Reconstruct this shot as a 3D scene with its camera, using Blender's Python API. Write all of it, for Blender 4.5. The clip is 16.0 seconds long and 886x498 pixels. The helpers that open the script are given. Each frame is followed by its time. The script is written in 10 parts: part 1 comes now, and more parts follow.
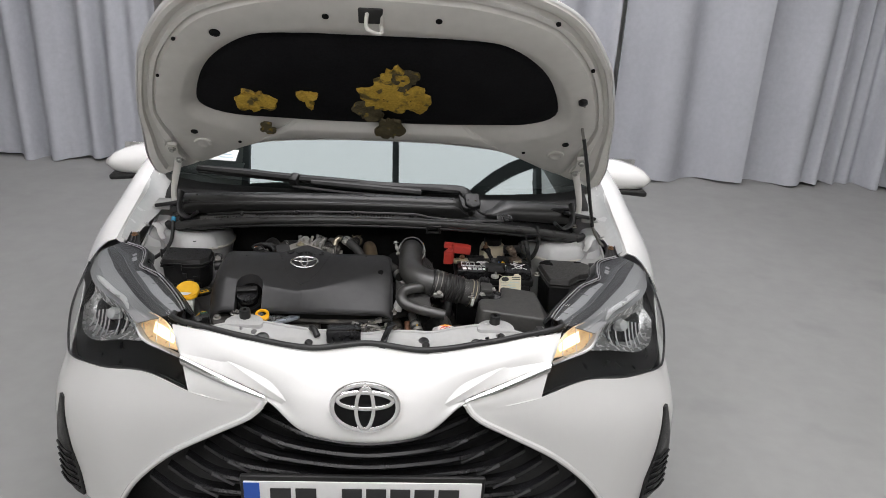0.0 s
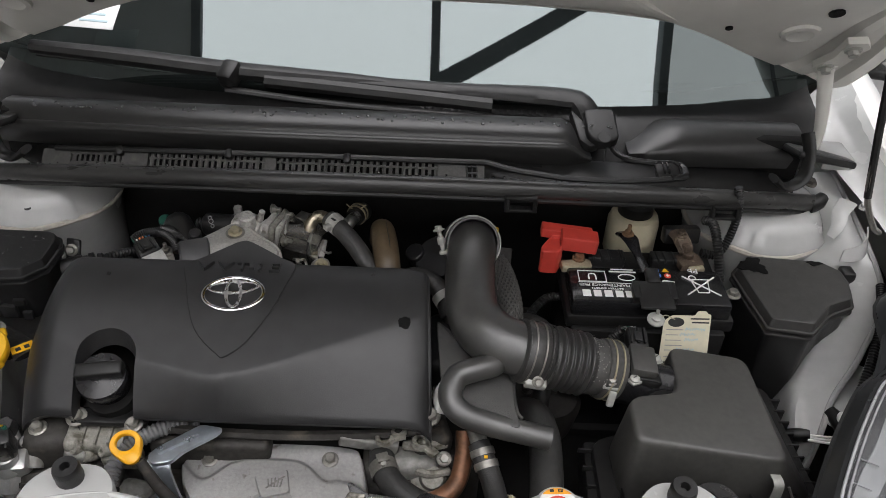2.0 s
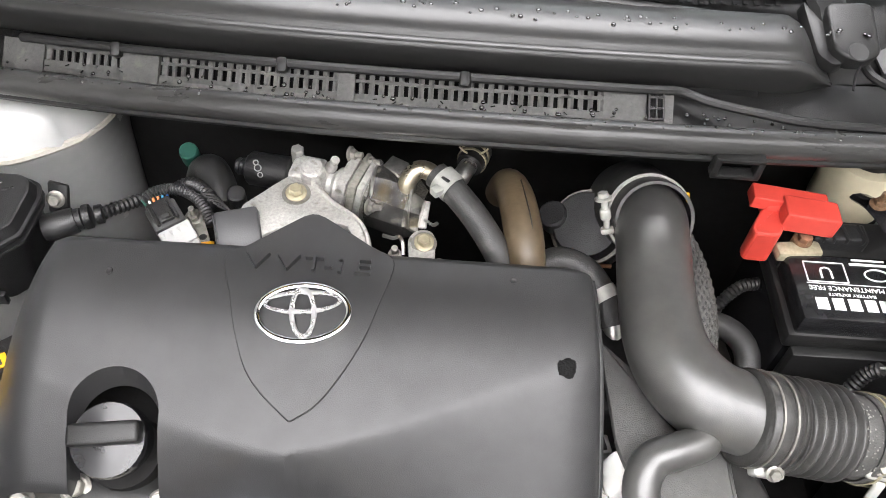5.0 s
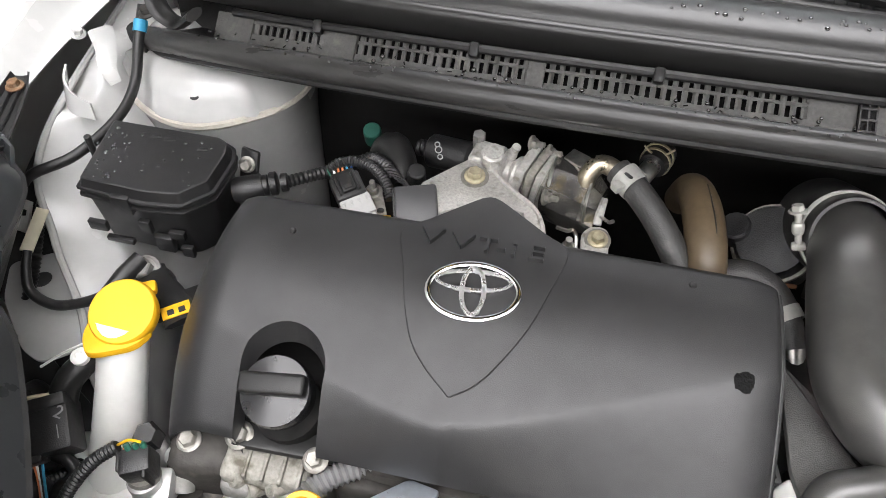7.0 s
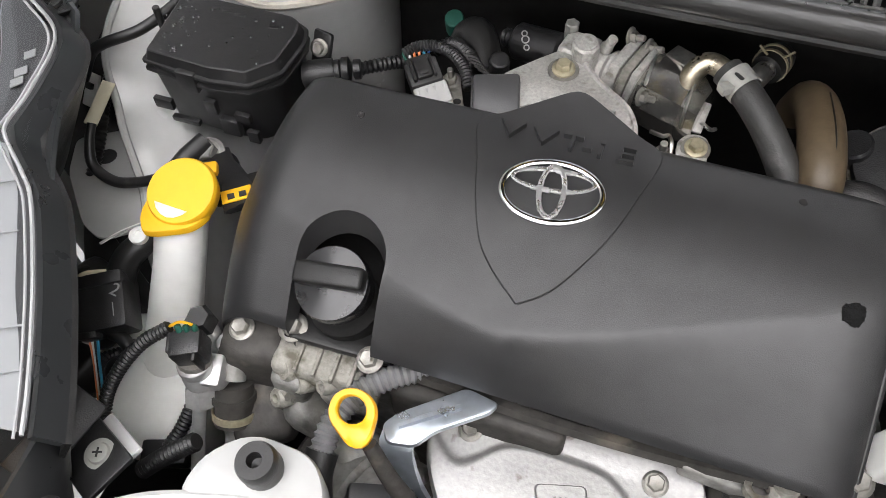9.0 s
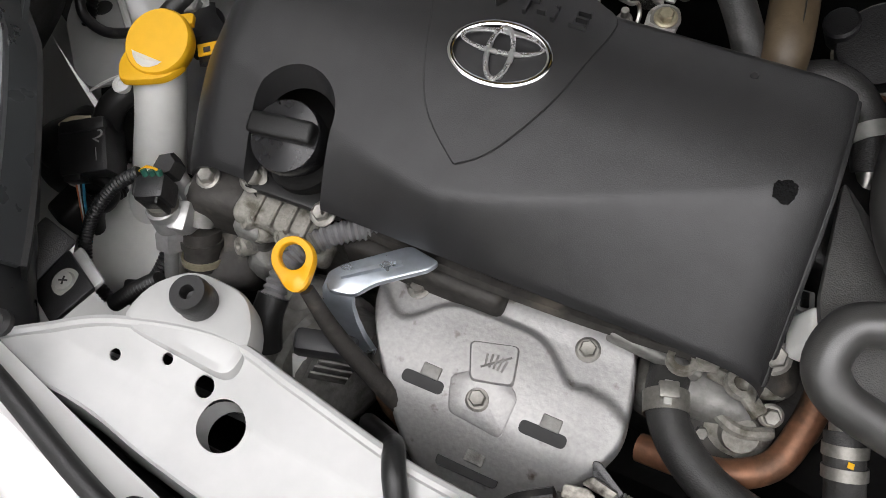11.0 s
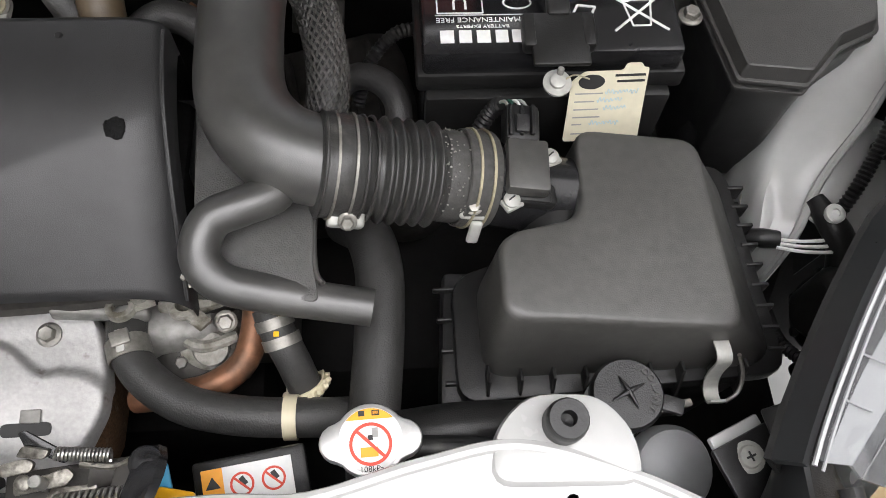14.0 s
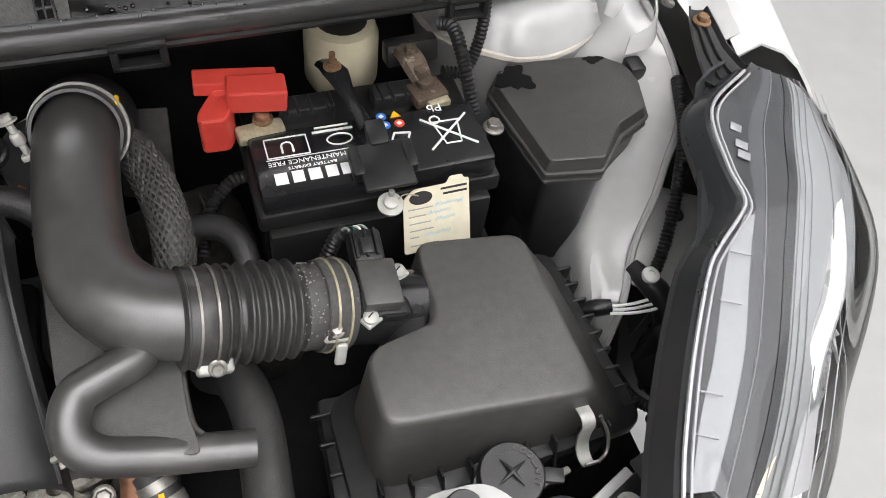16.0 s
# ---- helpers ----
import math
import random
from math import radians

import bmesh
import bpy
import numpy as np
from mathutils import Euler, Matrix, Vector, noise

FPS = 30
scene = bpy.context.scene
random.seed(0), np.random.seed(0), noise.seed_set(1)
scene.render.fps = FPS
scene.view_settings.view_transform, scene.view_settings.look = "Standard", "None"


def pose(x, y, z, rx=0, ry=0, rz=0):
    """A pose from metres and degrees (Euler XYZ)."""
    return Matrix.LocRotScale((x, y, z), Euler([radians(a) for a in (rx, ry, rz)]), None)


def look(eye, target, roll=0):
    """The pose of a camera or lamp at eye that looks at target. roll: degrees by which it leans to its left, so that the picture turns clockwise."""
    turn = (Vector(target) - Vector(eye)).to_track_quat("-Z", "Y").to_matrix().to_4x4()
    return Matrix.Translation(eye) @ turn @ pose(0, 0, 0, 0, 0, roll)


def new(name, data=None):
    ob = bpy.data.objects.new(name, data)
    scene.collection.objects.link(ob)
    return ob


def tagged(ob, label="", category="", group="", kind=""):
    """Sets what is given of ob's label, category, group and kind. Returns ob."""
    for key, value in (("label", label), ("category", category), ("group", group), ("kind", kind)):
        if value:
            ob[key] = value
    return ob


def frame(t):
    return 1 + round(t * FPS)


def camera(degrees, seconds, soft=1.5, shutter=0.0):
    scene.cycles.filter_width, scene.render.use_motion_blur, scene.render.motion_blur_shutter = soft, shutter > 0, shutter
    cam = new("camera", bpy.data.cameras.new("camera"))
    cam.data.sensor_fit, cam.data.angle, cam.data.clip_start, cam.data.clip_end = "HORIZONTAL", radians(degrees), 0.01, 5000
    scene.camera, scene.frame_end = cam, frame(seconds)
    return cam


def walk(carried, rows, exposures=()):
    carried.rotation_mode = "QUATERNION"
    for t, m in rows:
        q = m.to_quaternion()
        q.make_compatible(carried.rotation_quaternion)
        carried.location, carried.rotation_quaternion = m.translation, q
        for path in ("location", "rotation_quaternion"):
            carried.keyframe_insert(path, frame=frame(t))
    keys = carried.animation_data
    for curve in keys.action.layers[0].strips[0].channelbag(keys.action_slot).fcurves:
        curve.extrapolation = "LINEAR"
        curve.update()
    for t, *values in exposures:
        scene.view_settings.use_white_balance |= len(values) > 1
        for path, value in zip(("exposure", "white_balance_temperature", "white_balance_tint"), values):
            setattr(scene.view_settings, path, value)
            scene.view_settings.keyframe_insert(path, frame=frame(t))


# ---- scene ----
cam = camera(58.1, 16.0, soft=0.8)
PATH = [
    (0, (0.065, -1.427, 1.673), (0.178, 0.419, 0.912), 3.0),
    (0.5, (0.053, -1.089, 1.6), (0.148, 0.717, 0.745), 2.8),
    (1, (0.081, -0.752, 1.548), (0.139, 0.977, 0.545), 2.5),
    (1.5, (0.06, -0.451, 1.485), (0.1, 1.247, 0.429), 2.6),
    (2, (0.049, -0.187, 1.435), (0.08, 1.412, 0.234), 2.8),
    (2.5, (0.058, 0.018, 1.341), (0.069, 1.536, 0.04), 2.7),
    (3, (0.017, 0.141, 1.302), (0.06, 1.485, -0.179), 4.9),
    (5.3, (-0.092, 0.187, 1.325), (-0.088, 1.459, -0.218), 4.0),
    (5.5, (-0.098, 0.17, 1.323), (-0.131, 1.452, -0.212), 3.5),
    (6, (-0.105, 0.167, 1.314), (-0.311, 1.424, -0.227), -0.1),
    (6.5, (-0.108, 0.169, 1.305), (-0.398, 1.438, -0.214), -1.0),
    (7, (-0.108, 0.166, 1.298), (-0.442, 1.433, -0.213), -1.3),
    (7.5, (-0.108, 0.167, 1.288), (-0.493, 1.42, -0.222), -2.2),
    (8, (-0.112, 0.168, 1.266), (-0.534, 1.405, -0.247), -2.5),
    (8.5, (-0.115, 0.174, 1.253), (-0.589, 1.375, -0.274), -3.6),
    (9, (-0.112, 0.18, 1.243), (-0.584, 1.256, -0.375), -4.1),
    (9.2, (-0.111, 0.183, 1.244), (-0.576, 1.196, -0.417), -4.4),
    (11.3, (0.005, 0.19, 1.235), (-0.534, 0.968, -0.526), -10.0),
    (11.5, (0.027, 0.188, 1.241), (-0.501, 0.958, -0.529), -9.9),
    (12, (0.104, 0.177, 1.235), (-0.417, 0.962, -0.53), -10.6),
    (12.5, (0.163, 0.181, 1.234), (-0.33, 0.988, -0.528), -12.6),
    (13, (0.203, 0.206, 1.229), (-0.005, 1.103, -0.546), -3.2),
    (13.5, (0.206, 0.199, 1.241), (0.231, 1.119, -0.535), 2.9),
    (14, (0.208, 0.179, 1.252), (0.325, 1.086, -0.526), 4.7),
    (14.5, (0.22, 0.167, 1.273), (0.367, 1.067, -0.507), 5.3),
    (15, (0.219, 0.146, 1.298), (0.466, 1.086, -0.45), 7.1),
    (15.5, (0.215, 0.15, 1.292), (0.654, 1.224, -0.337), 9.1),
    (16, (0.194, 0.161, 1.285), (0.72, 1.242, -0.314), 9.6),
]
walk(cam, [(t, look(eye, target, roll)) for t, eye, target, roll in PATH],
     exposures=[(0, -0.35), (0.5, -0.5), (1, -0.75), (1.5, -0.85), (2, -0.4), (2.5, 0.42), (3, 1.4), (5.5, 1.47), (6.5, 0.94), (7, 0.97), (8, 0.97), (9, 0.66), (11.5, -0.06), (12, -0.06), (12.5, 0.12), (13, 0.47), (13.5, 0.62), (14, 0.33), (15, 0.18), (16, 0.52)])


# ---- tools ----
ROOT = {}
CX = 0.005


def thing(name, loc, label, category, group="", kind=""):
    """An empty that carries the parts of one thing."""
    ob = new(name)
    ob.empty_display_size = 0.05
    ob.location = loc
    ROOT[ob] = Vector(loc)
    return tagged(ob, label, category, group, kind)


def part(name, bm, material, parent=None, label="", smooth=38, category="", group="", kind=""):
    """Links a bmesh, drawn in world coordinates, as one mesh under a thing or a part."""
    base = ROOT.get(parent, Vector((0, 0, 0)))
    bmesh.ops.remove_doubles(bm, verts=bm.verts, dist=1e-6)
    bmesh.ops.recalc_face_normals(bm, faces=bm.faces)
    bmesh.ops.translate(bm, verts=bm.verts, vec=-base)
    me = bpy.data.meshes.new(name)
    bm.to_mesh(me)
    bm.free()
    me.materials.append(material)
    me.polygons.foreach_set("use_smooth", [smooth > 0] * len(me.polygons))
    if smooth > 0:
        me.set_sharp_from_angle(angle=radians(smooth))
    ob = new(name, me)
    if parent:
        ob.parent = parent
    ROOT[ob] = base
    return tagged(ob, label, category, group, kind)


def bmn():
    return bmesh.new()


def add(bm, other):
    """Moves the content of another bmesh into bm."""
    me = bpy.data.meshes.new("tmp")
    other.to_mesh(me)
    other.free()
    bm.from_mesh(me)
    bpy.data.meshes.remove(me)
    return bm


def catmull(pts, n):
    """n points along a smooth curve through pts, even in length."""
    pts = [Vector(p) for p in pts]
    if len(pts) == 2:
        return [pts[0].lerp(pts[1], i / (n - 1)) for i in range(n)]
    ext = [pts[0] * 2 - pts[1]] + pts + [pts[-1] * 2 - pts[-2]]
    dense = []
    for i in range(1, len(ext) - 2):
        p0, p1, p2, p3 = ext[i - 1:i + 3]
        for k in range(12):
            t = k / 12
            dense.append(0.5 * ((2 * p1) + (p2 - p0) * t + (2 * p0 - 5 * p1 + 4 * p2 - p3) * t * t
                                + (3 * p1 - p0 - 3 * p2 + p3) * t ** 3))
    dense.append(pts[-1])
    return even(dense, n)


def even(pts, n, closed=False):
    """n points spread evenly along a polyline."""
    pts = [Vector(p) for p in pts]
    if closed:
        pts = pts + [pts[0]]
    cum = [0.0]
    for a, b in zip(pts, pts[1:]):
        cum.append(cum[-1] + (b - a).length)
    out, j = [], 0
    m = n if closed else n - 1
    for i in range(n):
        d = cum[-1] * i / m
        while j < len(pts) - 2 and cum[j + 1] < d:
            j += 1
        seg = cum[j + 1] - cum[j]
        out.append(pts[j].lerp(pts[j + 1], (d - cum[j]) / seg if seg else 0))
    return out


def skin(bm, rows, close_u=False, close_v=False, caps=False):
    """Faces between rows of points of equal number."""
    vs = [[bm.verts.new(p) for p in row] for row in rows]
    nr, nc = len(vs), len(vs[0])
    for i in range(nr if close_v else nr - 1):
        for j in range(nc if close_u else nc - 1):
            q = (vs[i][j], vs[i][(j + 1) % nc], vs[(i + 1) % nr][(j + 1) % nc], vs[(i + 1) % nr][j])
            try:
                bm.faces.new(q)
            except ValueError:
                pass
    if caps:
        bm.faces.new(vs[0][::-1])
        bm.faces.new(vs[-1])
    return bm


def loft(curves, n=16, m=10):
    """A smooth sheet through a row of curves."""
    rows = [catmull(c, n) for c in curves]
    cols = [catmull([r[i] for r in rows], m) for i in range(n)]
    return skin(bmn(), cols)


def thick(bm, d):
    """Gives a sheet a thickness."""
    bmesh.ops.recalc_face_normals(bm, faces=bm.faces)
    bmesh.ops.solidify(bm, geom=bm.faces[:], thickness=d)
    return bm


def rbox(c, size, r=0.004, rot=(0, 0, 0), seg=2):
    """A box with rounded edges."""
    bm = bmn()
    bmesh.ops.create_cube(bm, size=1)
    bmesh.ops.scale(bm, vec=size, verts=bm.verts)
    if r > 0:
        bmesh.ops.bevel(bm, geom=bm.edges[:], offset=min(r, min(size) * 0.49), segments=seg, affect="EDGES", profile=0.5)
    bm.transform(pose(*c, *rot))
    return bm


def frame_axes(d):
    d = d.normalized()
    a = Vector((0, 0, 1)) if abs(d.z) < 0.9 else Vector((1, 0, 0))
    u = d.cross(a).normalized()
    return u, u.cross(d).normalized()


def tube(pts, r, n=12, steps=None, caps=True, ell=1.0):
    """A round bar or hose along a smooth curve; r may be a row of radii along it."""
    steps = steps or max(2, 6 * (len(pts) - 1))
    line = catmull(pts, steps)
    rs = r if isinstance(r, (list, tuple)) else [r, r]
    rows, u = [], None
    for i, p in enumerate(line):
        d = line[min(i + 1, steps - 1)] - line[max(i - 1, 0)]
        if u is None:
            u, v = frame_axes(d)
        else:
            dn = d.normalized()
            u = (u - dn * u.dot(dn)).normalized()
            v = u.cross(dn).normalized()
        k = i / (steps - 1) * (len(rs) - 1)
        a = min(int(k), len(rs) - 2)
        rad = rs[a] + (rs[a + 1] - rs[a]) * (k - a)
        rows.append([p + rad * (math.cos(t) * u + ell * math.sin(t) * v) for t in [2 * math.pi * j / n for j in range(n)]])
    return skin(bmn(), rows, close_u=True, caps=caps)


def lathe(prof, origin, axis=(0, 0, 1), n=24, caps=True):
    """A turned body: rows of (radius, height along the axis)."""
    d = Vector(axis).normalized()
    u, v = frame_axes(d)
    o = Vector(origin)
    rows = [[o + d * h + r * (math.cos(t) * u + math.sin(t) * v) for t in [2 * math.pi * j / n for j in range(n)]] for r, h in prof]
    return skin(bmn(), rows, close_u=True, caps=caps)


def cyl(p0, p1, r, n=16, r1=None):
    p0, p1 = Vector(p0), Vector(p1)
    h = (p1 - p0).length
    r1 = r if r1 is None else r1
    c = min(r, r1, h) * 0.15
    return lathe([(r - c, 0), (r, c), (r1, h - c), (r1 - c, h)], p0, p1 - p0, n)


def rounded(poly, r, seg=4):
    """A 2D outline with rounded corners."""
    out, n = [], len(poly)
    for i in range(n):
        a, b, c = Vector(poly[i - 1]), Vector(poly[i]), Vector(poly[(i + 1) % n])
        d0, d1 = (a - b), (c - b)
        k = min(r, d0.length * 0.45, d1.length * 0.45)
        p, q = b + d0.normalized() * k, b + d1.normalized() * k
        for s in range(seg + 1):
            t = s / seg
            out.append((p * (1 - t) ** 2 + 2 * b * t * (1 - t) + q * t * t)[:])
    return out


def prism(poly, z0, z1, m=None, taper=0.0, edge=0.0, seg=2):
    """An outline raised from z0 to z1; edge: the top edge's rounding; taper: how far the top shrinks."""
    c = sum((Vector(p) for p in poly), Vector((0, 0))) / len(poly)

    def ring(z, inset):
        pts = []
        n = len(poly)
        for i in range(n):
            a, b, d = Vector(poly[i - 1]), Vector(poly[i]), Vector(poly[(i + 1) % n])
            t = (d - a)
            if t.length < 1e-9:
                t = d - b
            nrm = Vector((t.y, -t.x)).normalized()
            if nrm.dot(b - c) > 0:
                nrm = -nrm
            q = b + nrm * inset
            pts.append(Vector((q.x, q.y, z)))
        return pts
    rows = [ring(z0, 0)]
    if edge > 0:
        for s in range(seg + 1):
            a = math.pi / 2 * s / seg
            rows.append(ring(z1 - edge * (1 - math.sin(a)) if z1 > z0 else z1 + edge * (1 - math.sin(a)), taper + edge * (1 - math.cos(a))))
    else:
        rows.append(ring(z1, taper))
    bm = skin(bmn(), rows, close_u=True)
    bm.verts.ensure_lookup_table()
    n = len(poly)
    bm.faces.new([bm.verts[i] for i in range(n)][::-1])
    bm.faces.new([bm.verts[len(bm.verts) - n + i] for i in range(n)])
    if m is not None:
        bm.transform(m)
    return bm


def plane_at(o, xdir, ydir):
    """A pose whose x and y lie along the two given directions."""
    x = Vector(xdir).normalized()
    z = x.cross(Vector(ydir)).normalized()
    y = z.cross(x)
    m = Matrix((x, y, z)).transposed().to_4x4()
    m.translation = o
    return m


def bolt(parent, p, r=0.006, axis=(0, 0, 1), mat=None, name="bolt", label=""):
    """A flanged hexagon bolt head."""
    bm = lathe([(r * 1.5, 0), (r * 1.5, r * 0.25), (r * 1.2, r * 0.4)], p, axis, 18)
    add(bm, lathe([(r, r * 0.3), (r, r * 1.1), (r * 0.85, r * 1.25), (r * 0.5, r * 1.2)], p, axis, 6))
    return part(name, bm, mat or MAT["zinc"], parent, label, smooth=25)


def band(parent, pts, r, w, mat, name="clamp_band", n=20):
    """A flat hoop round a pipe, at p along axis d."""
    p, d = Vector(pts[0]), Vector(pts[1])
    bm = lathe([(r, -w / 2), (r + 0.0012, -w / 2), (r + 0.0012, w / 2), (r, w / 2)], p, d, n, caps=False)
    return part(name, bm, mat, parent)


def text_mesh(body, size, m, depth=0.0004):
    """Lettering as a bmesh, at the pose m."""
    cu = bpy.data.curves.new("letters", "FONT")
    cu.body, cu.size, cu.extrude = body, size, depth
    cu.align_x, cu.align_y = "CENTER", "CENTER"
    cu.resolution_u = 2
    tmp = bpy.data.objects.new("letters", cu)
    me = bpy.data.meshes.new_from_object(tmp)
    bm = bmn()
    bm.from_mesh(me)
    bpy.data.objects.remove(tmp)
    bpy.data.curves.remove(cu)
    bpy.data.meshes.remove(me)
    bm.transform(m)
    return bm


def ribbed(pts, r, n=14, pitch=0.004):
    """A corrugated tube."""
    ln = sum((Vector(b) - Vector(a)).length for a, b in zip(pts, pts[1:]))
    steps = int(ln / pitch) * 2
    rs = [r if i % 2 else r * 0.80 for i in range(steps)]
    return tube(pts, rs, n, steps)


# ---- materials ----
MAT = {}


def shader(name, color, rough=0.5, metal=0.0, var=0.12, scale=30.0, bump=0.0, bump_scale=600.0, dirt=None, dirt_at=0.6,
           coat=0.0, rough_var=0.1, spec=0.5, trans=0.0, emit=0.0, emit_color=None, stretch=None):
    """A principled surface: broad and fine colour change, uneven gloss, fine relief, and dirt in patches."""
    mt = bpy.data.materials.new(name)
    mt.use_nodes = True
    nt = mt.node_tree
    N, L = nt.nodes, nt.links
    b = N["Principled BSDF"]
    b.inputs["Metallic"].default_value = metal
    b.inputs["Specular IOR Level"].default_value = spec
    b.inputs["Coat Weight"].default_value = coat
    b.inputs["Coat Roughness"].default_value = 0.06
    b.inputs["Transmission Weight"].default_value = trans
    tc = N.new("ShaderNodeTexCoord")
    src = tc.outputs["Object"]
    if stretch:
        mp = N.new("ShaderNodeMapping")
        mp.inputs["Scale"].default_value = stretch
        L.new(src, mp.inputs["Vector"])
        src = mp.outputs["Vector"]

    def noise_at(s, detail=4.0):
        t = N.new("ShaderNodeTexNoise")
        t.inputs["Scale"].default_value = s
        t.inputs["Detail"].default_value = detail
        L.new(src, t.inputs["Vector"])
        return t.outputs["Fac"]
    big, fine = noise_at(scale * 0.25, 3), noise_at(scale * 4, 5)
    mixn = N.new("ShaderNodeMath")
    mixn.operation = "ADD"
    L.new(big, mixn.inputs[0])
    L.new(fine, mixn.inputs[1])
    ramp = N.new("ShaderNodeMapRange")
    ramp.inputs["From Min"].default_value, ramp.inputs["From Max"].default_value = 0.7, 1.3
    ramp.inputs["To Min"].default_value, ramp.inputs["To Max"].default_value = 0.0, 1.0
    L.new(mixn.outputs[0], ramp.inputs["Value"])
    col = N.new("ShaderNodeMix")
    col.data_type = "RGBA"
    c = Vector(color[:3])
    lo, hi = c * (1 - var), c * (1 + var)
    col.inputs["A"].default_value = (*lo, 1)
    col.inputs["B"].default_value = (min(hi[0], 1), min(hi[1], 1), min(hi[2], 1), 1)
    L.new(ramp.outputs[0], col.inputs["Factor"])
    out = col.outputs["Result"]
    if dirt:
        dn = noise_at(scale * 0.9, 6)
        dr = N.new("ShaderNodeMapRange")
        dr.inputs["From Min"].default_value, dr.inputs["From Max"].default_value = dirt_at, dirt_at + 0.12
        L.new(dn, dr.inputs["Value"])
        dm = N.new("ShaderNodeMix")
        dm.data_type = "RGBA"
        L.new(out, dm.inputs["A"])
        dm.inputs["B"].default_value = (*dirt, 1)
        L.new(dr.outputs[0], dm.inputs["Factor"])
        out = dm.outputs["Result"]
    L.new(out, b.inputs["Base Color"])
    rr = N.new("ShaderNodeMapRange")
    rr.inputs["To Min"].default_value, rr.inputs["To Max"].default_value = max(rough - rough_var, 0.02), min(rough + rough_var, 1)
    L.new(noise_at(scale * 1.5, 5), rr.inputs["Value"])
    L.new(rr.outputs[0], b.inputs["Roughness"])
    if bump > 0:
        bp = N.new("ShaderNodeBump")
        bp.inputs["Strength"].default_value = bump
        bp.inputs["Distance"].default_value = 0.001
        L.new(noise_at(bump_scale, 3), bp.inputs["Height"])
        L.new(bp.outputs[0], b.inputs["Normal"])
    if emit > 0:
        b.inputs["Emission Strength"].default_value = emit
        b.inputs["Emission Color"].default_value = (*(emit_color or color), 1)
    MAT[name] = mt
    return mt


def clear_glass(name, tint, gloss=0.08, rough=0.02, sheen=(1, 1, 1), ior=1.5):
    """A thin clear pane: see-through, with a mirror gloss that rises towards grazing."""
    mt = bpy.data.materials.new(name)
    mt.use_nodes = True
    nt = mt.node_tree
    N, L = nt.nodes, nt.links
    N.remove(N["Principled BSDF"])
    tr = N.new("ShaderNodeBsdfTransparent")
    tr.inputs["Color"].default_value = (*tint, 1)
    gl = N.new("ShaderNodeBsdfGlossy")
    gl.inputs["Roughness"].default_value = rough
    gl.inputs["Color"].default_value = (*sheen, 1)
    fr = N.new("ShaderNodeFresnel")
    fr.inputs["IOR"].default_value = ior
    ad = N.new("ShaderNodeMath")
    ad.operation = "ADD"
    ad.use_clamp = True
    ad.inputs[1].default_value = gloss
    L.new(fr.outputs[0], ad.inputs[0])
    mx = N.new("ShaderNodeMixShader")
    L.new(ad.outputs[0], mx.inputs[0])
    L.new(tr.outputs[0], mx.inputs[1])
    L.new(gl.outputs[0], mx.inputs[2])
    L.new(mx.outputs[0], N["Material Output"].inputs["Surface"])
    MAT[name] = mt
    return mt


shader("paint_white", (0.72, 0.717, 0.70), 0.26, var=0.008, scale=6, coat=0.5, rough_var=0.012)
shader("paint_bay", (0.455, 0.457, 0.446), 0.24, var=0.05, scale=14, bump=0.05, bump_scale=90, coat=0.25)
shader("paint_hood", (0.62, 0.605, 0.565), 0.45, var=0.05, scale=8, rough_var=0.08, bump=0.04, bump_scale=120)
shader("plastic_cover", (0.025, 0.025, 0.0256), 0.39, var=0.20, scale=12, bump=0.2, bump_scale=1400, rough_var=0.10, spec=0.52, dirt=(0.031, 0.0305, 0.030), dirt_at=0.58)
shader("plastic_web", (0.078, 0.077, 0.074), 0.55, var=0.15, scale=40, bump=0.5, bump_scale=900)
shader("plastic_black", (0.0150, 0.0149, 0.0148), 0.36, var=0.35, scale=25, bump=0.25, bump_scale=900, dirt=(0.022, 0.021, 0.019), dirt_at=0.62, rough_var=0.16, spec=0.34)
shader("plastic_gloss", (0.014, 0.014, 0.015), 0.22, var=0.2, scale=20, rough_var=0.08)
shader("plastic_grey", (0.040, 0.040, 0.0415), 0.40, var=0.12, scale=18, bump=0.1, bump_scale=800)
shader("loom_grey", (0.19, 0.19, 0.195), 0.5, var=0.15, scale=30, bump=0.15, bump_scale=500, dirt=(0.12, 0.115, 0.10), dirt_at=0.6)
shader("loom_pale", (0.42, 0.42, 0.41), 0.5, var=0.08, scale=30, bump=0.1, bump_scale=500)
shader("plastic_box", (0.017, 0.017, 0.0173), 0.36, var=0.3, scale=30, bump=0.4, bump_scale=900, dirt=(0.026, 0.025, 0.023), dirt_at=0.62, rough_var=0.14)
shader("plastic_duct", (0.046, 0.045, 0.0428), 0.37, var=0.25, scale=22, bump=0.12, bump_scale=1300, rough_var=0.10, spec=1.0, dirt=(0.066, 0.064, 0.060), dirt_at=0.58)
shader("bellows_rubber", (0.034, 0.0334, 0.032), 0.36, var=0.3, scale=45, bump=0.3, bump_scale=700, rough_var=0.12, dirt=(0.07, 0.068, 0.062), dirt_at=0.62)
shader("collar_dusty", (0.055, 0.054, 0.051), 0.6, var=0.3, scale=60, bump=0.5, bump_scale=600, dirt=(0.26, 0.25, 0.23), dirt_at=0.66)
shader("dust_white", (0.24, 0.235, 0.215), 0.8, var=0.2, scale=60)
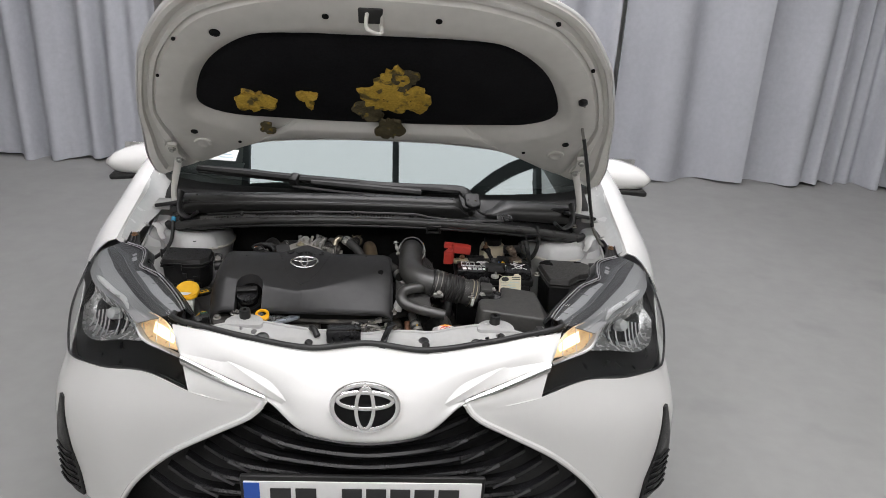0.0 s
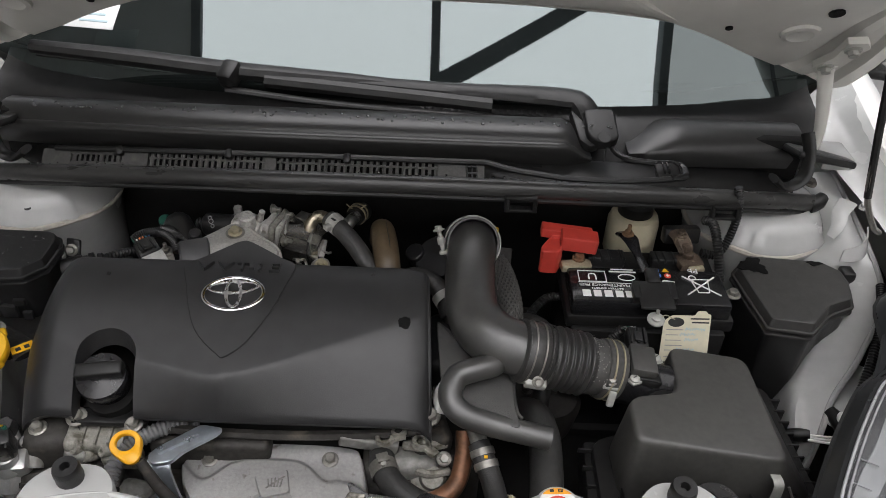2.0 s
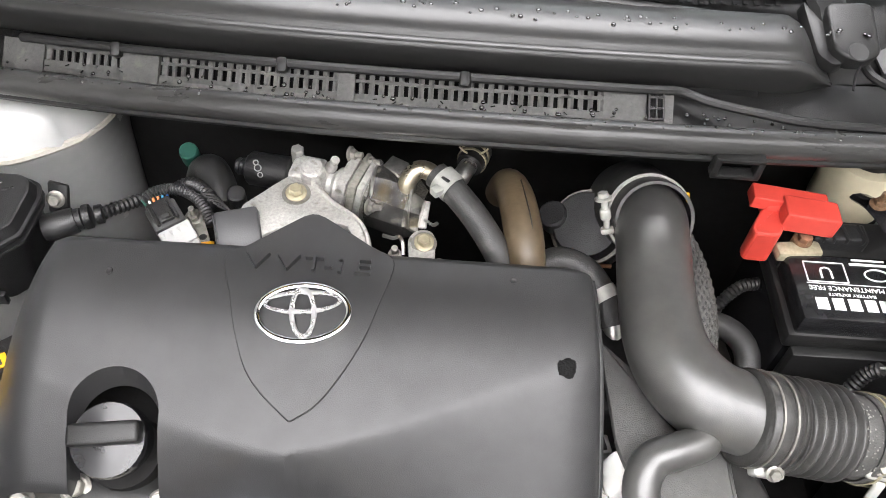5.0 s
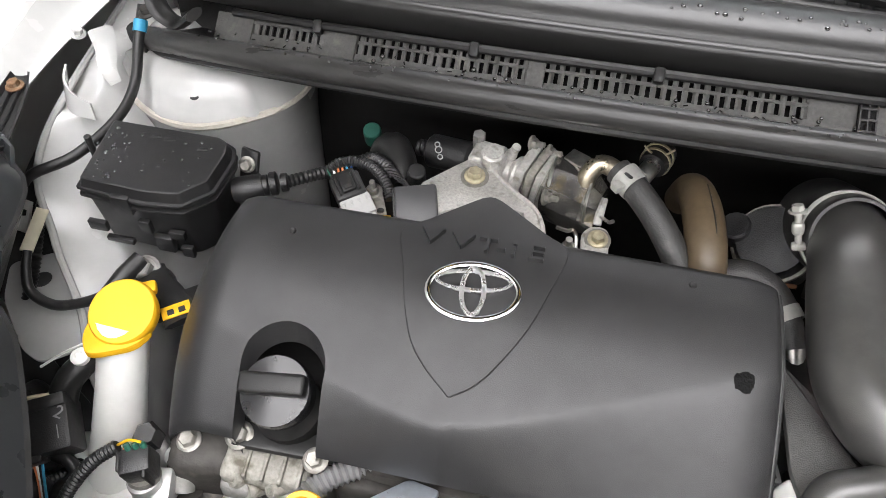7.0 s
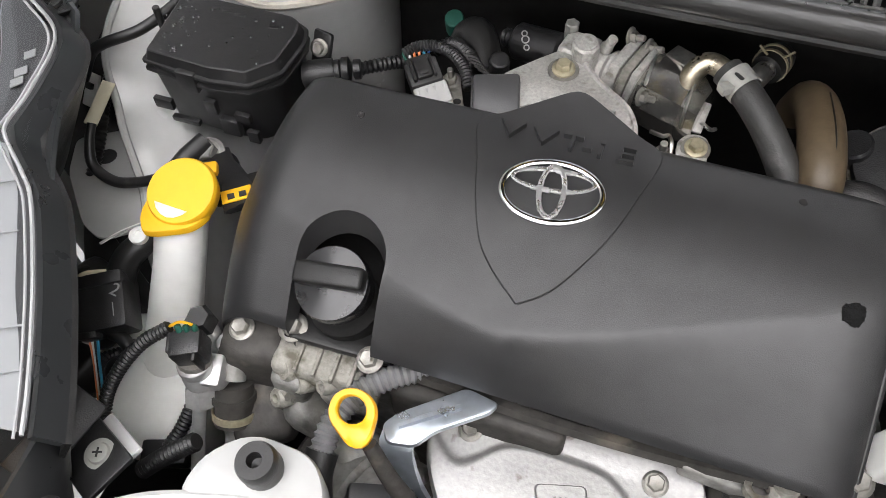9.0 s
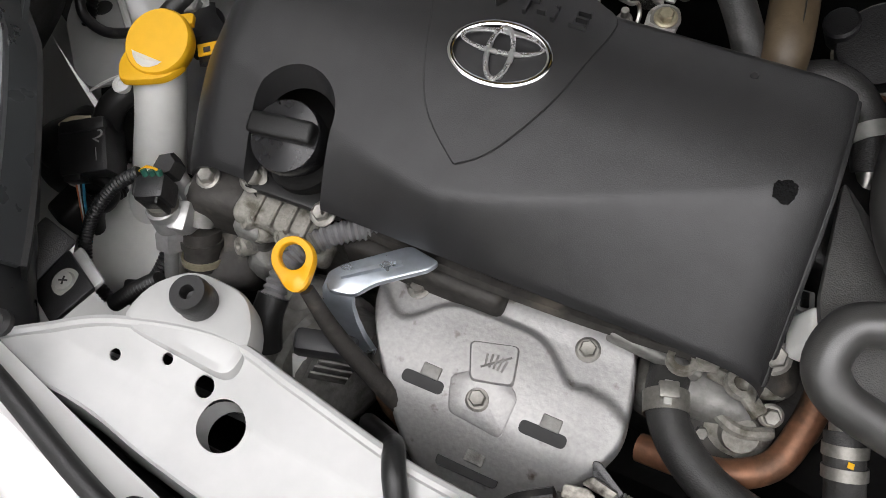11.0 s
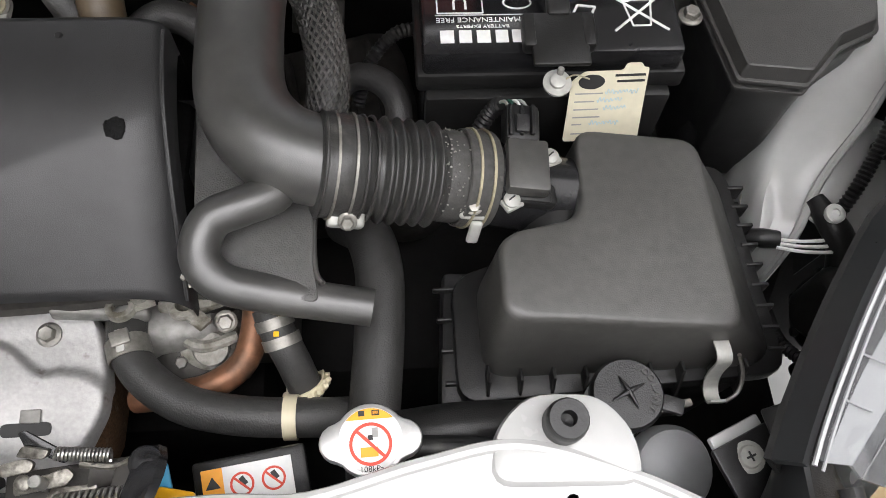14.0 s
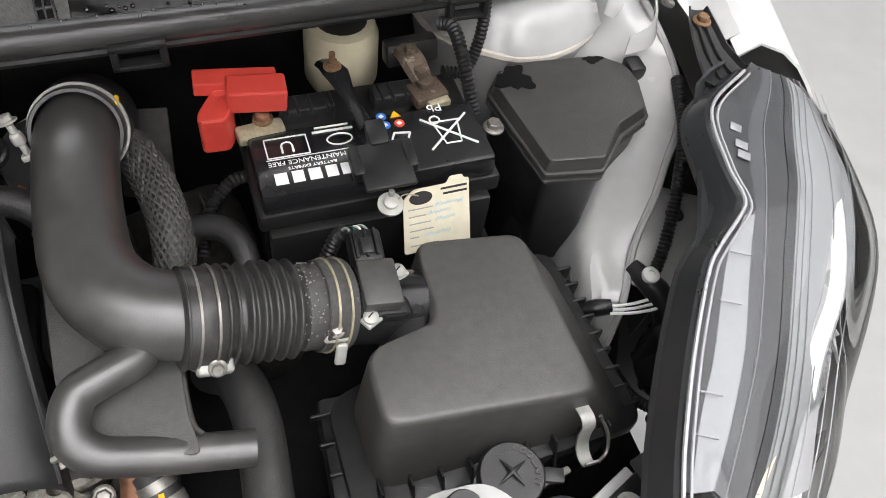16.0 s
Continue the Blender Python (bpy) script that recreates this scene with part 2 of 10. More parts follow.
shader("corroded", (0.085, 0.062, 0.045), 0.6, 0.3, var=0.5, scale=120, bump=0.6, bump_scale=500, dirt=(0.22, 0.18, 0.13), dirt_at=0.6)
shader("braid_grey", (0.062, 0.060, 0.056), 0.5, var=0.3, scale=80, bump=0.3, bump_scale=900)
shader("plastic_lid", (0.050, 0.0485, 0.045), 0.45, var=0.25, scale=30, bump=0.22, bump_scale=1100, spec=0.8, rough_var=0.08)
shader("relay_lid", (0.042, 0.041, 0.039), 0.40, var=0.2, scale=26, bump=0.5, bump_scale=1000, rough_var=0.12)
shader("sealant", (0.50, 0.47, 0.41), 0.55, var=0.12, scale=40, bump=0.5, bump_scale=200)
shader("seal_rubber", (0.034, 0.0335, 0.0325), 0.30, var=0.3, scale=40, bump=0.35, bump_scale=300, dirt=(0.045, 0.044, 0.041), dirt_at=0.6, stretch=(0.15, 1, 1), rough_var=0.12)
shader("rubber", (0.013, 0.013, 0.013), 0.42, var=0.25, scale=40, bump=0.2, bump_scale=500, dirt=(0.045, 0.042, 0.038), dirt_at=0.64)
shader("hose_grey", (0.036, 0.0355, 0.034), 0.5, var=0.25, scale=30, bump=0.4, bump_scale=700, dirt=(0.10, 0.096, 0.09), dirt_at=0.62)
shader("hose_brown", (0.088, 0.064, 0.038), 0.42, var=0.25, scale=30, bump=0.15, bump_scale=400, dirt=(0.08, 0.06, 0.04), dirt_at=0.6)
shader("copper", (0.24, 0.115, 0.065), 0.5, 0.5, var=0.35, scale=30, dirt=(0.07, 0.045, 0.03), dirt_at=0.52, bump=0.15, bump_scale=300)
shader("alloy", (0.46, 0.45, 0.425), 0.52, 0.35, var=0.25, scale=90, bump=0.7, bump_scale=520, dirt=(0.24, 0.225, 0.19), dirt_at=0.6)
shader("alloy_dull", (0.27, 0.265, 0.25), 0.6, 0.5, var=0.3, scale=30, bump=0.5, bump_scale=300, dirt=(0.10, 0.095, 0.085), dirt_at=0.52)
shader("engine_dark", (0.042, 0.039, 0.035), 0.65, 0.2, var=0.4, scale=30, bump=0.4, bump_scale=250, dirt=(0.12, 0.105, 0.085), dirt_at=0.6)
shader("shield_metal", (0.40, 0.395, 0.385), 0.50, 0.55, var=0.14, scale=70, bump=0.3, bump_scale=260, dirt=(0.13, 0.105, 0.085), dirt_at=0.66, rough_var=0.14)
shader("zinc", (0.28, 0.27, 0.245), 0.46, 0.7, var=0.2, scale=80, rough_var=0.14, bump=0.2, bump_scale=500)
shader("zinc_blue", (0.55, 0.60, 0.66), 0.3, 0.85, var=0.12, scale=30, rough_var=0.12)
shader("alloy_cast", (0.27, 0.26, 0.23), 0.62, 0.2, var=0.35, scale=60, bump=0.6, bump_scale=380, dirt=(0.11, 0.10, 0.075), dirt_at=0.52)
shader("greasy_steel", (0.20, 0.19, 0.165), 0.36, 0.75, var=0.45, scale=90, bump=0.4, bump_scale=300, dirt=(0.035, 0.03, 0.025), dirt_at=0.5, rough_var=0.18)
shader("pipe_warm", (0.40, 0.355, 0.27), 0.30, 0.9, var=0.3, scale=60, rough_var=0.14, dirt=(0.16, 0.12, 0.08), dirt_at=0.6)
shader("cooler_steel", (0.60, 0.585, 0.55), 0.21, 0.95, var=0.25, scale=40, bump=0.7, bump_scale=35, dirt=(0.22, 0.17, 0.12), dirt_at=0.62, rough_var=0.12)
shader("cap_alloy", (0.55, 0.55, 0.54), 0.35, 0.6, var=0.1, scale=60, bump=0.1, bump_scale=300)
shader("steel", (0.46, 0.455, 0.43), 0.33, 0.95, var=0.3, scale=50, rough_var=0.18, bump=0.25, bump_scale=160, dirt=(0.16, 0.13, 0.10), dirt_at=0.6)
shader("clip_zinc", (0.41, 0.41, 0.38), 0.5, 0.35, var=0.12, scale=60, dirt=(0.3, 0.29, 0.25), dirt_at=0.64)
shader("brass", (0.40, 0.36, 0.25), 0.48, 0.5, var=0.25, scale=60)
shader("rust", (0.15, 0.085, 0.045), 0.75, 0.3, var=0.5, scale=110, dirt=(0.26, 0.20, 0.14), dirt_at=0.6, bump=0.4, bump_scale=500)
shader("chrome", (0.88, 0.88, 0.88), 0.12, 1.0, var=0.02, scale=10, rough_var=0.03)
shader("yellow_plastic", (0.80, 0.44, 0.010), 0.55, var=0.05, scale=20, rough_var=0.1)
shader("yellow_amber", (0.85, 0.42, 0.01), 0.35, var=0.06, scale=20)
shader("red_plastic", (0.50, 0.050, 0.036), 0.42, var=0.1, scale=20, rough_var=0.1)
shader("white_plastic", (0.80, 0.80, 0.77), 0.45, var=0.05, scale=20, dirt=(0.55, 0.53, 0.47), dirt_at=0.66)
shader("cream_plastic", (0.62, 0.56, 0.40), 0.45, var=0.08, scale=20)
shader("paper", (0.62, 0.58, 0.44), 0.8, var=0.06, scale=30, dirt=(0.58, 0.53, 0.38), dirt_at=0.66)
shader("print_white", (0.75, 0.75, 0.74), 0.5, var=0.06, scale=60)
shader("print_grey", (0.30, 0.30, 0.29), 0.6, var=0.1, scale=60)
shader("print_black", (0.02, 0.02, 0.02), 0.6, var=0.1, scale=60)
shader("print_red", (0.65, 0.06, 0.03), 0.5, var=0.06, scale=60)
shader("print_orange", (0.85, 0.36, 0.02), 0.5, var=0.06, scale=60)
shader("print_blue", (0.03, 0.16, 0.55), 0.5, var=0.06, scale=60)
shader("ink_blue", (0.42, 0.55, 0.60), 0.7, var=0.1, scale=60)
shader("wire_green", (0.010, 0.075, 0.052), 0.5, var=0.1, scale=60)
shader("wire_blue", (0.04, 0.30, 0.50), 0.5, var=0.1, scale=60)
shader("wire_orange", (0.75, 0.22, 0.08), 0.5, var=0.1, scale=60)
shader("pad_black", (0.010, 0.010, 0.011), 0.95, var=0.3, scale=40, bump=0.5, bump_scale=350, spec=0.1)
shader("pad_foam", (0.50, 0.33, 0.055), 0.9, var=0.3, scale=40, bump=0.9, bump_scale=160, dirt=(0.13, 0.10, 0.04), dirt_at=0.53, spec=0.1)
shader("pad_foam_dark", (0.10, 0.085, 0.05), 0.9, var=0.4, scale=50, bump=0.9, bump_scale=160, dirt=(0.32, 0.22, 0.04), dirt_at=0.6, spec=0.1)
shader("floor_grey", (0.27, 0.27, 0.262), 0.38, var=0.06, scale=3, bump=0.03, bump_scale=60, dirt=(0.235, 0.235, 0.23), dirt_at=0.62, rough_var=0.12)
shader("curtain_grey", (0.44, 0.45, 0.485), 0.75, var=0.06, scale=8, bump=0.15, bump_scale=900, spec=0.25)
shader("wall_paint", (0.6, 0.6, 0.58), 0.7, var=0.04, scale=2, bump=0.05, bump_scale=80)
shader("dark_beam", (0.06, 0.07, 0.075), 0.6, var=0.1, scale=4)
shader("cowl_grille", (0.085, 0.084, 0.080), 0.5, var=0.25, scale=60, bump=0.5, bump_scale=500, dirt=(0.14, 0.135, 0.12), dirt_at=0.6)
shader("cowl_satin", (0.019, 0.0188, 0.0182), 0.36, var=0.2, scale=30, bump=0.08, bump_scale=1400, rough_var=0.04, spec=0.6, dirt=(0.026, 0.025, 0.023), dirt_at=0.62)
# near-black that puts the deep bay's shade into the colour
shader("bay_shade_dark", (0.012, 0.0118, 0.0115), 0.8, var=0.3, scale=20, bump=0.4, bump_scale=200, spec=0.15)
shader("interior_dark", (0.03, 0.03, 0.032), 0.7, var=0.15, scale=12, bump=0.15, bump_scale=300)
shader("tyre", (0.02, 0.02, 0.02), 0.75, var=0.2, scale=20, bump=0.3, bump_scale=200)
shader("lamp_black", (0.02, 0.021, 0.022), 0.3, var=0.1, scale=20)
shader("lamp_mid", (0.060, 0.061, 0.064), 0.35, var=0.1, scale=20)
shader("lamp_grey", (0.095, 0.097, 0.101), 0.4, var=0.05, scale=20)
shader("lamp_pale", (0.32, 0.325, 0.33), 0.35, var=0.05, scale=20)
shader("lamp_silk", (0.27, 0.273, 0.276), 0.42, 0.0, var=0.04, scale=20)
shader("lamp_bright", (0.36, 0.365, 0.37), 0.3, 0.2, var=0.04, scale=20)
shader("lamp_grain", (0.045, 0.046, 0.048), 0.5, var=0.4, scale=60, bump=0.8, bump_scale=420)
shader("lamp_silver", (0.74, 0.74, 0.74), 0.3, 0.35, var=0.04, scale=20)
shader("badge_silver", (0.66, 0.66, 0.66), 0.26, 0.85, var=0.03, scale=20)
# flat black for stains, the badge ground, and the shade in holes and slots
shader("stain_shade_black", (0.006, 0.006, 0.006), 0.7, var=0.3, scale=90, bump=0.6, bump_scale=700, spec=0.12)
shader("lamp_lit", (0.9, 0.75, 0.45), 0.4, var=0.05, scale=20, emit=2.4, emit_color=(1.0, 0.84, 0.58))
shader("lamp_gold", (0.75, 0.58, 0.38), 0.3, 0.5, var=0.25, scale=60, emit=0.42, emit_color=(1.0, 0.70, 0.38))
shader("reflector", (0.66, 0.66, 0.655), 0.26, 0.55, var=0.25, scale=40, rough_var=0.14, bump=0.6, bump_scale=60)
shader("ceiling_glow_side", (0.9, 0.9, 0.9), 0.6, var=0.01, scale=1, emit=1.85, emit_color=(1.0, 0.977, 0.985))
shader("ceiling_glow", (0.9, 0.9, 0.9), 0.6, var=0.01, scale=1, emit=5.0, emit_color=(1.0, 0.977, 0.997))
shader("plate_white", (0.75, 0.75, 0.74), 0.4, var=0.03, scale=20)
shader("plate_blue", (0.02, 0.09, 0.42), 0.4, var=0.05, scale=20)
clear_glass("glass_screen", (0.42, 0.47, 0.46), gloss=0.085, sheen=(0.88, 1.0, 1.0))
clear_glass("glass_lamp", (0.94, 0.95, 0.95), gloss=0.0, rough=0.05, sheen=(0.5, 0.5, 0.5), ior=1.42)
shader("glass_side", (0.02, 0.022, 0.022), 0.05, var=0.02, scale=4, spec=0.6)

# ---- room ----
FLOOR_Z, BACK_Y, CEIL_Z = -0.05, 4.25, 4.2
world = bpy.data.worlds.new("world")
world.use_nodes = True
world.node_tree.nodes["Background"].inputs[0].default_value = (0.5, 0.53, 0.56, 1)
world.node_tree.nodes["Background"].inputs[1].default_value = 0.1
scene.world = world


def slab(name, c, size, mat, kind="structure", label="", category=""):
    return part(name, rbox(c, size, 0), mat, None, label, 0, category, "", kind)


slab("floor", (0, -1, FLOOR_Z - 0.1), (13, 12, 0.2), MAT["floor_grey"], label="smooth grey resin studio floor", category="floor")
slab("ceiling", (0, -1, CEIL_Z + 0.1), (13, 12, 0.2), MAT["wall_paint"], label="pale painted hall ceiling", category="ceiling")
slab("wall_back", (0, BACK_Y + 0.4, 2.1), (13, 0.2, 4.7), MAT["wall_paint"], label="pale wall behind the grey curtains", category="wall")
# unseen front and side walls, added to bounce soft light
slab("wall_front", (0, -7.1, 2.1), (13, 0.2, 4.7), MAT["wall_paint"], label="unseen pale wall added to bounce light onto the car", category="wall")
slab("wall_left", (-6.6, -1.3, 2.1), (0.2, 11.6, 4.7), MAT["wall_paint"], label="unseen pale side wall added to bounce light", category="wall")
slab("wall_right", (6.6, -1.3, 2.1), (0.2, 11.6, 4.7), MAT["wall_paint"], label="unseen pale side wall added to bounce light", category="wall")


def curtain(x0, x1, seed, y=BACK_Y):
    """A hanging cloth with uneven vertical folds, its hem just touching the floor."""
    rng = random.Random(seed)
    n, m = int((x1 - x0) / 0.018), 12
    folds = [(rng.uniform(0.20, 0.40), rng.uniform(0, 6.28), rng.uniform(0.025, 0.045)) for _ in range(3)]
    wide = [(rng.uniform(0.5, 0.9), rng.uniform(0, 6.28), rng.uniform(0.03, 0.05)) for _ in range(2)]
    rows = []
    for j in range(m + 1):
        v = j / m
        z = FLOOR_Z + 0.01 + v * 4.1
        row = []
        for i in range(n + 1):
            x = x0 + (x1 - x0) * i / n
            d = 0
            for p, ph, a in folds:
                d += a * (0.75 + 0.25 * math.sin(x * 3 + ph)) * math.sin(2 * math.pi * x / p * (1 + 0.1 * math.sin(x * 1.7)) + ph + 0.5 * math.sin(v * 2 + ph))
            for p, ph, a in wide:
                d += a * math.sin(2 * math.pi * x / p + ph)
            soft = 0.09 * math.tanh(d / 0.05) * 0.6 + d * 0.4
            row.append(Vector((x + 0.012 * math.sin(v * 5 + x * 4), y + soft * (1.15 - 0.3 * v), z + 0.012 * math.sin(x * 9 + seed))))
        rows.append(row)
    bm = thick(skin(bmn(), rows), 0.004)
    return part("curtain", bm, MAT["curtain_grey"], None, "heavy grey drape hanging in loose vertical folds", 80, "curtain", "curtains along the hall")


curtain(-6.4, -3.35, 1)
curtain(-3.3, -1.62, 2)
curtain(-1.58, 1.55, 3)
curtain(1.6, 2.62, 4)
curtain(2.66, 4.2, 5)
curtain(4.24, 6.4, 6)


def ceiling_light():
    """A wide bright panel over the car, divided by dark bars."""
    th = thing("ceiling_light", (0, 1.0, CEIL_Z - 0.12), "wide bright light panel with dark dividing bars on the ceiling", "ceiling light")
    part("diffuser", rbox((0.13, 0.6, CEIL_Z - 0.06), (3.86, 6.4, 0.05), 0.005), MAT["ceiling_glow"], th, "glowing white panel")
    part("diffuser", rbox((3.39, -0.4, CEIL_Z - 0.06), (2.28, 4.4, 0.05), 0.005), MAT["ceiling_glow_side"], th, "glowing white panel")
    for x in (-1.85, 2.15, 4.60):
        part("frame", rbox((x, 0.6, CEIL_Z - 0.08), (0.12, 6.6, 0.14), 0.01), MAT["dark_beam"], th)
    for y in (-2.65, 3.85):
        part("frame", rbox((0.13, y, CEIL_Z - 0.08), (3.80, 0.10, 0.14), 0.01), MAT["dark_beam"], th)
    part("bar", rbox((0.05, 0.6, CEIL_Z - 0.11), (0.055, 6.4, 0.05), 0.005), MAT["dark_beam"], th)
    part("brace", rbox((1.08, 1.31, CEIL_Z - 0.12), (2.30, 0.10, 0.05), 0.005, (0, 0, 25)), MAT["dark_beam"], th, "dark diagonal brace")
    return th


def front_fill():
    """An added, unseen fill panel over the free floor before the car."""
    th = thing("ceiling_light", (-0.5, -5.0, CEIL_Z - 0.12), "added fill light panel, unseen, on the ceiling before the car", "ceiling light")
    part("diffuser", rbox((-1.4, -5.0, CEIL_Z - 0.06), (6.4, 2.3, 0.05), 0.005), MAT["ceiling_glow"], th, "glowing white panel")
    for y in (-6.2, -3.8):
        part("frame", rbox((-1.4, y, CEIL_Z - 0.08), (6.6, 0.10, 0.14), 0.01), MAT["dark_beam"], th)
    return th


ceiling_light()
# added fill panel that brightens the front-facing surfaces
front_fill()

# ---- the car's shell ----
car = thing("car", (CX, 1.9, FLOOR_Z), "small white hatchback with its bonnet propped open", "car")


def side(s, *pts):
    """Points given for one half of the car, laid on the side s (-1 or 1)."""
    return [(CX + s * x, y, z) for x, y, z in pts]


def both(*pts):
    """A curve from the outer end on one side over the middle to the other; pts run outwards from the middle."""
    right = side(1, *pts)
    left = side(-1, *(pts[1:] if abs(pts[0][0]) < 1e-6 else pts))
    return left[::-1] + right


# nose panel between the headlights
nose = loft([
    both((0, 0.165, 0.770), (0.13, 0.160, 0.758), (0.27, 0.19, 0.762), (0.36, 0.212, 0.768), (0.440, 0.232, 0.775)),
    both((0, 0.137, 0.786), (0.13, 0.130, 0.776), (0.27, 0.163, 0.782), (0.36, 0.188, 0.788), (0.446, 0.211, 0.795)),
    both((0, 0.122, 0.785), (0.13, 0.117, 0.775), (0.27, 0.152, 0.780), (0.36, 0.180, 0.785), (0.446, 0.204, 0.790)),
    both((0, 0.072, 0.757), (0.13, 0.078, 0.753), (0.27, 0.118, 0.758), (0.36, 0.152, 0.762), (0.434, 0.178, 0.765)),
    both((0, 0.034, 0.715), (0.13, 0.046, 0.718), (0.22, 0.083, 0.722), (0.33, 0.130, 0.733), (0.418, 0.151, 0.741)),
    both((0, 0.012, 0.668), (0.13, 0.028, 0.674), (0.214, 0.078, 0.700), (0.31, 0.120, 0.708), (0.405, 0.140, 0.706)),
    both((0, 0.004, 0.632), (0.13, 0.022, 0.642), (0.213, 0.064, 0.690), (0.29, 0.098, 0.690), (0.396, 0.122, 0.690)),
    both((0, 0.016, 0.618), (0.13, 0.034, 0.629), (0.217, 0.076, 0.680), (0.29, 0.108, 0.680), (0.396, 0.132, 0.682)),
], 60, 30)
part("nose_panel", thick(nose, 0.003), MAT["paint_white"], car, "glossy white painted nose")


def cheek(s):
    ks = [
        ((0.222, 0.060, 0.672), (0.235, 0.062, 0.660), (0.250, 0.066, 0.648)),
        ((0.300, 0.082, 0.672), (0.325, 0.086, 0.640), (0.350, 0.094, 0.580)),
        ((0.396, 0.112, 0.679), (0.43, 0.115, 0.600), (0.455, 0.128, 0.500)),
        ((0.515, 0.188, 0.680), (0.535, 0.165, 0.560), (0.560, 0.180, 0.380)),
        ((0.640, 0.262, 0.645), (0.655, 0.225, 0.500), (0.640, 0.225, 0.250)),
        ((0.745, 0.360, 0.615), (0.768, 0.320, 0.480), (0.772, 0.318, 0.250)),
        ((0.780, 0.435, 0.606), (0.820, 0.388, 0.470), (0.828, 0.385, 0.250)),
        ((0.792, 0.52, 0.640), (0.840, 0.47, 0.480), (0.842, 0.45, 0.250)),
        ((0.805, 0.62, 0.700), (0.846, 0.60, 0.520), (0.846, 0.58, 0.250)),
    ]
    bm = thick(loft([side(s, *k) for k in ks], 18, 34), 0.003)
    part("front_bumper", bm, MAT["paint_white"], car)
    wedge = [side(s, (0.222, 0.0645, 0.694), (0.310, 0.0945, 0.708), (0.411, 0.139, 0.728)), side(s, (0.224, 0.0600, 0.684), (0.305, 0.0860, 0.690), (0.402, 0.121, 0.700)),
             side(s, (0.230, 0.0600, 0.668), (0.300, 0.0815, 0.671), (0.396, 0.1115, 0.679))]
    part("front_bumper", thick(loft(wedge, 20, 8), 0.003), MAT["paint_white"], car)
    # rolled edge of the grille opening
    edge = side(s, (0.220, 0.064, 0.690), (0.234, 0.062, 0.668), (0.264, 0.068, 0.640), (0.350, 0.094, 0.580), (0.455, 0.128, 0.500), (0.560, 0.180, 0.380), (0.630, 0.222, 0.26))
    part("bumper_edge", tube(edge, 0.0075, 8, 24), MAT["paint_white"], car)
    # sharp fold that runs from the lamp down to the badge
    fold = [side(s, (0.441, 0.2250, 0.7880), (0.345, 0.1720, 0.7720), (0.255, 0.1180, 0.7510), (0.170, 0.0720, 0.7240), (0.117, 0.0460, 0.6820)),
            side(s, (0.445, 0.2190, 0.7800), (0.361, 0.1650, 0.7630), (0.283, 0.1090, 0.7420), (0.198, 0.0620, 0.7090), (0.129, 0.0400, 0.6730)),
            side(s, (0.418, 0.1520, 0.7470), (0.341, 0.1180, 0.7300), (0.280, 0.0930, 0.7160), (0.218, 0.0680, 0.7000), (0.135, 0.0410, 0.6690))]
    part("nose_fold", skin(bmn(), [catmull(k, 24) for k in fold]), MAT["paint_white"], car, smooth=12)
    # chrome wing under the headlight's inner corner
    rows = [side(s, (0.219, 0.0640, 0.7005), (0.31, 0.1010, 0.7230), (0.418, 0.1480, 0.7480)),
            side(s, (0.219, 0.0600, 0.6990), (0.31, 0.0935, 0.7180), (0.418, 0.1405, 0.7420)),
            side(s, (0.219, 0.0595, 0.6965), (0.31, 0.0905, 0.7105), (0.414, 0.1360, 0.7310)),
            side(s, (0.220, 0.0650, 0.6940), (0.31, 0.0960, 0.7070), (0.411, 0.1410, 0.7270))]
    part("chrome_strip", thick(loft(rows, 14, 8), 0.003), MAT["chrome"], car, "slim chrome wing")
    # tall black vent at the bumper corner
    vent = [side(s, (0.774, 0.330, 0.515), (0.772, 0.313, 0.45), (0.762, 0.301, 0.385), (0.742, 0.283, 0.315), (0.735, 0.279, 0.25)),
            side(s, (0.779, 0.334, 0.517), (0.784, 0.325, 0.45), (0.782, 0.317, 0.385), (0.770, 0.305, 0.30), (0.767, 0.303, 0.25)),
            side(s, (0.786, 0.343, 0.518), (0.806, 0.355, 0.45), (0.819, 0.364, 0.385), (0.822, 0.366, 0.30), (0.820, 0.364, 0.25))]
    part("corner_vent", thick(loft(vent, 14, 8), 0.008), MAT["plastic_black"], car, "black plastic corner vent")
    for k in range(6):
        z = 0.372 - 0.020 * k
        part("vent_rib", tube(side(s, (0.757 - 0.003 * k, 0.290 - 0.002 * k, z), (0.784, 0.312, z - 0.004), (0.816, 0.352, z - 0.006)), 0.0035, 6, 8), MAT["plastic_gloss"], car)


cheek(-1)
cheek(1)

# seal along the bonnet gap, with rubber plugs
seal = both((0, 0.147, 0.791), (0.13, 0.141, 0.780), (0.27, 0.170, 0.787), (0.36, 0.198, 0.793), (0.446, 0.226, 0.800), (0.452, 0.250, 0.803))
part("bonnet_seal", tube(seal, 0.0068, 10, 60), MAT["rubber"], car, "black rubber bonnet seal")
for x, y, z in ((-0.250, 0.166, 0.781), (0.262, 0.166, 0.782), (0.31, 0.19, 0.786), (0.402, 0.214, 0.795), (-0.391, 0.224, 0.795), (-0.13, 0.16, 0.776), (0.135, 0.16, 0.776)):
    part("rubber_plug", lathe([(0.009, 0), (0.009, 0.004), (0.006, 0.007)], (x, y + 0.008, z), (0, -0.2, 1), 14), MAT["rubber"], car)

# front badge: chrome ovals on a dark ground
def ellipse(cx, cz, a, b, n=40, y=0.0, tilt=0.32):
    return [Vector((CX + cx + a * math.cos(t), y + tilt * (cz + b * math.sin(t)), 0.708 + cz + b * math.sin(t))) for t in [2 * math.pi * k / n for k in range(n)]]


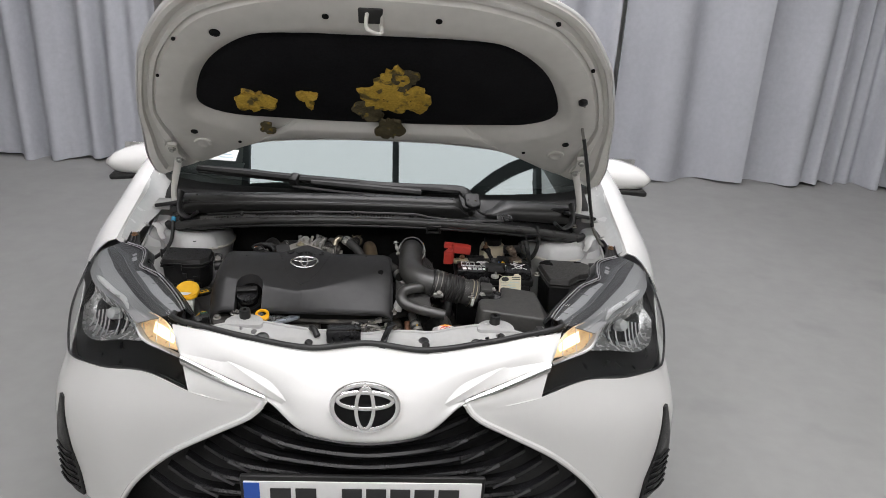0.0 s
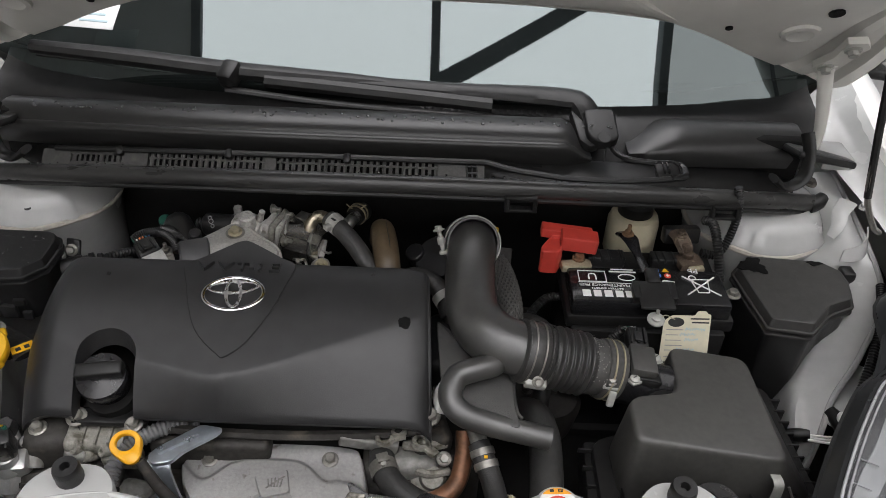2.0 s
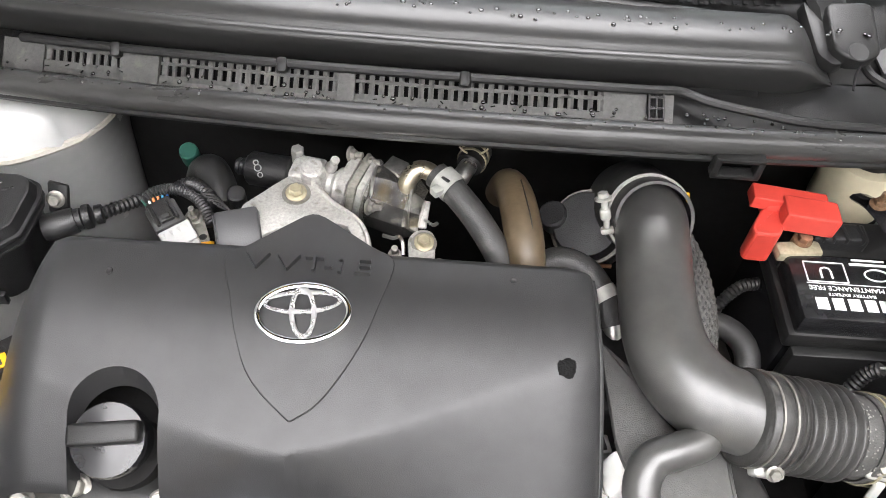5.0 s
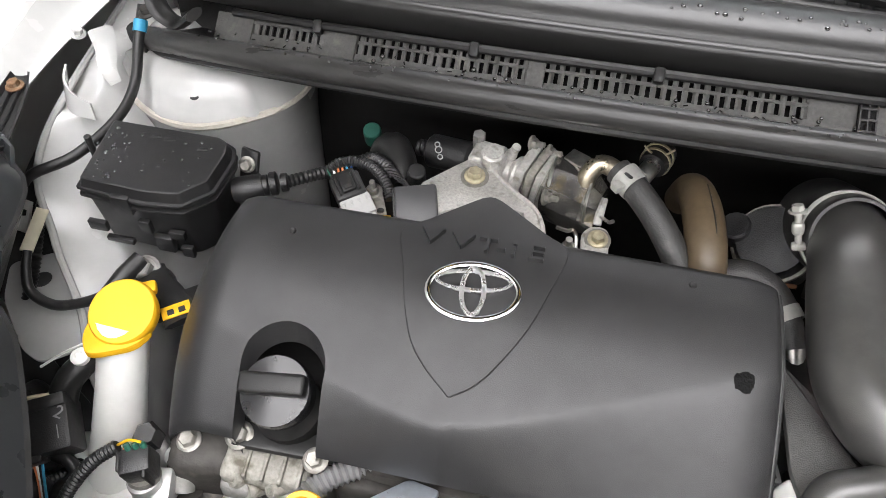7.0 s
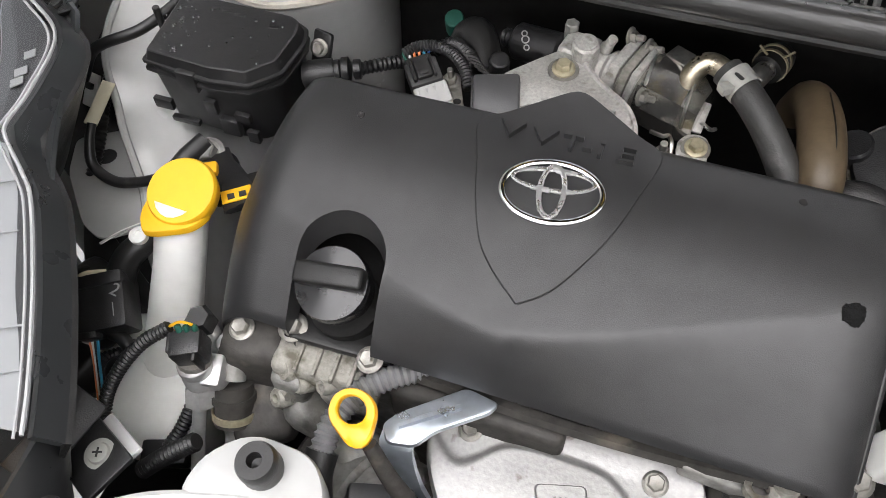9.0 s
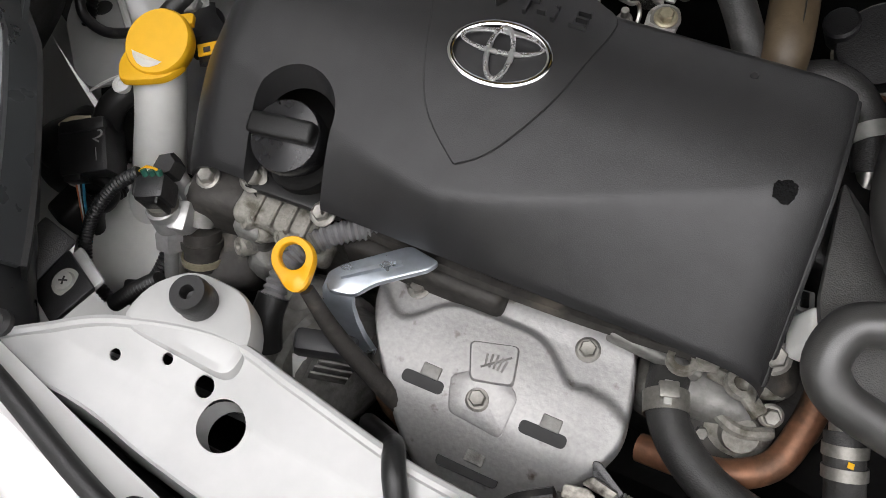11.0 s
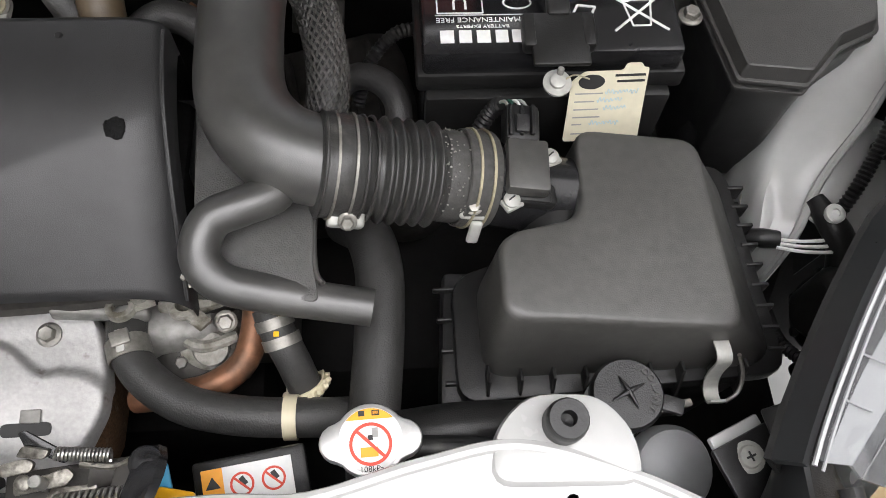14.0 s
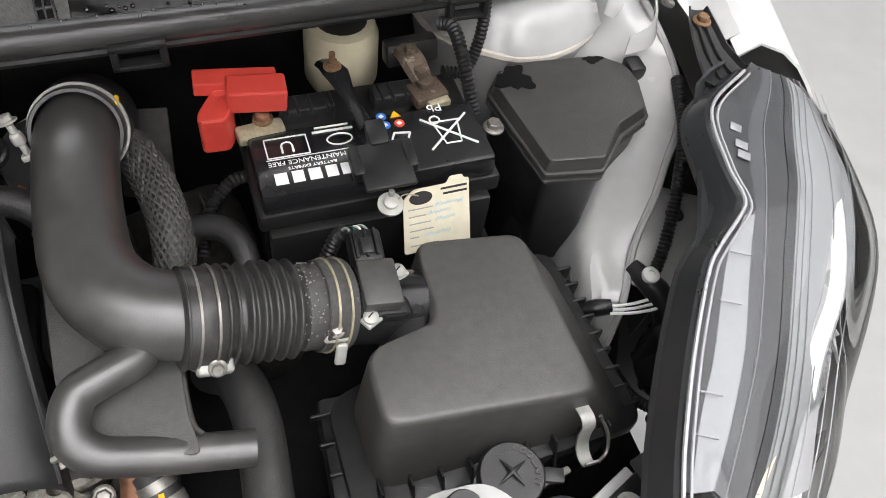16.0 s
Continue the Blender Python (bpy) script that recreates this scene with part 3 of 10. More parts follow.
def hoop(line, r, n=8):
    """A closed ring of round section along a line of points."""
    rows, m = [], len(line)
    for i, p in enumerate(line):
        d = (line[(i + 1) % m] - line[i - 1]).normalized()
        ref = Vector((0, -1, 0.3)) if abs(d.y) < 0.8 else Vector((0, 0, 1))
        u = d.cross(ref).normalized()
        v = u.cross(d)
        rows.append([p + r * (math.cos(t) * u + 0.7 * math.sin(t) * v) for t in [2 * math.pi * k / n for k in range(n)]])
    return skin(bmn(), rows, close_u=True, close_v=True)


ground = lathe([(0.068, 0), (0.066, 0.006), (0.02, 0.009), (0.0005, 0.009)], (0, 0, 0), (0, 0, 1), 40)
ground.transform(pose(CX, 0.0215, 0.708, 72, 0, 0) @ Matrix.Diagonal((1.04, 0.73, 1, 1)))
badge = part("badge", ground, MAT["stain_shade_black"], car, "black oval badge ground")
part("badge_oval", hoop(ellipse(0, 0, 0.070, 0.047, y=0.018), 0.0068), MAT["chrome"], badge, "chrome oval ring")
part("badge_oval", hoop(ellipse(0, 0.0, 0.0185, 0.042, y=0.013), 0.0055), MAT["chrome"], badge, "chrome oval ring")
part("badge_oval", hoop(ellipse(0, 0.016, 0.058, 0.0165, y=0.013), 0.0055), MAT["chrome"], badge, "chrome oval ring")

# grille: dark recess with bowed slats
grille = part("grille", thick(loft([both((0, 0.07, 0.66), (0.25, 0.12, 0.68), (0.48, 0.2, 0.56), (0.66, 0.28, 0.3)),
                                    both((0, 0.09, 0.40), (0.25, 0.13, 0.40), (0.48, 0.2, 0.36), (0.66, 0.28, 0.25)),
                                    both((0, 0.09, 0.22), (0.25, 0.13, 0.22), (0.48, 0.2, 0.22), (0.66, 0.28, 0.22))], 24, 8), 0.003),
              MAT["plastic_black"], car, "deep black honeycomb grille backing")
for k in range(7):
    z = 0.607 - 0.033 * k
    w = 0.235 + 0.046 * k
    sag = 0.018 - 0.002 * k
    line = both((0, 0.026 + 0.002 * k, z), (w * 0.5, 0.042 + 0.002 * k, z + sag * 0.35), (w * 0.8, 0.07, z + sag), (w, 0.098 + 0.008 * k, z + sag * 1.3))
    a = catmull(line, 30)
    rows = [[p + Vector((0, dy, dz)) for p in a] for dy, dz in ((0, 0.006), (-0.004, 0.0), (0.002, -0.009), (0.03, -0.014), (0.03, 0.0))]
    part("slat", skin(bmn(), rows, close_v=True), MAT["plastic_gloss"], grille)
    if k > 0:
        for s in (-1, 1):
            q = a[3 if s < 0 else 26]
            part("slat_fin", tube([q + Vector((0, -0.006, 0.004)), q + Vector((-s * 0.03, -0.010, -0.010)), q + Vector((-s * 0.05, -0.010, -0.022))], 0.0045, 6, 6), MAT["plastic_grey"], grille)

# number plate with its holder; the characters are plain bars
plate = part("number_plate", rbox((CX, -0.004, 0.476), (0.520, 0.004, 0.112), 0.002, (4, 0, 0)), MAT["plate_white"], car, "white number plate with plain black bars")
part("plate_holder", rbox((CX, 0.004, 0.476), (0.535, 0.012, 0.135), 0.004, (4, 0, 0)), MAT["plastic_black"], car)
part("plate_band", rbox((CX - 0.242, -0.0075, 0.476), (0.034, 0.002, 0.108), 0.0005, (4, 0, 0)), MAT["plate_blue"], plate, "blue plate band")
for x, w in ((-0.18, 0.045), (-0.125, 0.045), (-0.025, 0.044), (0.028, 0.044), (0.081, 0.044), (0.134, 0.044), (0.188, 0.046)):
    part("plate_bar", rbox((CX + x, -0.0075, 0.476), (w, 0.002, 0.078), 0.0005, (4, 0, 0)), MAT["print_black"], plate)


def headlight(s):
    """Headlight: clear lens over a dark housing with a ribbed bowl, a pale blade and a lit inner lamp."""
    ks = [
        ((0.446, 0.213, 0.795), (0.416, 0.150, 0.745), (0.396, 0.114, 0.681)),
        ((0.448, 0.290, 0.808), (0.490, 0.235, 0.788), (0.515, 0.190, 0.684)),
        ((0.490, 0.352, 0.817), (0.572, 0.305, 0.787), (0.640, 0.264, 0.650)),
        ((0.545, 0.420, 0.823), (0.666, 0.370, 0.787), (0.750, 0.362, 0.616)),
        ((0.588, 0.495, 0.828), (0.720, 0.434, 0.792), (0.788, 0.430, 0.620)),
        ((0.632, 0.580, 0.832), (0.733, 0.516, 0.806), (0.790, 0.489, 0.700)),
        ((0.678, 0.606, 0.833), (0.716, 0.586, 0.824), (0.760, 0.558, 0.790)),
    ]

    def sunk(p, d):
        """A place set back from the lens by d."""
        return (p[0] - 0.40 * d, p[1] + 0.70 * d, p[2] - 0.60 * d)
    inner = [[sunk(k[0], 0.022), sunk(k[1], 0.082), sunk(k[2], 0.035)] for k in ks]
    h = part("headlight", thick(loft([side(s, *k) for k in inner], 16, 20), 0.004), MAT["lamp_black"], car, "swept headlight with dark housing and lit inner lamp")
    lens = part("lens", loft([side(s, *k) for k in ks], 24, 40), MAT["glass_lamp"], h, "clear plastic lens", smooth=70)
    lens.visible_shadow = False
    rim = [k[2] for k in ks]
    part("lens_edge", tube(side(s, *[sunk(p, 0.004) for p in rim]), 0.0032, 8, 40), MAT["lamp_black"], h, "dark lens edge")

    # inner trim: strips of different greys that run along the lamp from the bay seam to the blade
    edges = {
        "seam": [(0.436, 0.268), (0.467, 0.322), (0.491, 0.358), (0.527, 0.405), (0.546, 0.423), (0.584, 0.452), (0.588, 0.462), (0.591, 0.495), (0.608, 0.548), (0.660, 0.584), (0.682, 0.602)],
        "pale": [(0.443, 0.265), (0.475, 0.311), (0.503, 0.345), (0.536, 0.392), (0.560, 0.424), (0.590, 0.452), (0.598, 0.470), (0.602, 0.498), (0.622, 0.545), (0.668, 0.580), (0.688, 0.600)],
        "mid": [(0.460, 0.263), (0.492, 0.298), (0.531, 0.346), (0.561, 0.392), (0.586, 0.430), (0.602, 0.452), (0.612, 0.470), (0.622, 0.494), (0.645, 0.538), (0.680, 0.577), (0.696, 0.598)],
        "outer": [(0.465, 0.256), (0.505, 0.300), (0.542, 0.344), (0.571, 0.386), (0.594, 0.421), (0.613, 0.452), (0.624, 0.470), (0.637, 0.493), (0.660, 0.535), (0.690, 0.574), (0.703, 0.596)],
        "grain": [(0.480, 0.251), (0.522, 0.295), (0.558, 0.339), (0.588, 0.382), (0.611, 0.417), (0.632, 0.447), (0.643, 0.464), (0.656, 0.484), (0.678, 0.527), (0.704, 0.570), (0.713, 0.592)],
        "clear": [(0.487, 0.248), (0.529, 0.292), (0.565, 0.336), (0.595, 0.378), (0.619, 0.413), (0.640, 0.443), (0.651, 0.460), (0.664, 0.480), (0.686, 0.523), (0.710, 0.566), (0.718, 0.589)],
        "line": [(0.515, 0.246), (0.552, 0.286), (0.590, 0.332), (0.622, 0.368), (0.648, 0.398), (0.668, 0.426), (0.680, 0.444), (0.692, 0.464), (0.712, 0.505), (0.726, 0.552), (0.733, 0.577)],
        "blade": [(0.540, 0.250), (0.575, 0.294), (0.612, 0.338), (0.646, 0.368), (0.672, 0.394), (0.694, 0.420), (0.706, 0.438), (0.716, 0.456), (0.732, 0.494), (0.740, 0.540), (0.747, 0.560)],
    }
    drops = {"seam": 0.004, "pale": 0.007, "mid": 0.010, "outer": 0.012, "grain": 0.014, "clear": 0.016, "line": 0.022, "blade": 0.031}

    def trim_line(e, d=0.0):
        return [(x, y, 0.786 + 0.080 * y - drops[e] - d) for x, y in edges[e]]

    def trim(a, b, mat, label, i0=0, i1=11, d=0.0):
        la, lb = trim_line(a, d)[i0:i1], trim_line(b, d)[i0:i1]
        bm = skin(bmn(), [catmull(side(s, *la), 40), catmull(side(s, *lb), 40)])
        part("upper_panel", thick(bm, 0.0025), MAT[mat], h, label)
    trim("seam", "pale", "lamp_mid", "dark grey inner panel")
    trim("pale", "mid", "lamp_pale", "pale inner panel", 0, 6)
    trim("pale", "mid", "lamp_mid", "dark grey inner panel", 5, 11)
    trim("mid", "outer", "lamp_grey", "grey inner panel")
    trim("outer", "grain", "lamp_mid", "dark grey inner panel", 0, 11, 0.001)
    trim("grain", "clear", "lamp_grain", "black grained strip")
    trim("clear", "line", "lamp_silk", "pale silver inner panel")
    trim("line", "blade", "lamp_silk", "pale silver inner panel", 0, 11, 0.0015)
    for a, dx in (("outer", 0.0), ("clear", 0.002), ("clear", 0.007), ("clear", 0.013), ("line", 0.001), ("line", 0.012), ("line", 0.019)):
        part("trim_line", tube(side(s, *[(x + dx, y - 0.4 * dx, z + 0.0008 - 0.25 * dx) for x, y, z in trim_line(a)]), 0.0005, 5, 60), MAT["lamp_silk"], h)
    # satin blade that kinks down the lamp
    blade = [(0.722, 0.486, 0.794), (0.648, 0.382, 0.800), (0.595, 0.329, 0.793), (0.553, 0.272, 0.768), (0.525, 0.229, 0.747), (0.475, 0.191, 0.745), (0.426, 0.157, 0.743)]
    part("blade", tube(side(s, *[sunk(p, 0.007) for p in blade]), [0.007, 0.009, 0.008, 0.008, 0.009, 0.008, 0.006], 8, 40, ell=0.55), MAT["lamp_silver"], h, "bright satin blade")
    part("blade_line", tube(side(s, *[sunk((p[0] - 0.004, p[1], p[2] - 0.010), 0.008) for p in blade]), 0.0026, 6, 40), MAT["lamp_black"], h)
    # golden lamp chamber with its lit middle
    top = [(0.562, 0.304, 0.792), (0.505, 0.258, 0.796), (0.470, 0.228, 0.792), (0.436, 0.190, 0.772)]
    low = [(0.540, 0.256, 0.766), (0.512, 0.222, 0.750), (0.478, 0.196, 0.748), (0.430, 0.166, 0.752)]
    mid = [[(a[i] + b[i]) / 2 for i in range(3)] for a, b in zip(top, low)]
    rows_l = [[sunk(p, 0.008) for p in top], [sunk(p, 0.026) for p in mid], [sunk(p, 0.008) for p in low]]
    part("inner_lamp", thick(loft([side(s, *k) for k in rows_l], 14, 9), 0.003), MAT["lamp_gold"], h, "golden lamp chamber")
    glow = [[sunk([m[i] + (a[i] - m[i]) * q for i in range(3)], 0.016) for a, m in zip(top, mid)] for q in (0.45, 0.0, -0.42)]
    part("lamp_light", thick(loft([side(s, *[g[1], g[2], [0.5 * (g[2][i] + g[3][i]) for i in range(3)]]) for g in glow], 8, 5), 0.004), MAT["lamp_lit"], h, "lit warm lamp")
    for q in (0.18, 0.5, 0.82):
        a, b = [catmull([sunk(p, 0.007) for p in e], 21)[int(20 * q)] for e in (top, low)]
        part("lamp_fin", tube(side(s, a[:], b[:]), 0.0012, 6, 6), MAT["lamp_silver"], h)
    # wide faceted reflector below the blade, with upright ribs
    up_e = [(0.728, 0.490, 0.786), (0.692, 0.430, 0.792), (0.650, 0.378, 0.794), (0.597, 0.325, 0.786), (0.555, 0.268, 0.760), (0.530, 0.232, 0.745)]
    lo_e = [(0.758, 0.468, 0.705), (0.742, 0.405, 0.676), (0.700, 0.350, 0.676), (0.650, 0.312, 0.694), (0.600, 0.280, 0.716), (0.542, 0.234, 0.737)]
    mid_e = [[(a[i] + b[i]) / 2 for i in range(3)] for a, b in zip(up_e, lo_e)]
    deep = (0.030, 0.062, 0.070, 0.060, 0.035, 0.012)
    rows_r = [[sunk(q, 0.008) for q in up_e], [sunk([0.6 * m[i] + 0.4 * a[i] for i in range(3)], 0.75 * d) for a, m, d in zip(up_e, mid_e, deep)],
              [sunk(q, d) for q, d in zip(mid_e, deep)], [sunk([0.5 * m[i] + 0.5 * b[i] for i in range(3)], 0.7 * d) for b, m, d in zip(lo_e, mid_e, deep)], [sunk(q, 0.012) for q in lo_e]]
    part("reflector", thick(loft([side(s, *r) for r in rows_r], 20, 9), 0.002), MAT["reflector"], h, "faceted chrome reflector", smooth=20)
    c = Vector(side(s, sunk((0.660, 0.352, 0.752), 0.034))[0])
    ax = Vector((s * 0.42, -0.80, 0.42)).normalized()
    part("bulb_shade", lathe([(0.014, -0.030), (0.016, -0.008), (0.013, 0.002), (0.002, 0.006)], c, ax, 18), MAT["lamp_silver"], h)
    up = Vector((0, 0.45, 0.88))
    rt = ax.cross(up).normalized() * s
    up = rt.cross(ax).normalized() * s
    for k in range(5):
        o = 0.016 + 0.012 * k
        hh = math.sqrt(0.074 ** 2 - o * o)
        q = [c - rt * o + up * y + ax * z for y, z in ((-hh * 0.9, 0.004), (-hh * 0.45, -0.010), (hh * 0.15, -0.014))]
        part("reflector_rib", tube(q, 0.0022, 6, 10), MAT["lamp_silver"], h)
        q = [c + rt * o + up * y + ax * z for y, z in ((-hh * 0.8, 0.004), (-hh * 0.3, -0.012), (hh * 0.5, -0.010))]
        part("reflector_rib", tube(q, 0.0020, 6, 10), MAT["lamp_black" if k % 2 else "lamp_silver"], h)
    # seam along the bay side with clips and two pale marks
    seam = [(0.432, 0.262, 0.809), (0.446, 0.288, 0.812), (0.467, 0.322, 0.816), (0.491, 0.358, 0.820), (0.527, 0.406, 0.825), (0.546, 0.423, 0.827), (0.580, 0.448, 0.829), (0.588, 0.461, 0.830), (0.591, 0.494, 0.832), (0.609, 0.552, 0.835), (0.663, 0.588, 0.836)]
    part("seam_rim", tube(side(s, *seam), 0.0016, 6, 80), MAT["lamp_bright"], h, "pale welded lens rim")
    part("seam_rim", tube(side(s, *[(x + 0.005, y - 0.003, z - 0.002) for x, y, z in seam]), 0.0011, 6, 80), MAT["lamp_pale"], h, "pale welded lens rim")
    flange = [[(x - 0.016, y + 0.008, z - 0.018) for x, y, z in seam], [(x - 0.006, y + 0.002, z - 0.001) for x, y, z in seam]]
    part("rear_flange", thick(loft([side(s, *k) for k in flange], 24, 4), 0.006), MAT["lamp_black"], h, "dark lamp body behind the lens")
    low = [[(x + 0.065, y - 0.005, z - 0.15) for x, y, z in seam], [(x - 0.016, y + 0.008, z - 0.018) for x, y, z in seam]]
    part("lamp_back", thick(loft([side(s, *k) for k in low], 24, 6), 0.004), MAT["plastic_black"], h)
    for q in ((0.566, 0.418, 0.8165), (0.536, 0.382, 0.8135), (0.487, 0.322, 0.808), (0.470, 0.296, 0.804)):
        part("lens_clip", rbox(side(s, q)[0], (0.017, 0.0016, 0.0015), 0.0005, (0, 0, -s * 28)), MAT["lamp_pale"], h)
    for q, w in (((0.630, 0.537, 0.8215), 0.011), ((0.625, 0.518, 0.8205), 0.012), ((0.621, 0.507, 0.8200), 0.012)):
        part("mark", rbox(side(s, q)[0], (w, 0.008, 0.0012), 0.0003, (8, s * 14, -s * 30)), MAT["lamp_bright"], h)
    return h


headlight(-1)
headlight(1)


def fender(s):
    ks = [
        ((0.690, 0.628, 0.815), (0.704, 0.622, 0.833), (0.742, 0.602, 0.817), (0.790, 0.58, 0.745), (0.806, 0.62, 0.68), (0.846, 0.60, 0.52), (0.846, 0.6, 0.3)),
        ((0.705, 0.75, 0.826), (0.718, 0.75, 0.846), (0.765, 0.75, 0.835), (0.815, 0.75, 0.77), (0.825, 0.78, 0.70), (0.850, 0.78, 0.55), (0.850, 0.78, 0.4)),
        ((0.708, 0.90, 0.850), (0.722, 0.90, 0.872), (0.770, 0.90, 0.858), (0.822, 0.90, 0.79), (0.83, 0.9, 0.72), (0.850, 0.9, 0.58), (0.850, 0.9, 0.4)),
        ((0.700, 1.10, 0.900), (0.716, 1.10, 0.918), (0.772, 1.10, 0.895), (0.824, 1.10, 0.815), (0.832, 1.1, 0.73), (0.850, 1.1, 0.58), (0.850, 1.1, 0.3)),
        ((0.690, 1.25, 0.945), (0.706, 1.25, 0.955), (0.770, 1.25, 0.915), (0.822, 1.25, 0.825), (0.832, 1.25, 0.73), (0.848, 1.25, 0.58), (0.848, 1.25, 0.3)),
    ]
    part("fender", thick(loft([side(s, *k) for k in ks], 26, 22), 0.003), MAT["paint_white"], car, "glossy white wing")
    # folded inner flange of the wing, with bolts and a bracket
    fl = [[(0.705, 0.645, 0.828), (0.718, 0.75, 0.842), (0.722, 0.90, 0.868), (0.716, 1.08, 0.912)],
          [(0.680, 0.655, 0.806), (0.690, 0.75, 0.815), (0.694, 0.90, 0.835), (0.690, 1.06, 0.87)],
          [(0.676, 0.66, 0.806), (0.676, 0.75, 0.810), (0.655, 0.90, 0.825), (0.655, 1.04, 0.85)]]
    part("wing_flange", thick(loft([side(s, *k) for k in fl], 18, 8), 0.002), MAT["paint_bay"], car)
    for x, y, z in ((0.672, 0.78, 0.812), (0.676, 0.88, 0.828)):
        bolt(car, side(s, (x, y, z))[0], 0.006, (-s * 0.3, 0, 1), MAT["paint_bay"])
    ch = [((0.688, 0.690), (0.668, 0.694)), ((0.685, 0.668), (0.656, 0.672)), ((0.684, 0.640), (0.646, 0.636)), ((0.688, 0.612), (0.636, 0.600)), ((0.690, 0.596), (0.634, 0.584))]
    zs = (0.820, 0.819, 0.814, 0.812, 0.820)
    rows_b = [side(s, (a[0], a[1], z + 0.006), (a[0] - 0.003, a[1], z), ((a[0] + b[0]) / 2, (a[1] + b[1]) / 2, z - 0.001), (b[0] + 0.003, b[1], z), (b[0], b[1], z + 0.006)) for (a, b), z in zip(ch, zs)]
    part("lamp_bracket", thick(skin(bmn(), rows_b), 0.002), MAT["plastic_black"], car, "black channelled lamp bracket", smooth=30)
    for f in (0.35, 0.62):
        part("bracket_rib", tube(side(s, *[(a[0] + (b[0] - a[0]) * f, a[1] + (b[1] - a[1]) * f, z + 0.003) for (a, b), z in list(zip(ch, zs))[1:]]), 0.0022, 6, 14), MAT["plastic_black"], car)
    bolt(car, side(s, (0.672, 0.673, 0.823))[0], 0.006, (0, 0, 1), MAT["rust"])


fender(-1)
fender(1)

# ---- rear of the shell: screen, pillars, roof, doors ----
screen = loft([both((0, 0.880, 0.903), (0.3, 0.892, 0.901), (0.55, 0.955, 0.893), (0.67, 1.035, 0.889)),
               both((0, 1.30, 1.175), (0.3, 1.31, 1.17), (0.52, 1.35, 1.155), (0.63, 1.41, 1.14)),
               both((0, 1.68, 1.405), (0.3, 1.69, 1.398), (0.48, 1.72, 1.385), (0.57, 1.77, 1.365))], 40, 24)
screen_ob = part("windscreen", screen, MAT["glass_screen"], car, "tinted windscreen reflecting the ceiling lights", smooth=80)
screen_ob.visible_shadow = False
for s in (-1, 1):
    pil = [side(s, (0.665, 1.055, 0.905), (0.628, 1.41, 1.142), (0.568, 1.77, 1.367)),
           side(s, (0.690, 1.06, 0.915), (0.655, 1.41, 1.160), (0.590, 1.78, 1.385)),
           side(s, (0.715, 1.12, 0.920), (0.680, 1.46, 1.155), (0.610, 1.82, 1.380)),
           side(s, (0.716, 1.20, 0.915), (0.685, 1.52, 1.140), (0.625, 1.88, 1.370))]
    part("pillar", thick(loft(pil, 16, 8), 0.004), MAT["paint_white"], car)
    body_side = [side(s, (0.70, 1.24, 0.93), (0.72, 2.2, 0.97), (0.70, 3.2, 1.0), (0.60, 3.8, 1.02)),
                 side(s, (0.825, 1.24, 0.80), (0.845, 2.2, 0.82), (0.83, 3.2, 0.84), (0.70, 3.85, 0.84)),
                 side(s, (0.848, 1.24, 0.55), (0.848, 2.2, 0.55), (0.84, 3.2, 0.55), (0.72, 3.92, 0.55)),
                 side(s, (0.83, 1.24, 0.20), (0.83, 2.2, 0.20), (0.83, 3.2, 0.22), (0.70, 3.9, 0.25))]
    part("door_side", thick(loft(body_side, 24, 14), 0.004), MAT["paint_white"], car)
    win = [side(s, (0.705, 1.26, 0.935), (0.715, 2.2, 0.972), (0.695, 3.2, 1.0), (0.60, 3.75, 1.02)),
           side(s, (0.625, 1.86, 1.365), (0.60, 2.3, 1.43), (0.58, 3.1, 1.42), (0.54, 3.5, 1.36))]
    part("side_window", thick(loft(win, 20, 6), 0.004), MAT["glass_side"], car, "dark side glass")
roof = loft([both((0, 1.68, 1.410), (0.3, 1.69, 1.403), (0.575, 1.78, 1.372)), both((0, 2.3, 1.475), (0.3, 2.3, 1.468), (0.60, 2.3, 1.432)),
             both((0, 3.2, 1.455), (0.3, 3.2, 1.448), (0.58, 3.2, 1.41)), both((0, 3.6, 1.40), (0.3, 3.58, 1.39), (0.54, 3.5, 1.36))], 24, 16)
part("roof", thick(roof, 0.004), MAT["paint_white"], car)
tail = loft([both((0, 3.6, 1.395), (0.3, 3.58, 1.385), (0.54, 3.5, 1.36)), both((0, 3.8, 1.02), (0.4, 3.8, 1.02), (0.60, 3.78, 1.02)),
             both((0, 3.93, 0.8), (0.4, 3.92, 0.8), (0.70, 3.85, 0.8)), both((0, 3.95, 0.5), (0.4, 3.94, 0.5), (0.72, 3.9, 0.5)), both((0, 3.9, 0.25), (0.4, 3.9, 0.25), (0.70, 3.88, 0.25))], 20, 16)
part("tailgate", thick(tail, 0.004), MAT["paint_white"], car)
dash = loft([both((0, 0.93, 0.905), (0.4, 0.955, 0.9), (0.66, 1.06, 0.895)), both((0, 1.15, 0.935), (0.4, 1.17, 0.93), (0.64, 1.2, 0.92)),
             both((0, 1.45, 0.93), (0.4, 1.45, 0.93), (0.68, 1.45, 0.92)), both((0, 1.52, 0.6), (0.4, 1.52, 0.6), (0.7, 1.5, 0.6))], 20, 12)
part("dashboard", thick(dash, 0.004), MAT["interior_dark"], car, "dark grey moulded dashboard")
part("cabin_floor", rbox((CX, 2.6, 0.35), (1.5, 2.4, 0.05), 0.01), MAT["interior_dark"], car)
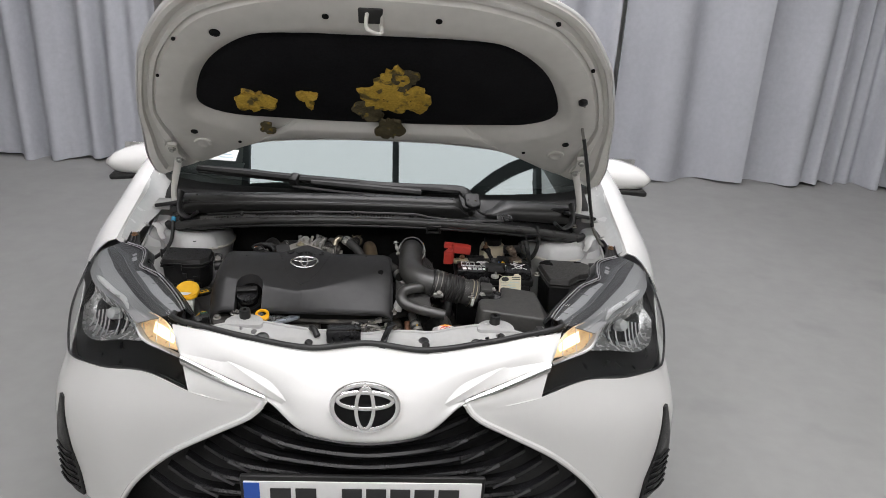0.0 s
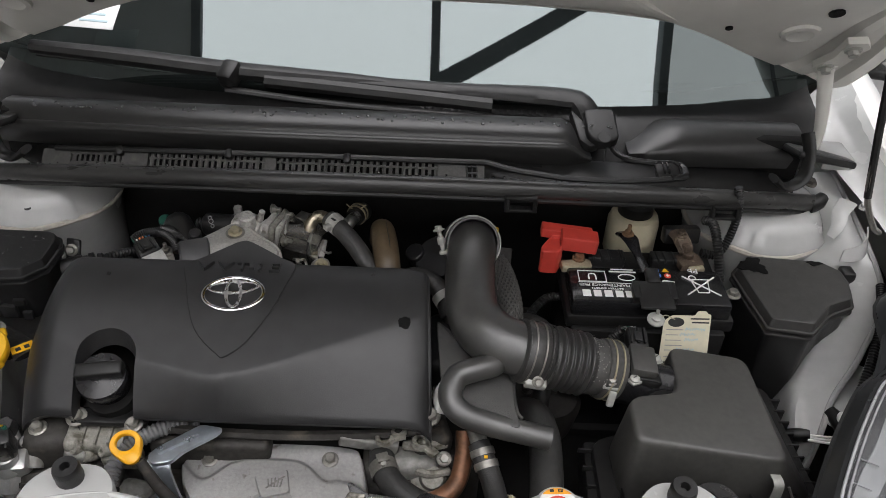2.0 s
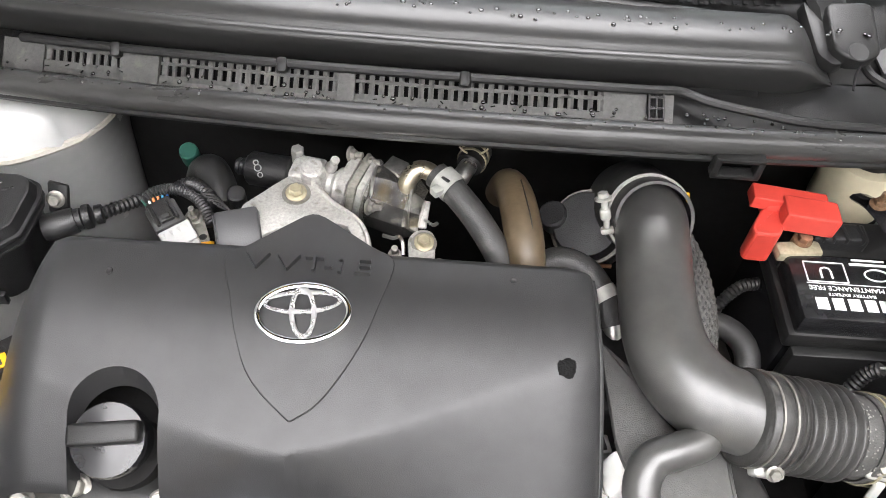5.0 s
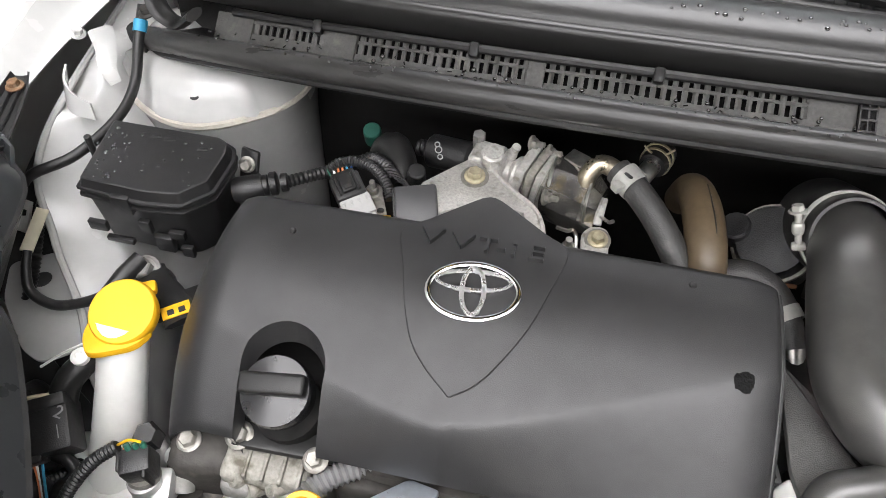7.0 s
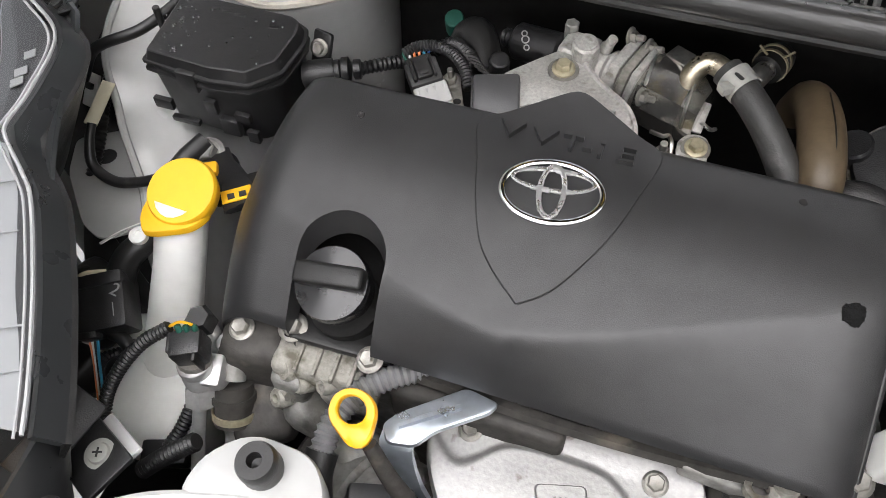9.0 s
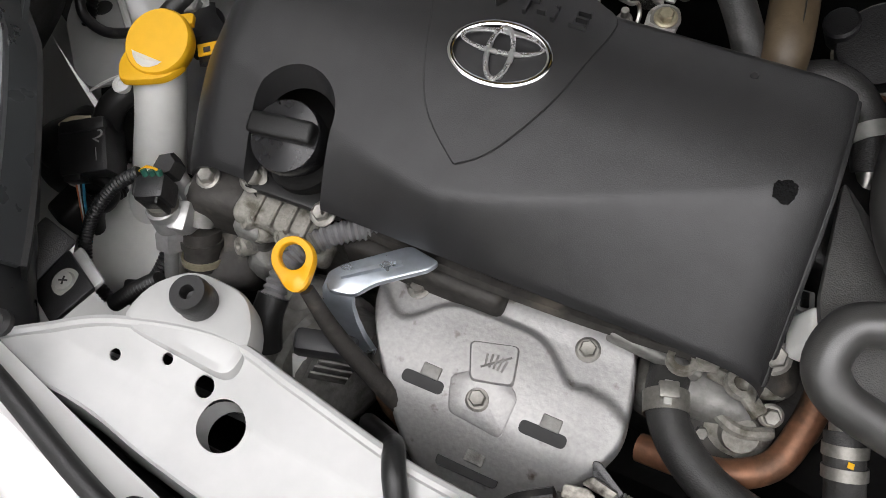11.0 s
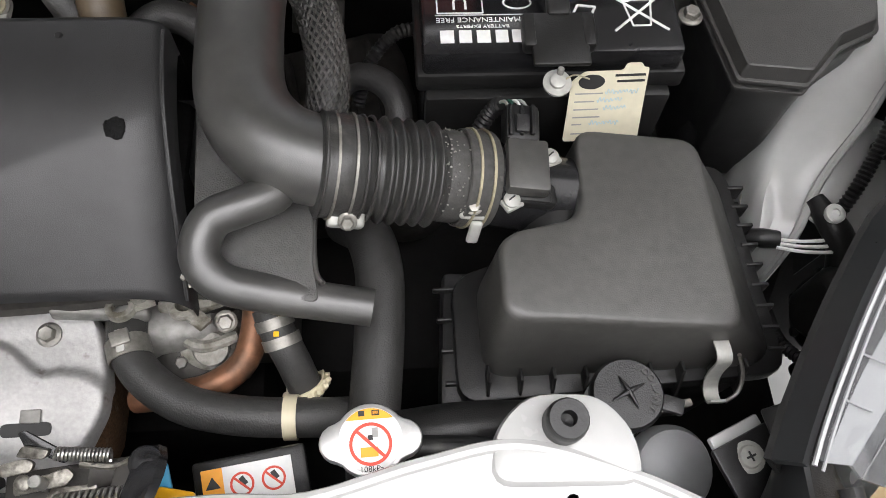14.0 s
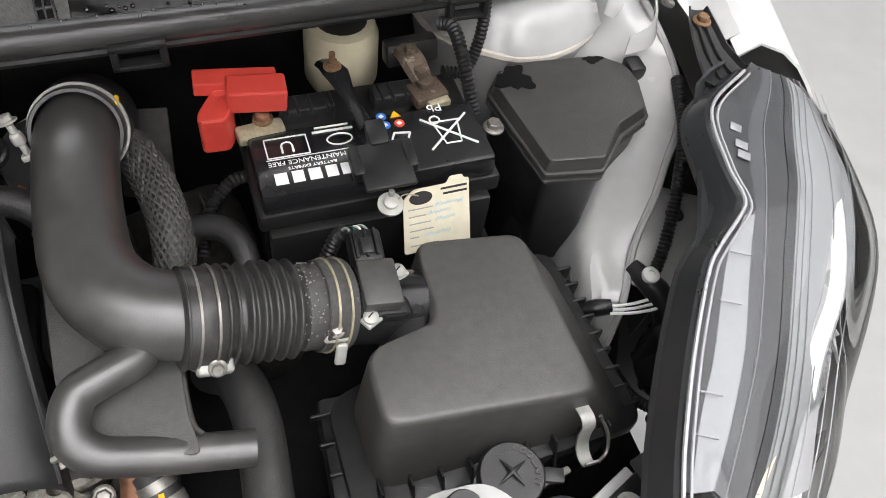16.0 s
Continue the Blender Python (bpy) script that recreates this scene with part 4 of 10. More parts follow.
for s in (-1, 1):
    seat = rbox((CX + s * 0.36, 2.25, 0.85), (0.46, 0.14, 0.62), 0.05, (-14, 0, 0), 3)
    add(seat, rbox((CX + s * 0.36, 2.33, 1.24), (0.26, 0.09, 0.16), 0.035, (-10, 0, 0), 3))
    add(seat, rbox((CX + s * 0.36, 1.98, 0.56), (0.48, 0.52, 0.14), 0.05, (6, 0, 0), 3))
    part("front_seat", seat, MAT["interior_dark"], car, "dark fabric front seat")
part("rear_seat", rbox((CX, 3.15, 0.8), (1.25, 0.16, 0.6), 0.05, (-16, 0, 0), 3), MAT["interior_dark"], car)
# service sticker inside the screen
part("screen_sticker", rbox((-0.480, 0.985, 0.972), (0.085, 0.045, 0.001), 0.0003, (33, 0, -7)), MAT["print_white"], car, "white paper sticker behind the screen")
for k in range(3):
    part("sticker_bar", rbox((-0.472, 0.976 + 0.010 * k, 0.9675 + 0.0065 * k), (0.045 - 0.01 * k, 0.004, 0.0012), 0.0003, (33, 0, -7)), MAT["ink_blue"], car)


def mirror(s):
    rows = []
    for k in range(9):
        t = k / 8
        x = 0.775 + 0.215 * t
        h = (0.064 - 0.020 * t) * math.sqrt(max(0.03, 1 - (abs(t - 0.36) / 0.66) ** 2.6))
        d = 0.070 * math.sqrt(max(0.03, 1 - (abs(t - 0.4) / 0.64) ** 2.4))
        zc = 0.836 - 0.022 * t
        rows.append([Vector((CX + s * x, 1.38 + 0.02 * t - d * math.cos(a), zc + h * math.sin(a))) for a in [2 * math.pi * j / 20 for j in range(20)]])
    m = part("wing_mirror", skin(bmn(), rows, close_u=True, caps=True), MAT["paint_white"], car, "glossy white door mirror with black lower shell", smooth=70)
    low = rbox(side(s, (0.878, 1.378, 0.783))[0], (0.185, 0.105, 0.022), 0.010, (0, s * 5, 0), 3)
    part("mirror_base", low, MAT["plastic_black"], m, "black lower shell")
    part("mirror_glass", rbox(side(s, (0.870, 1.453, 0.832))[0], (0.15, 0.006, 0.085), 0.003), MAT["chrome"], m, "mirror glass")
    part("mirror_arm", tube(side(s, (0.80, 1.42, 0.800), (0.82, 1.40, 0.795), (0.85, 1.39, 0.790)), 0.022, 10, 8), MAT["plastic_black"], m)
    return m


mirror(-1)
mirror(1)


def wheel(s, y):
    c, ax = side(s, (0.65, y, FLOOR_Z + 0.295))[0], (s, 0, 0)
    w = part("wheel", lathe([(0.20, 0.0), (0.27, 0.0), (0.292, 0.02), (0.295, 0.09), (0.292, 0.165), (0.27, 0.185), (0.20, 0.18)], c, ax, 48), MAT["tyre"], car, "black rubber tyre on a silver rim")
    part("rim", lathe([(0.20, 0.02), (0.205, 0.17), (0.19, 0.182), (0.17, 0.15), (0.06, 0.16), (0.03, 0.17), (0.001, 0.17)], c, ax, 40), MAT["alloy"], w, "silver rim")


for s in (-1, 1):
    wheel(s, 0.83)
    wheel(s, 3.34)

# ---- open bonnet ----
HU, HN = Vector((0, -0.700, 0.715)).normalized(), Vector((0, -0.715, -0.700)).normalized()


def hood_pt(x, s, h=0.0):
    """A place on the open bonnet: across, up the slope from the hinge line, and out of its underside."""
    return Vector((CX + x, 0.842, 1.06)) + HU * s + HN * h


def catmull_closed(pts):
    m = len(pts)
    out = []
    for i in range(m):
        p0, p1, p2, p3 = [Vector(pts[(i + k) % m]) for k in (-1, 0, 1, 2)]
        for k in range(8):
            t = k / 8
            out.append(0.5 * ((2 * p1) + (p2 - p0) * t + (2 * p0 - 5 * p1 + 4 * p2 - p3) * t * t + (3 * p1 - p0 - 3 * p2 + p3) * t ** 3))
    return out


LOW = [(0, 0.042), (0.18, 0.036), (0.345, 0.008), (0.45, -0.048), (0.55, -0.112), (0.63, -0.170), (0.678, -0.206)]
RISE = [(0.690, -0.196), (0.690, -0.10), (0.668, 0.03), (0.645, 0.16), (0.612, 0.29), (0.560, 0.44), (0.455, 0.60), (0.31, 0.685), (0.15, 0.715), (0, 0.722)]
PAD = [(0, 0.130), (0.15, 0.131), (0.30, 0.138), (0.41, 0.148), (0.470, 0.180), (0.474, 0.235), (0.435, 0.345), (0.375, 0.425), (0.29, 0.482), (0.18, 0.493), (0.08, 0.494), (0, 0.494)]
c0 = (0.0, 0.30)


def half_ring(pts):
    """Closes a half outline over the middle."""
    return [(p.x, p.y) for p in pts] + [(-p.x, p.y) for p in pts[::-1][1:-1]]


ro = half_ring(catmull([(x, s, 0) for x, s in LOW], 34) + catmull([(x, s, 0) for x, s in RISE], 50))
fine_pad = half_ring(catmull([(x, s, 0) for x, s in PAD], 400))


def ang(p):
    return math.atan2(p[1] - c0[1], p[0] - c0[0])


rp = [min(fine_pad, key=lambda q: abs((ang(q) - ang(p) + math.pi) % (2 * math.pi) - math.pi)) for p in ro]
prof = [(0.0, 0.004), (0.020, 0.013), (0.078, 0.015), (0.098, 0.004), (0.165, 0.003), (0.195, 0.017), (0.255, 0.019), (0.278, 0.011), (0.33, 0.023), (0.45, 0.026), (0.72, 0.026), (0.79, 0.023), (0.93, 0.006), (1.0, -0.003)]
rows = [[hood_pt(a[0] + (b[0] - a[0]) * t, a[1] + (b[1] - a[1]) * t, h) for a, b in zip(ro, rp)] for t, h in prof]
bonnet = part("bonnet", skin(bmn(), rows, close_u=True), MAT["paint_hood"], car, "propped bonnet, stamped off-white inside, torn black pad", smooth=30)
outer = [[hood_pt(a[0] * k, 0.28 + (a[1] - 0.28) * k, h) for a in ro] for k, h in ((1.0, 0.008), (1.008, 0.002), (1.0, -0.004), (0.9, -0.020), (0.7, -0.034), (0.4, -0.046), (0.02, -0.052))]
part("outer_skin", skin(bmn(), outer, close_u=True), MAT["paint_white"], bonnet, "glossy white outer skin", smooth=60)
pad = [[hood_pt(b[0] * k, 0.30 + (b[1] - 0.30) * k, h) for b in rp] for k, h in ((1.02, -0.006), (0.995, 0.004), (0.97, 0.009), (0.8, 0.013), (0.5, 0.014), (0.02, 0.014))]
part("insulation_pad", skin(bmn(), pad, close_u=True), MAT["pad_black"], bonnet, "black felt insulation pad with torn patches", smooth=60)


def ragged(cx, cs, rx, rs, seed, h0=0.016, n=42, rough=0.35):
    """A torn patch of foam with an uneven edge and lumpy face."""
    rng = random.Random(seed)
    ph = [(k, rng.uniform(0, 6.28), rng.uniform(0.3, 1.0) * rough / k ** 0.6) for k in (2, 3, 5, 7, 11, 13)]
    rows = []
    for j, k in enumerate((1.0, 0.96, 0.8, 0.6, 0.4, 0.2, 0.03)):
        row = []
        for i in range(n):
            a = 2 * math.pi * i / n
            rr = 1 + sum(am * math.sin(q * a + p) for q, p, am in ph)
            x, s = cx + rx * rr * k * math.cos(a), cs + rs * rr * k * math.sin(a)
            hh = h0 - 0.003 if j == 0 else h0 + 0.004 + 0.008 * noise.noise(Vector((x * 45, s * 45, seed)))
            row.append(hood_pt(x, s, hh))
        rows.append(row)
    return skin(bmn(), rows, close_u=True)


for cx, cs, rx, rs, sd, mt in ((-0.325, 0.230, 0.047, 0.052, 3, "pad_foam"), (-0.188, 0.264, 0.022, 0.024, 8, "pad_foam"), (-0.182, 0.224, 0.010, 0.022, 9, "pad_foam"),
                               (0.012, 0.268, 0.058, 0.060, 12, "pad_foam"), (0.082, 0.262, 0.050, 0.062, 13, "pad_foam"), (0.035, 0.335, 0.042, 0.062, 15, "pad_foam"),
                               (-0.028, 0.205, 0.040, 0.040, 17, "pad_foam_dark"), (0.028, 0.140, 0.034, 0.055, 18, "pad_foam_dark"), (0.065, 0.352, 0.034, 0.040, 22, "pad_foam_dark"),
                               (-0.305, 0.118, 0.022, 0.026, 19, "pad_foam_dark")):
    part("torn_patch", ragged(cx, cs, rx, rs, sd, h0=0.018 if cs > 0.16 else 0.03), MAT[mt], bonnet, "yellow foam bared by a tear")
# holes, plugs and stamped dimples of the inner panel
for x, s, r in ((-0.512, 0.082, 0.010), (0.527, 0.083, 0.010), (-0.115, 0.592, 0.008), (0.137, 0.592, 0.008), (-0.371, 0.518, 0.013), (0.405, 0.60, 0.006), (-0.395, 0.035, 0.005), (0.415, 0.030, 0.005), (-0.471, 0.489, 0.005), (-0.545, 0.341, 0.004), (0.523, 0.433, 0.005)):
    part("panel_hole", lathe([(r, 0), (r * 0.96, 0.0045), (0.0005, 0.0045)], hood_pt(x, s, 0.024), HN, 18), MAT["stain_shade_black"], bonnet)
for x, s in ((-0.50, 0.0), (0.51, 0.0)):
    part("panel_dimple", lathe([(0.026, 0), (0.023, 0.006), (0.017, 0.007), (0.014, 0.005), (0.0005, 0.005)], hood_pt(x, s + 0.022, 0.024), HN, 24), MAT["paint_hood"], bonnet)
# striker at the front edge
part("striker_plate", rbox(hood_pt(-0.015, 0.60, 0.024), (0.055, 0.05, 0.012), 0.004, (-45, 0, 0)), MAT["print_black"], bonnet)
part("striker", tube([hood_pt(-0.022, 0.615, 0.02), hood_pt(-0.022, 0.60, 0.06), hood_pt(0.008, 0.585, 0.062), hood_pt(0.008, 0.57, 0.02)], 0.0045, 8, 18), MAT["paint_hood"], bonnet, "painted striker loop")
part("safety_hook", tube([hood_pt(0.008, 0.63, 0.02), hood_pt(0.010, 0.59, 0.03), hood_pt(0.008, 0.565, 0.04)], 0.004, 8, 10), MAT["paint_hood"], bonnet)
# gooseneck hinges
for s in (-1, 1):
    outline = [(0.576, 0.016), (0.600, 0.020), (0.612, 0.004), (0.602, -0.030), (0.596, -0.075), (0.578, -0.082), (0.568, -0.066), (0.580, -0.030)]
    rows_h = [[hood_pt(s * w, q, hh) for w, q in outline] for hh in (0.026, 0.036)]
    plate = skin(bmn(), rows_h, close_u=True)
    plate.faces.new([v for v in plate.verts][-len(outline):])
    part("hinge", plate, MAT["paint_hood"], bonnet, "off-white hinge plate", smooth=30)
    arm = [hood_pt(s * 0.588, -0.055, 0.034), Vector((CX + s * 0.590, 0.866, 0.985)), Vector((CX + s * 0.600, 0.866, 0.945)), Vector((CX + s * 0.609, 0.864, 0.90)), Vector((CX + s * 0.611, 0.862, 0.868)), Vector((CX + s * 0.602, 0.858, 0.852))]
    part("hinge_neck", tube(arm, [0.012, 0.011, 0.010, 0.009, 0.008, 0.007], 10, 30, ell=0.5), MAT["paint_hood"], bonnet, "curved hinge neck")
    for w, q in ((0.592, -0.002), (0.585, -0.062)):
        bolt(bonnet, hood_pt(s * w, q, 0.036), 0.0075, HN, MAT["clip_zinc"])
    part("hinge_seat", rbox(side(s, (0.640, 0.862, 0.850))[0], (0.05, 0.06, 0.02), 0.006), MAT["paint_bay"], car)

# ---- engine bay: sheet metal ----
def apron(s):
    """Painted inner wing with the strut tower."""
    ks = [[(0.534, 0.468, 0.57), (0.541, 0.480, 0.656), (0.570, 0.528, 0.680), (0.620, 0.584, 0.712), (0.662, 0.665, 0.760), (0.672, 0.90, 0.80)],
          [(0.518, 0.470, 0.56), (0.522, 0.486, 0.652), (0.545, 0.540, 0.668), (0.588, 0.605, 0.695), (0.628, 0.690, 0.752), (0.632, 0.90, 0.79)],
          [(0.505, 0.468, 0.55), (0.508, 0.485, 0.642), (0.530, 0.555, 0.640), (0.565, 0.640, 0.665), (0.582, 0.74, 0.715), (0.60, 0.90, 0.72)],
          [(0.50, 0.47, 0.40), (0.502, 0.48, 0.45), (0.515, 0.56, 0.46), (0.52, 0.65, 0.52), (0.52, 0.76, 0.55), (0.55, 0.90, 0.55)]]
    wing = loft([side(s, *k) for k in ks], 40, 30)
    for v in wing.verts:
        fold = 0.009 * noise.noise(Vector((v.co.x * 9, v.co.y * 15, v.co.z * 11))) + 0.0035 * noise.noise(v.co * 34)
        v.co += Vector((-s * fold, 0, fold))
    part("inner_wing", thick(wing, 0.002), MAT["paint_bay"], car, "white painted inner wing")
    edge = side(s, *[(x + 0.002, y, z + 0.001) for x, y, z in ks[0]])
    part("wing_edge", tube(edge, 0.004, 8, 40), MAT["paint_bay"], car)
    # black sheet added where only shade fills the gap under the flange
    gap = [[(0.700, 0.55, 0.66), (0.71, 0.70, 0.72), (0.70, 0.90, 0.76)], [(0.60, 0.50, 0.54), (0.61, 0.66, 0.62), (0.62, 0.90, 0.70)]]
    part("gap_filler", thick(loft([side(s, *k) for k in gap], 14, 6), 0.003), MAT["plastic_black"], car, "black filler sheet for the shaded gap beside the wing")
    c = side(s, (0.540, 0.835, 0))[0]
    prof = [(0.088, 0.40), (0.092, 0.62), (0.097, 0.690), (0.103, 0.738), (0.1060, 0.746), (0.1055, 0.756), (0.100, 0.764), (0.094, 0.778), (0.086, 0.790), (0.072, 0.796), (0.058, 0.792), (0.045, 0.797), (0.0005, 0.797)]
    tower = lathe(prof, c, (0, 0, 1), 56)
    for v in tower.verts:
        if 0.5 < v.co.z < 0.79:
            k = 0.005 * noise.noise(v.co * 14) + (0.007 * max(0.0, math.cos(7 * math.atan2(v.co.y - c[1], v.co.x - c[0]))) ** 6 if 0.755 < v.co.z < 0.785 else 0)
            v.co.x += k * (1 if v.co.x > c[0] else -1)
            v.co.z += k
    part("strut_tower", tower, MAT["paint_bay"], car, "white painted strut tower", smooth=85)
    part("panel_hole", lathe([(0.006, 0), (0.005, 0.001), (0.0005, 0.0005)], side(s, (0.529, 0.747, 0.781))[0], (0, -0.6, 1), 14), MAT["print_black"], car)
    part("sealant_bead", hoop([Vector(c) + Vector((0.1065 * math.cos(t), 0.1065 * math.sin(t), 0.754 + 0.002 * math.sin(5 * t))) for t in [2 * math.pi * k / 48 for k in range(48)]], 0.0042, 6), MAT["sealant"], car, "hand-laid sealant bead")
    # folded tabs on the inner wing
    part("wing_tab", tube(side(s, (0.650, 0.79, 0.815), (0.630, 0.765, 0.812), (0.623, 0.748, 0.800), (0.615, 0.742, 0.785)), [0.013, 0.012, 0.010, 0.006], 8, 14, ell=0.2), MAT["paint_bay"], car)
    part("wing_loop", thick(loft([side(s, (0.650, 0.722, 0.818), (0.645, 0.706, 0.812), (0.630, 0.694, 0.806), (0.610, 0.690, 0.800)), side(s, (0.655, 0.716, 0.790), (0.650, 0.702, 0.786), (0.634, 0.688, 0.784), (0.606, 0.684, 0.784))], 12, 5), 0.002), MAT["paint_bay"], car)
    # shelf ahead of the tower, with a slot
    flat = [(0.634, 0.604, 0), (0.684, 0.572, 0), (0.664, 0.530, 0), (0.612, 0.480, 0), (0.585, 0.470, 0), (0.552, 0.496, 0), (0.572, 0.535, 0), (0.604, 0.575, 0)]
    part("wing_shelf", prism(rounded([p[:2] for p in side(s, *flat)][::s], 0.010), 0.668, 0.671, edge=0.001), MAT["paint_bay"], car)
    part("panel_hole", lathe([(0.010, 0), (0.009, 0.001), (0.0005, 0.0005)], side(s, (0.639, 0.560, 0.6712))[0], (0, 0, 1), 16), MAT["print_black"], car)


apron(-1)
apron(1)
# bulkhead and tray coloured near-black in place of the bay's shade
part("bulkhead", rbox((CX, 0.875, 0.62), (1.20, 0.02, 0.5), 0.004), MAT["bay_shade_dark"], car, "bulkhead, near-black for the deep bay's shade")
part("under_tray", rbox((CX, 0.50, 0.22), (1.4, 0.78, 0.02), 0.004), MAT["bay_shade_dark"], car)
part("radiator_core", rbox((CX, 0.215, 0.48), (0.86, 0.03, 0.46), 0.004), MAT["engine_dark"], car, "dark radiator core")
part("fan_shroud", thick(loft([[(-0.40, 0.255, 0.70), (0, 0.262, 0.70), (0.41, 0.255, 0.70)], [(-0.42, 0.275, 0.56), (0, 0.30, 0.54), (0.42, 0.275, 0.56)], [(-0.42, 0.27, 0.28), (0, 0.29, 0.28), (0.42, 0.27, 0.28)]], 16, 10), 0.004), MAT["plastic_black"], car, "black fan shroud")

# white front panel over the radiator, with holes
def plate_mesh(outline, holes, z_of, d=0.0015, cell=0.006):
    """A sheet over the plan, cut to an outline, with round holes, its height from z_of."""
    xs = [p[0] for p in outline]
    x0, x1 = min(xs), max(xs)
    n = int((x1 - x0) / cell)
    top = [p for p in outline]
    bm = bmn()
    half = len(outline) // 2
    back = catmull([(x, y, 0) for x, y in outline[:half]], n)
    front = catmull([(x, y, 0) for x, y in outline[half:][::-1]], n)
    m = 34
    rows = [[b.lerp(f, k / m) for b, f in zip(back, front)] for k in range(m + 1)]
    skin(bm, rows)
    for v in bm.verts:
        v.co.z = z_of(v.co.x, v.co.y)
    for hx, hy, hr in holes:
        dead = [f for f in bm.faces if (f.calc_center_median().xy - Vector((hx, hy))).length < hr]
        ring = set(v for f in dead for v in f.verts)
        bmesh.ops.delete(bm, geom=dead, context="FACES")
        for v in [v for v in ring if v.is_valid and v.link_faces]:
            if v.is_boundary:
                dv = v.co.xy - Vector((hx, hy))
                if dv.length > 1e-6:
                    dv = dv.normalized() * hr
                    v.co.x, v.co.y = hx + dv.x, hy + dv.y
                    v.co.z = z_of(v.co.x, v.co.y)
    return thick(bm, d)


def cross_z(x, y):
    t = (y - 0.20) / 0.08
    dip = 0.010 * math.exp(-((abs(x - CX) - 0.20) / 0.12) ** 2)
    edge = max(0.0, t - 0.55) * 0.024
    return 0.752 - dip * (1 - max(0, min(1, t))) + edge + 0.008 * max(0, abs(x - CX) - 0.28) / 0.1


OUTL = [(-0.425, 0.222), (-0.39, 0.246), (-0.345, 0.270), (-0.27, 0.288), (-0.21, 0.280), (-0.13, 0.267), (-0.06, 0.263), (-0.005, 0.257), (0.04, 0.266), (0.10, 0.269), (0.15, 0.268), (0.22, 0.284), (0.28, 0.292), (0.345, 0.272), (0.395, 0.248), (0.435, 0.224),
        (0.43, 0.216), (0.40, 0.222), (0.34, 0.213), (0.28, 0.204), (0.22, 0.198), (0.16, 0.197), (0.10, 0.198), (0.05, 0.198), (0.0, 0.198), (-0.06, 0.197), (-0.10, 0.197), (-0.16, 0.197), (-0.22, 0.197), (-0.28, 0.204), (-0.34, 0.214), (-0.42, 0.214)]
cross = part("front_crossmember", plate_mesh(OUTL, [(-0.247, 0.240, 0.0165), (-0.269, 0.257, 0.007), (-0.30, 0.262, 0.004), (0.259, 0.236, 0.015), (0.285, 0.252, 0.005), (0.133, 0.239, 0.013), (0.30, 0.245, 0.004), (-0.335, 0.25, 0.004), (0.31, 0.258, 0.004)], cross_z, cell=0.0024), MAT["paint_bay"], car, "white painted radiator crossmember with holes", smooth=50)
lipl = [(x, y - 0.001, cross_z(x, y) - 0.001) for x, y in OUTL[:16]]
part("cross_lip", tube(lipl, 0.0042, 8, 90), MAT["paint_bay"], car)
part("cross_face", thick(skin(bmn(), [catmull([(x, y, cross_z(x, y)) for x, y in OUTL[16:]], 60), catmull([(x, y - 0.005, cross_z(x, y) - 0.016) for x, y in OUTL[16:]], 60), catmull([(x, y - 0.006, cross_z(x, y) - 0.040) for x, y in OUTL[16:]], 60)]), 0.002), MAT["paint_bay"], car)
part("cross_back", thick(skin(bmn(), [catmull(lipl, 60), catmull([(x, y + 0.002, z - 0.035) for x, y, z in lipl], 60)]), 0.002), MAT["paint_bay"], car)
for hx, hy, hr in ((-0.247, 0.240, 0.0168), (0.259, 0.236, 0.0152)):
    z = cross_z(hx, hy)
    part("hole_collar", lathe([(hr, -0.001), (hr, -0.006), (hr * 0.96, -0.022)], (hx, hy, z), (0, 0, 1), 28, caps=False), MAT["paint_bay"], car)
# ledge below the seal and its brackets
part("nose_ledge", thick(loft([both((0, 0.160, 0.752), (0.13, 0.156, 0.745), (0.27, 0.178, 0.755), (0.36, 0.20, 0.765), (0.43, 0.23, 0.775)), both((0, 0.185, 0.700), (0.13, 0.182, 0.70), (0.27, 0.19, 0.70), (0.36, 0.21, 0.71), (0.43, 0.24, 0.72))], 40, 4), 0.003), MAT["plastic_black"], car)
for x in (-0.16, 0.16):
    part("nose_bracket", rbox((CX + x, 0.180, 0.747), (0.045, 0.042, 0.026), 0.006), MAT["paint_bay"], car)
    part("panel_hole", lathe([(0.009, 0), (0.008, 0.0015), (0.0005, 0.001)], (CX + x, 0.178, 0.760), (0, 0, 1), 14), MAT["print_black"], car)
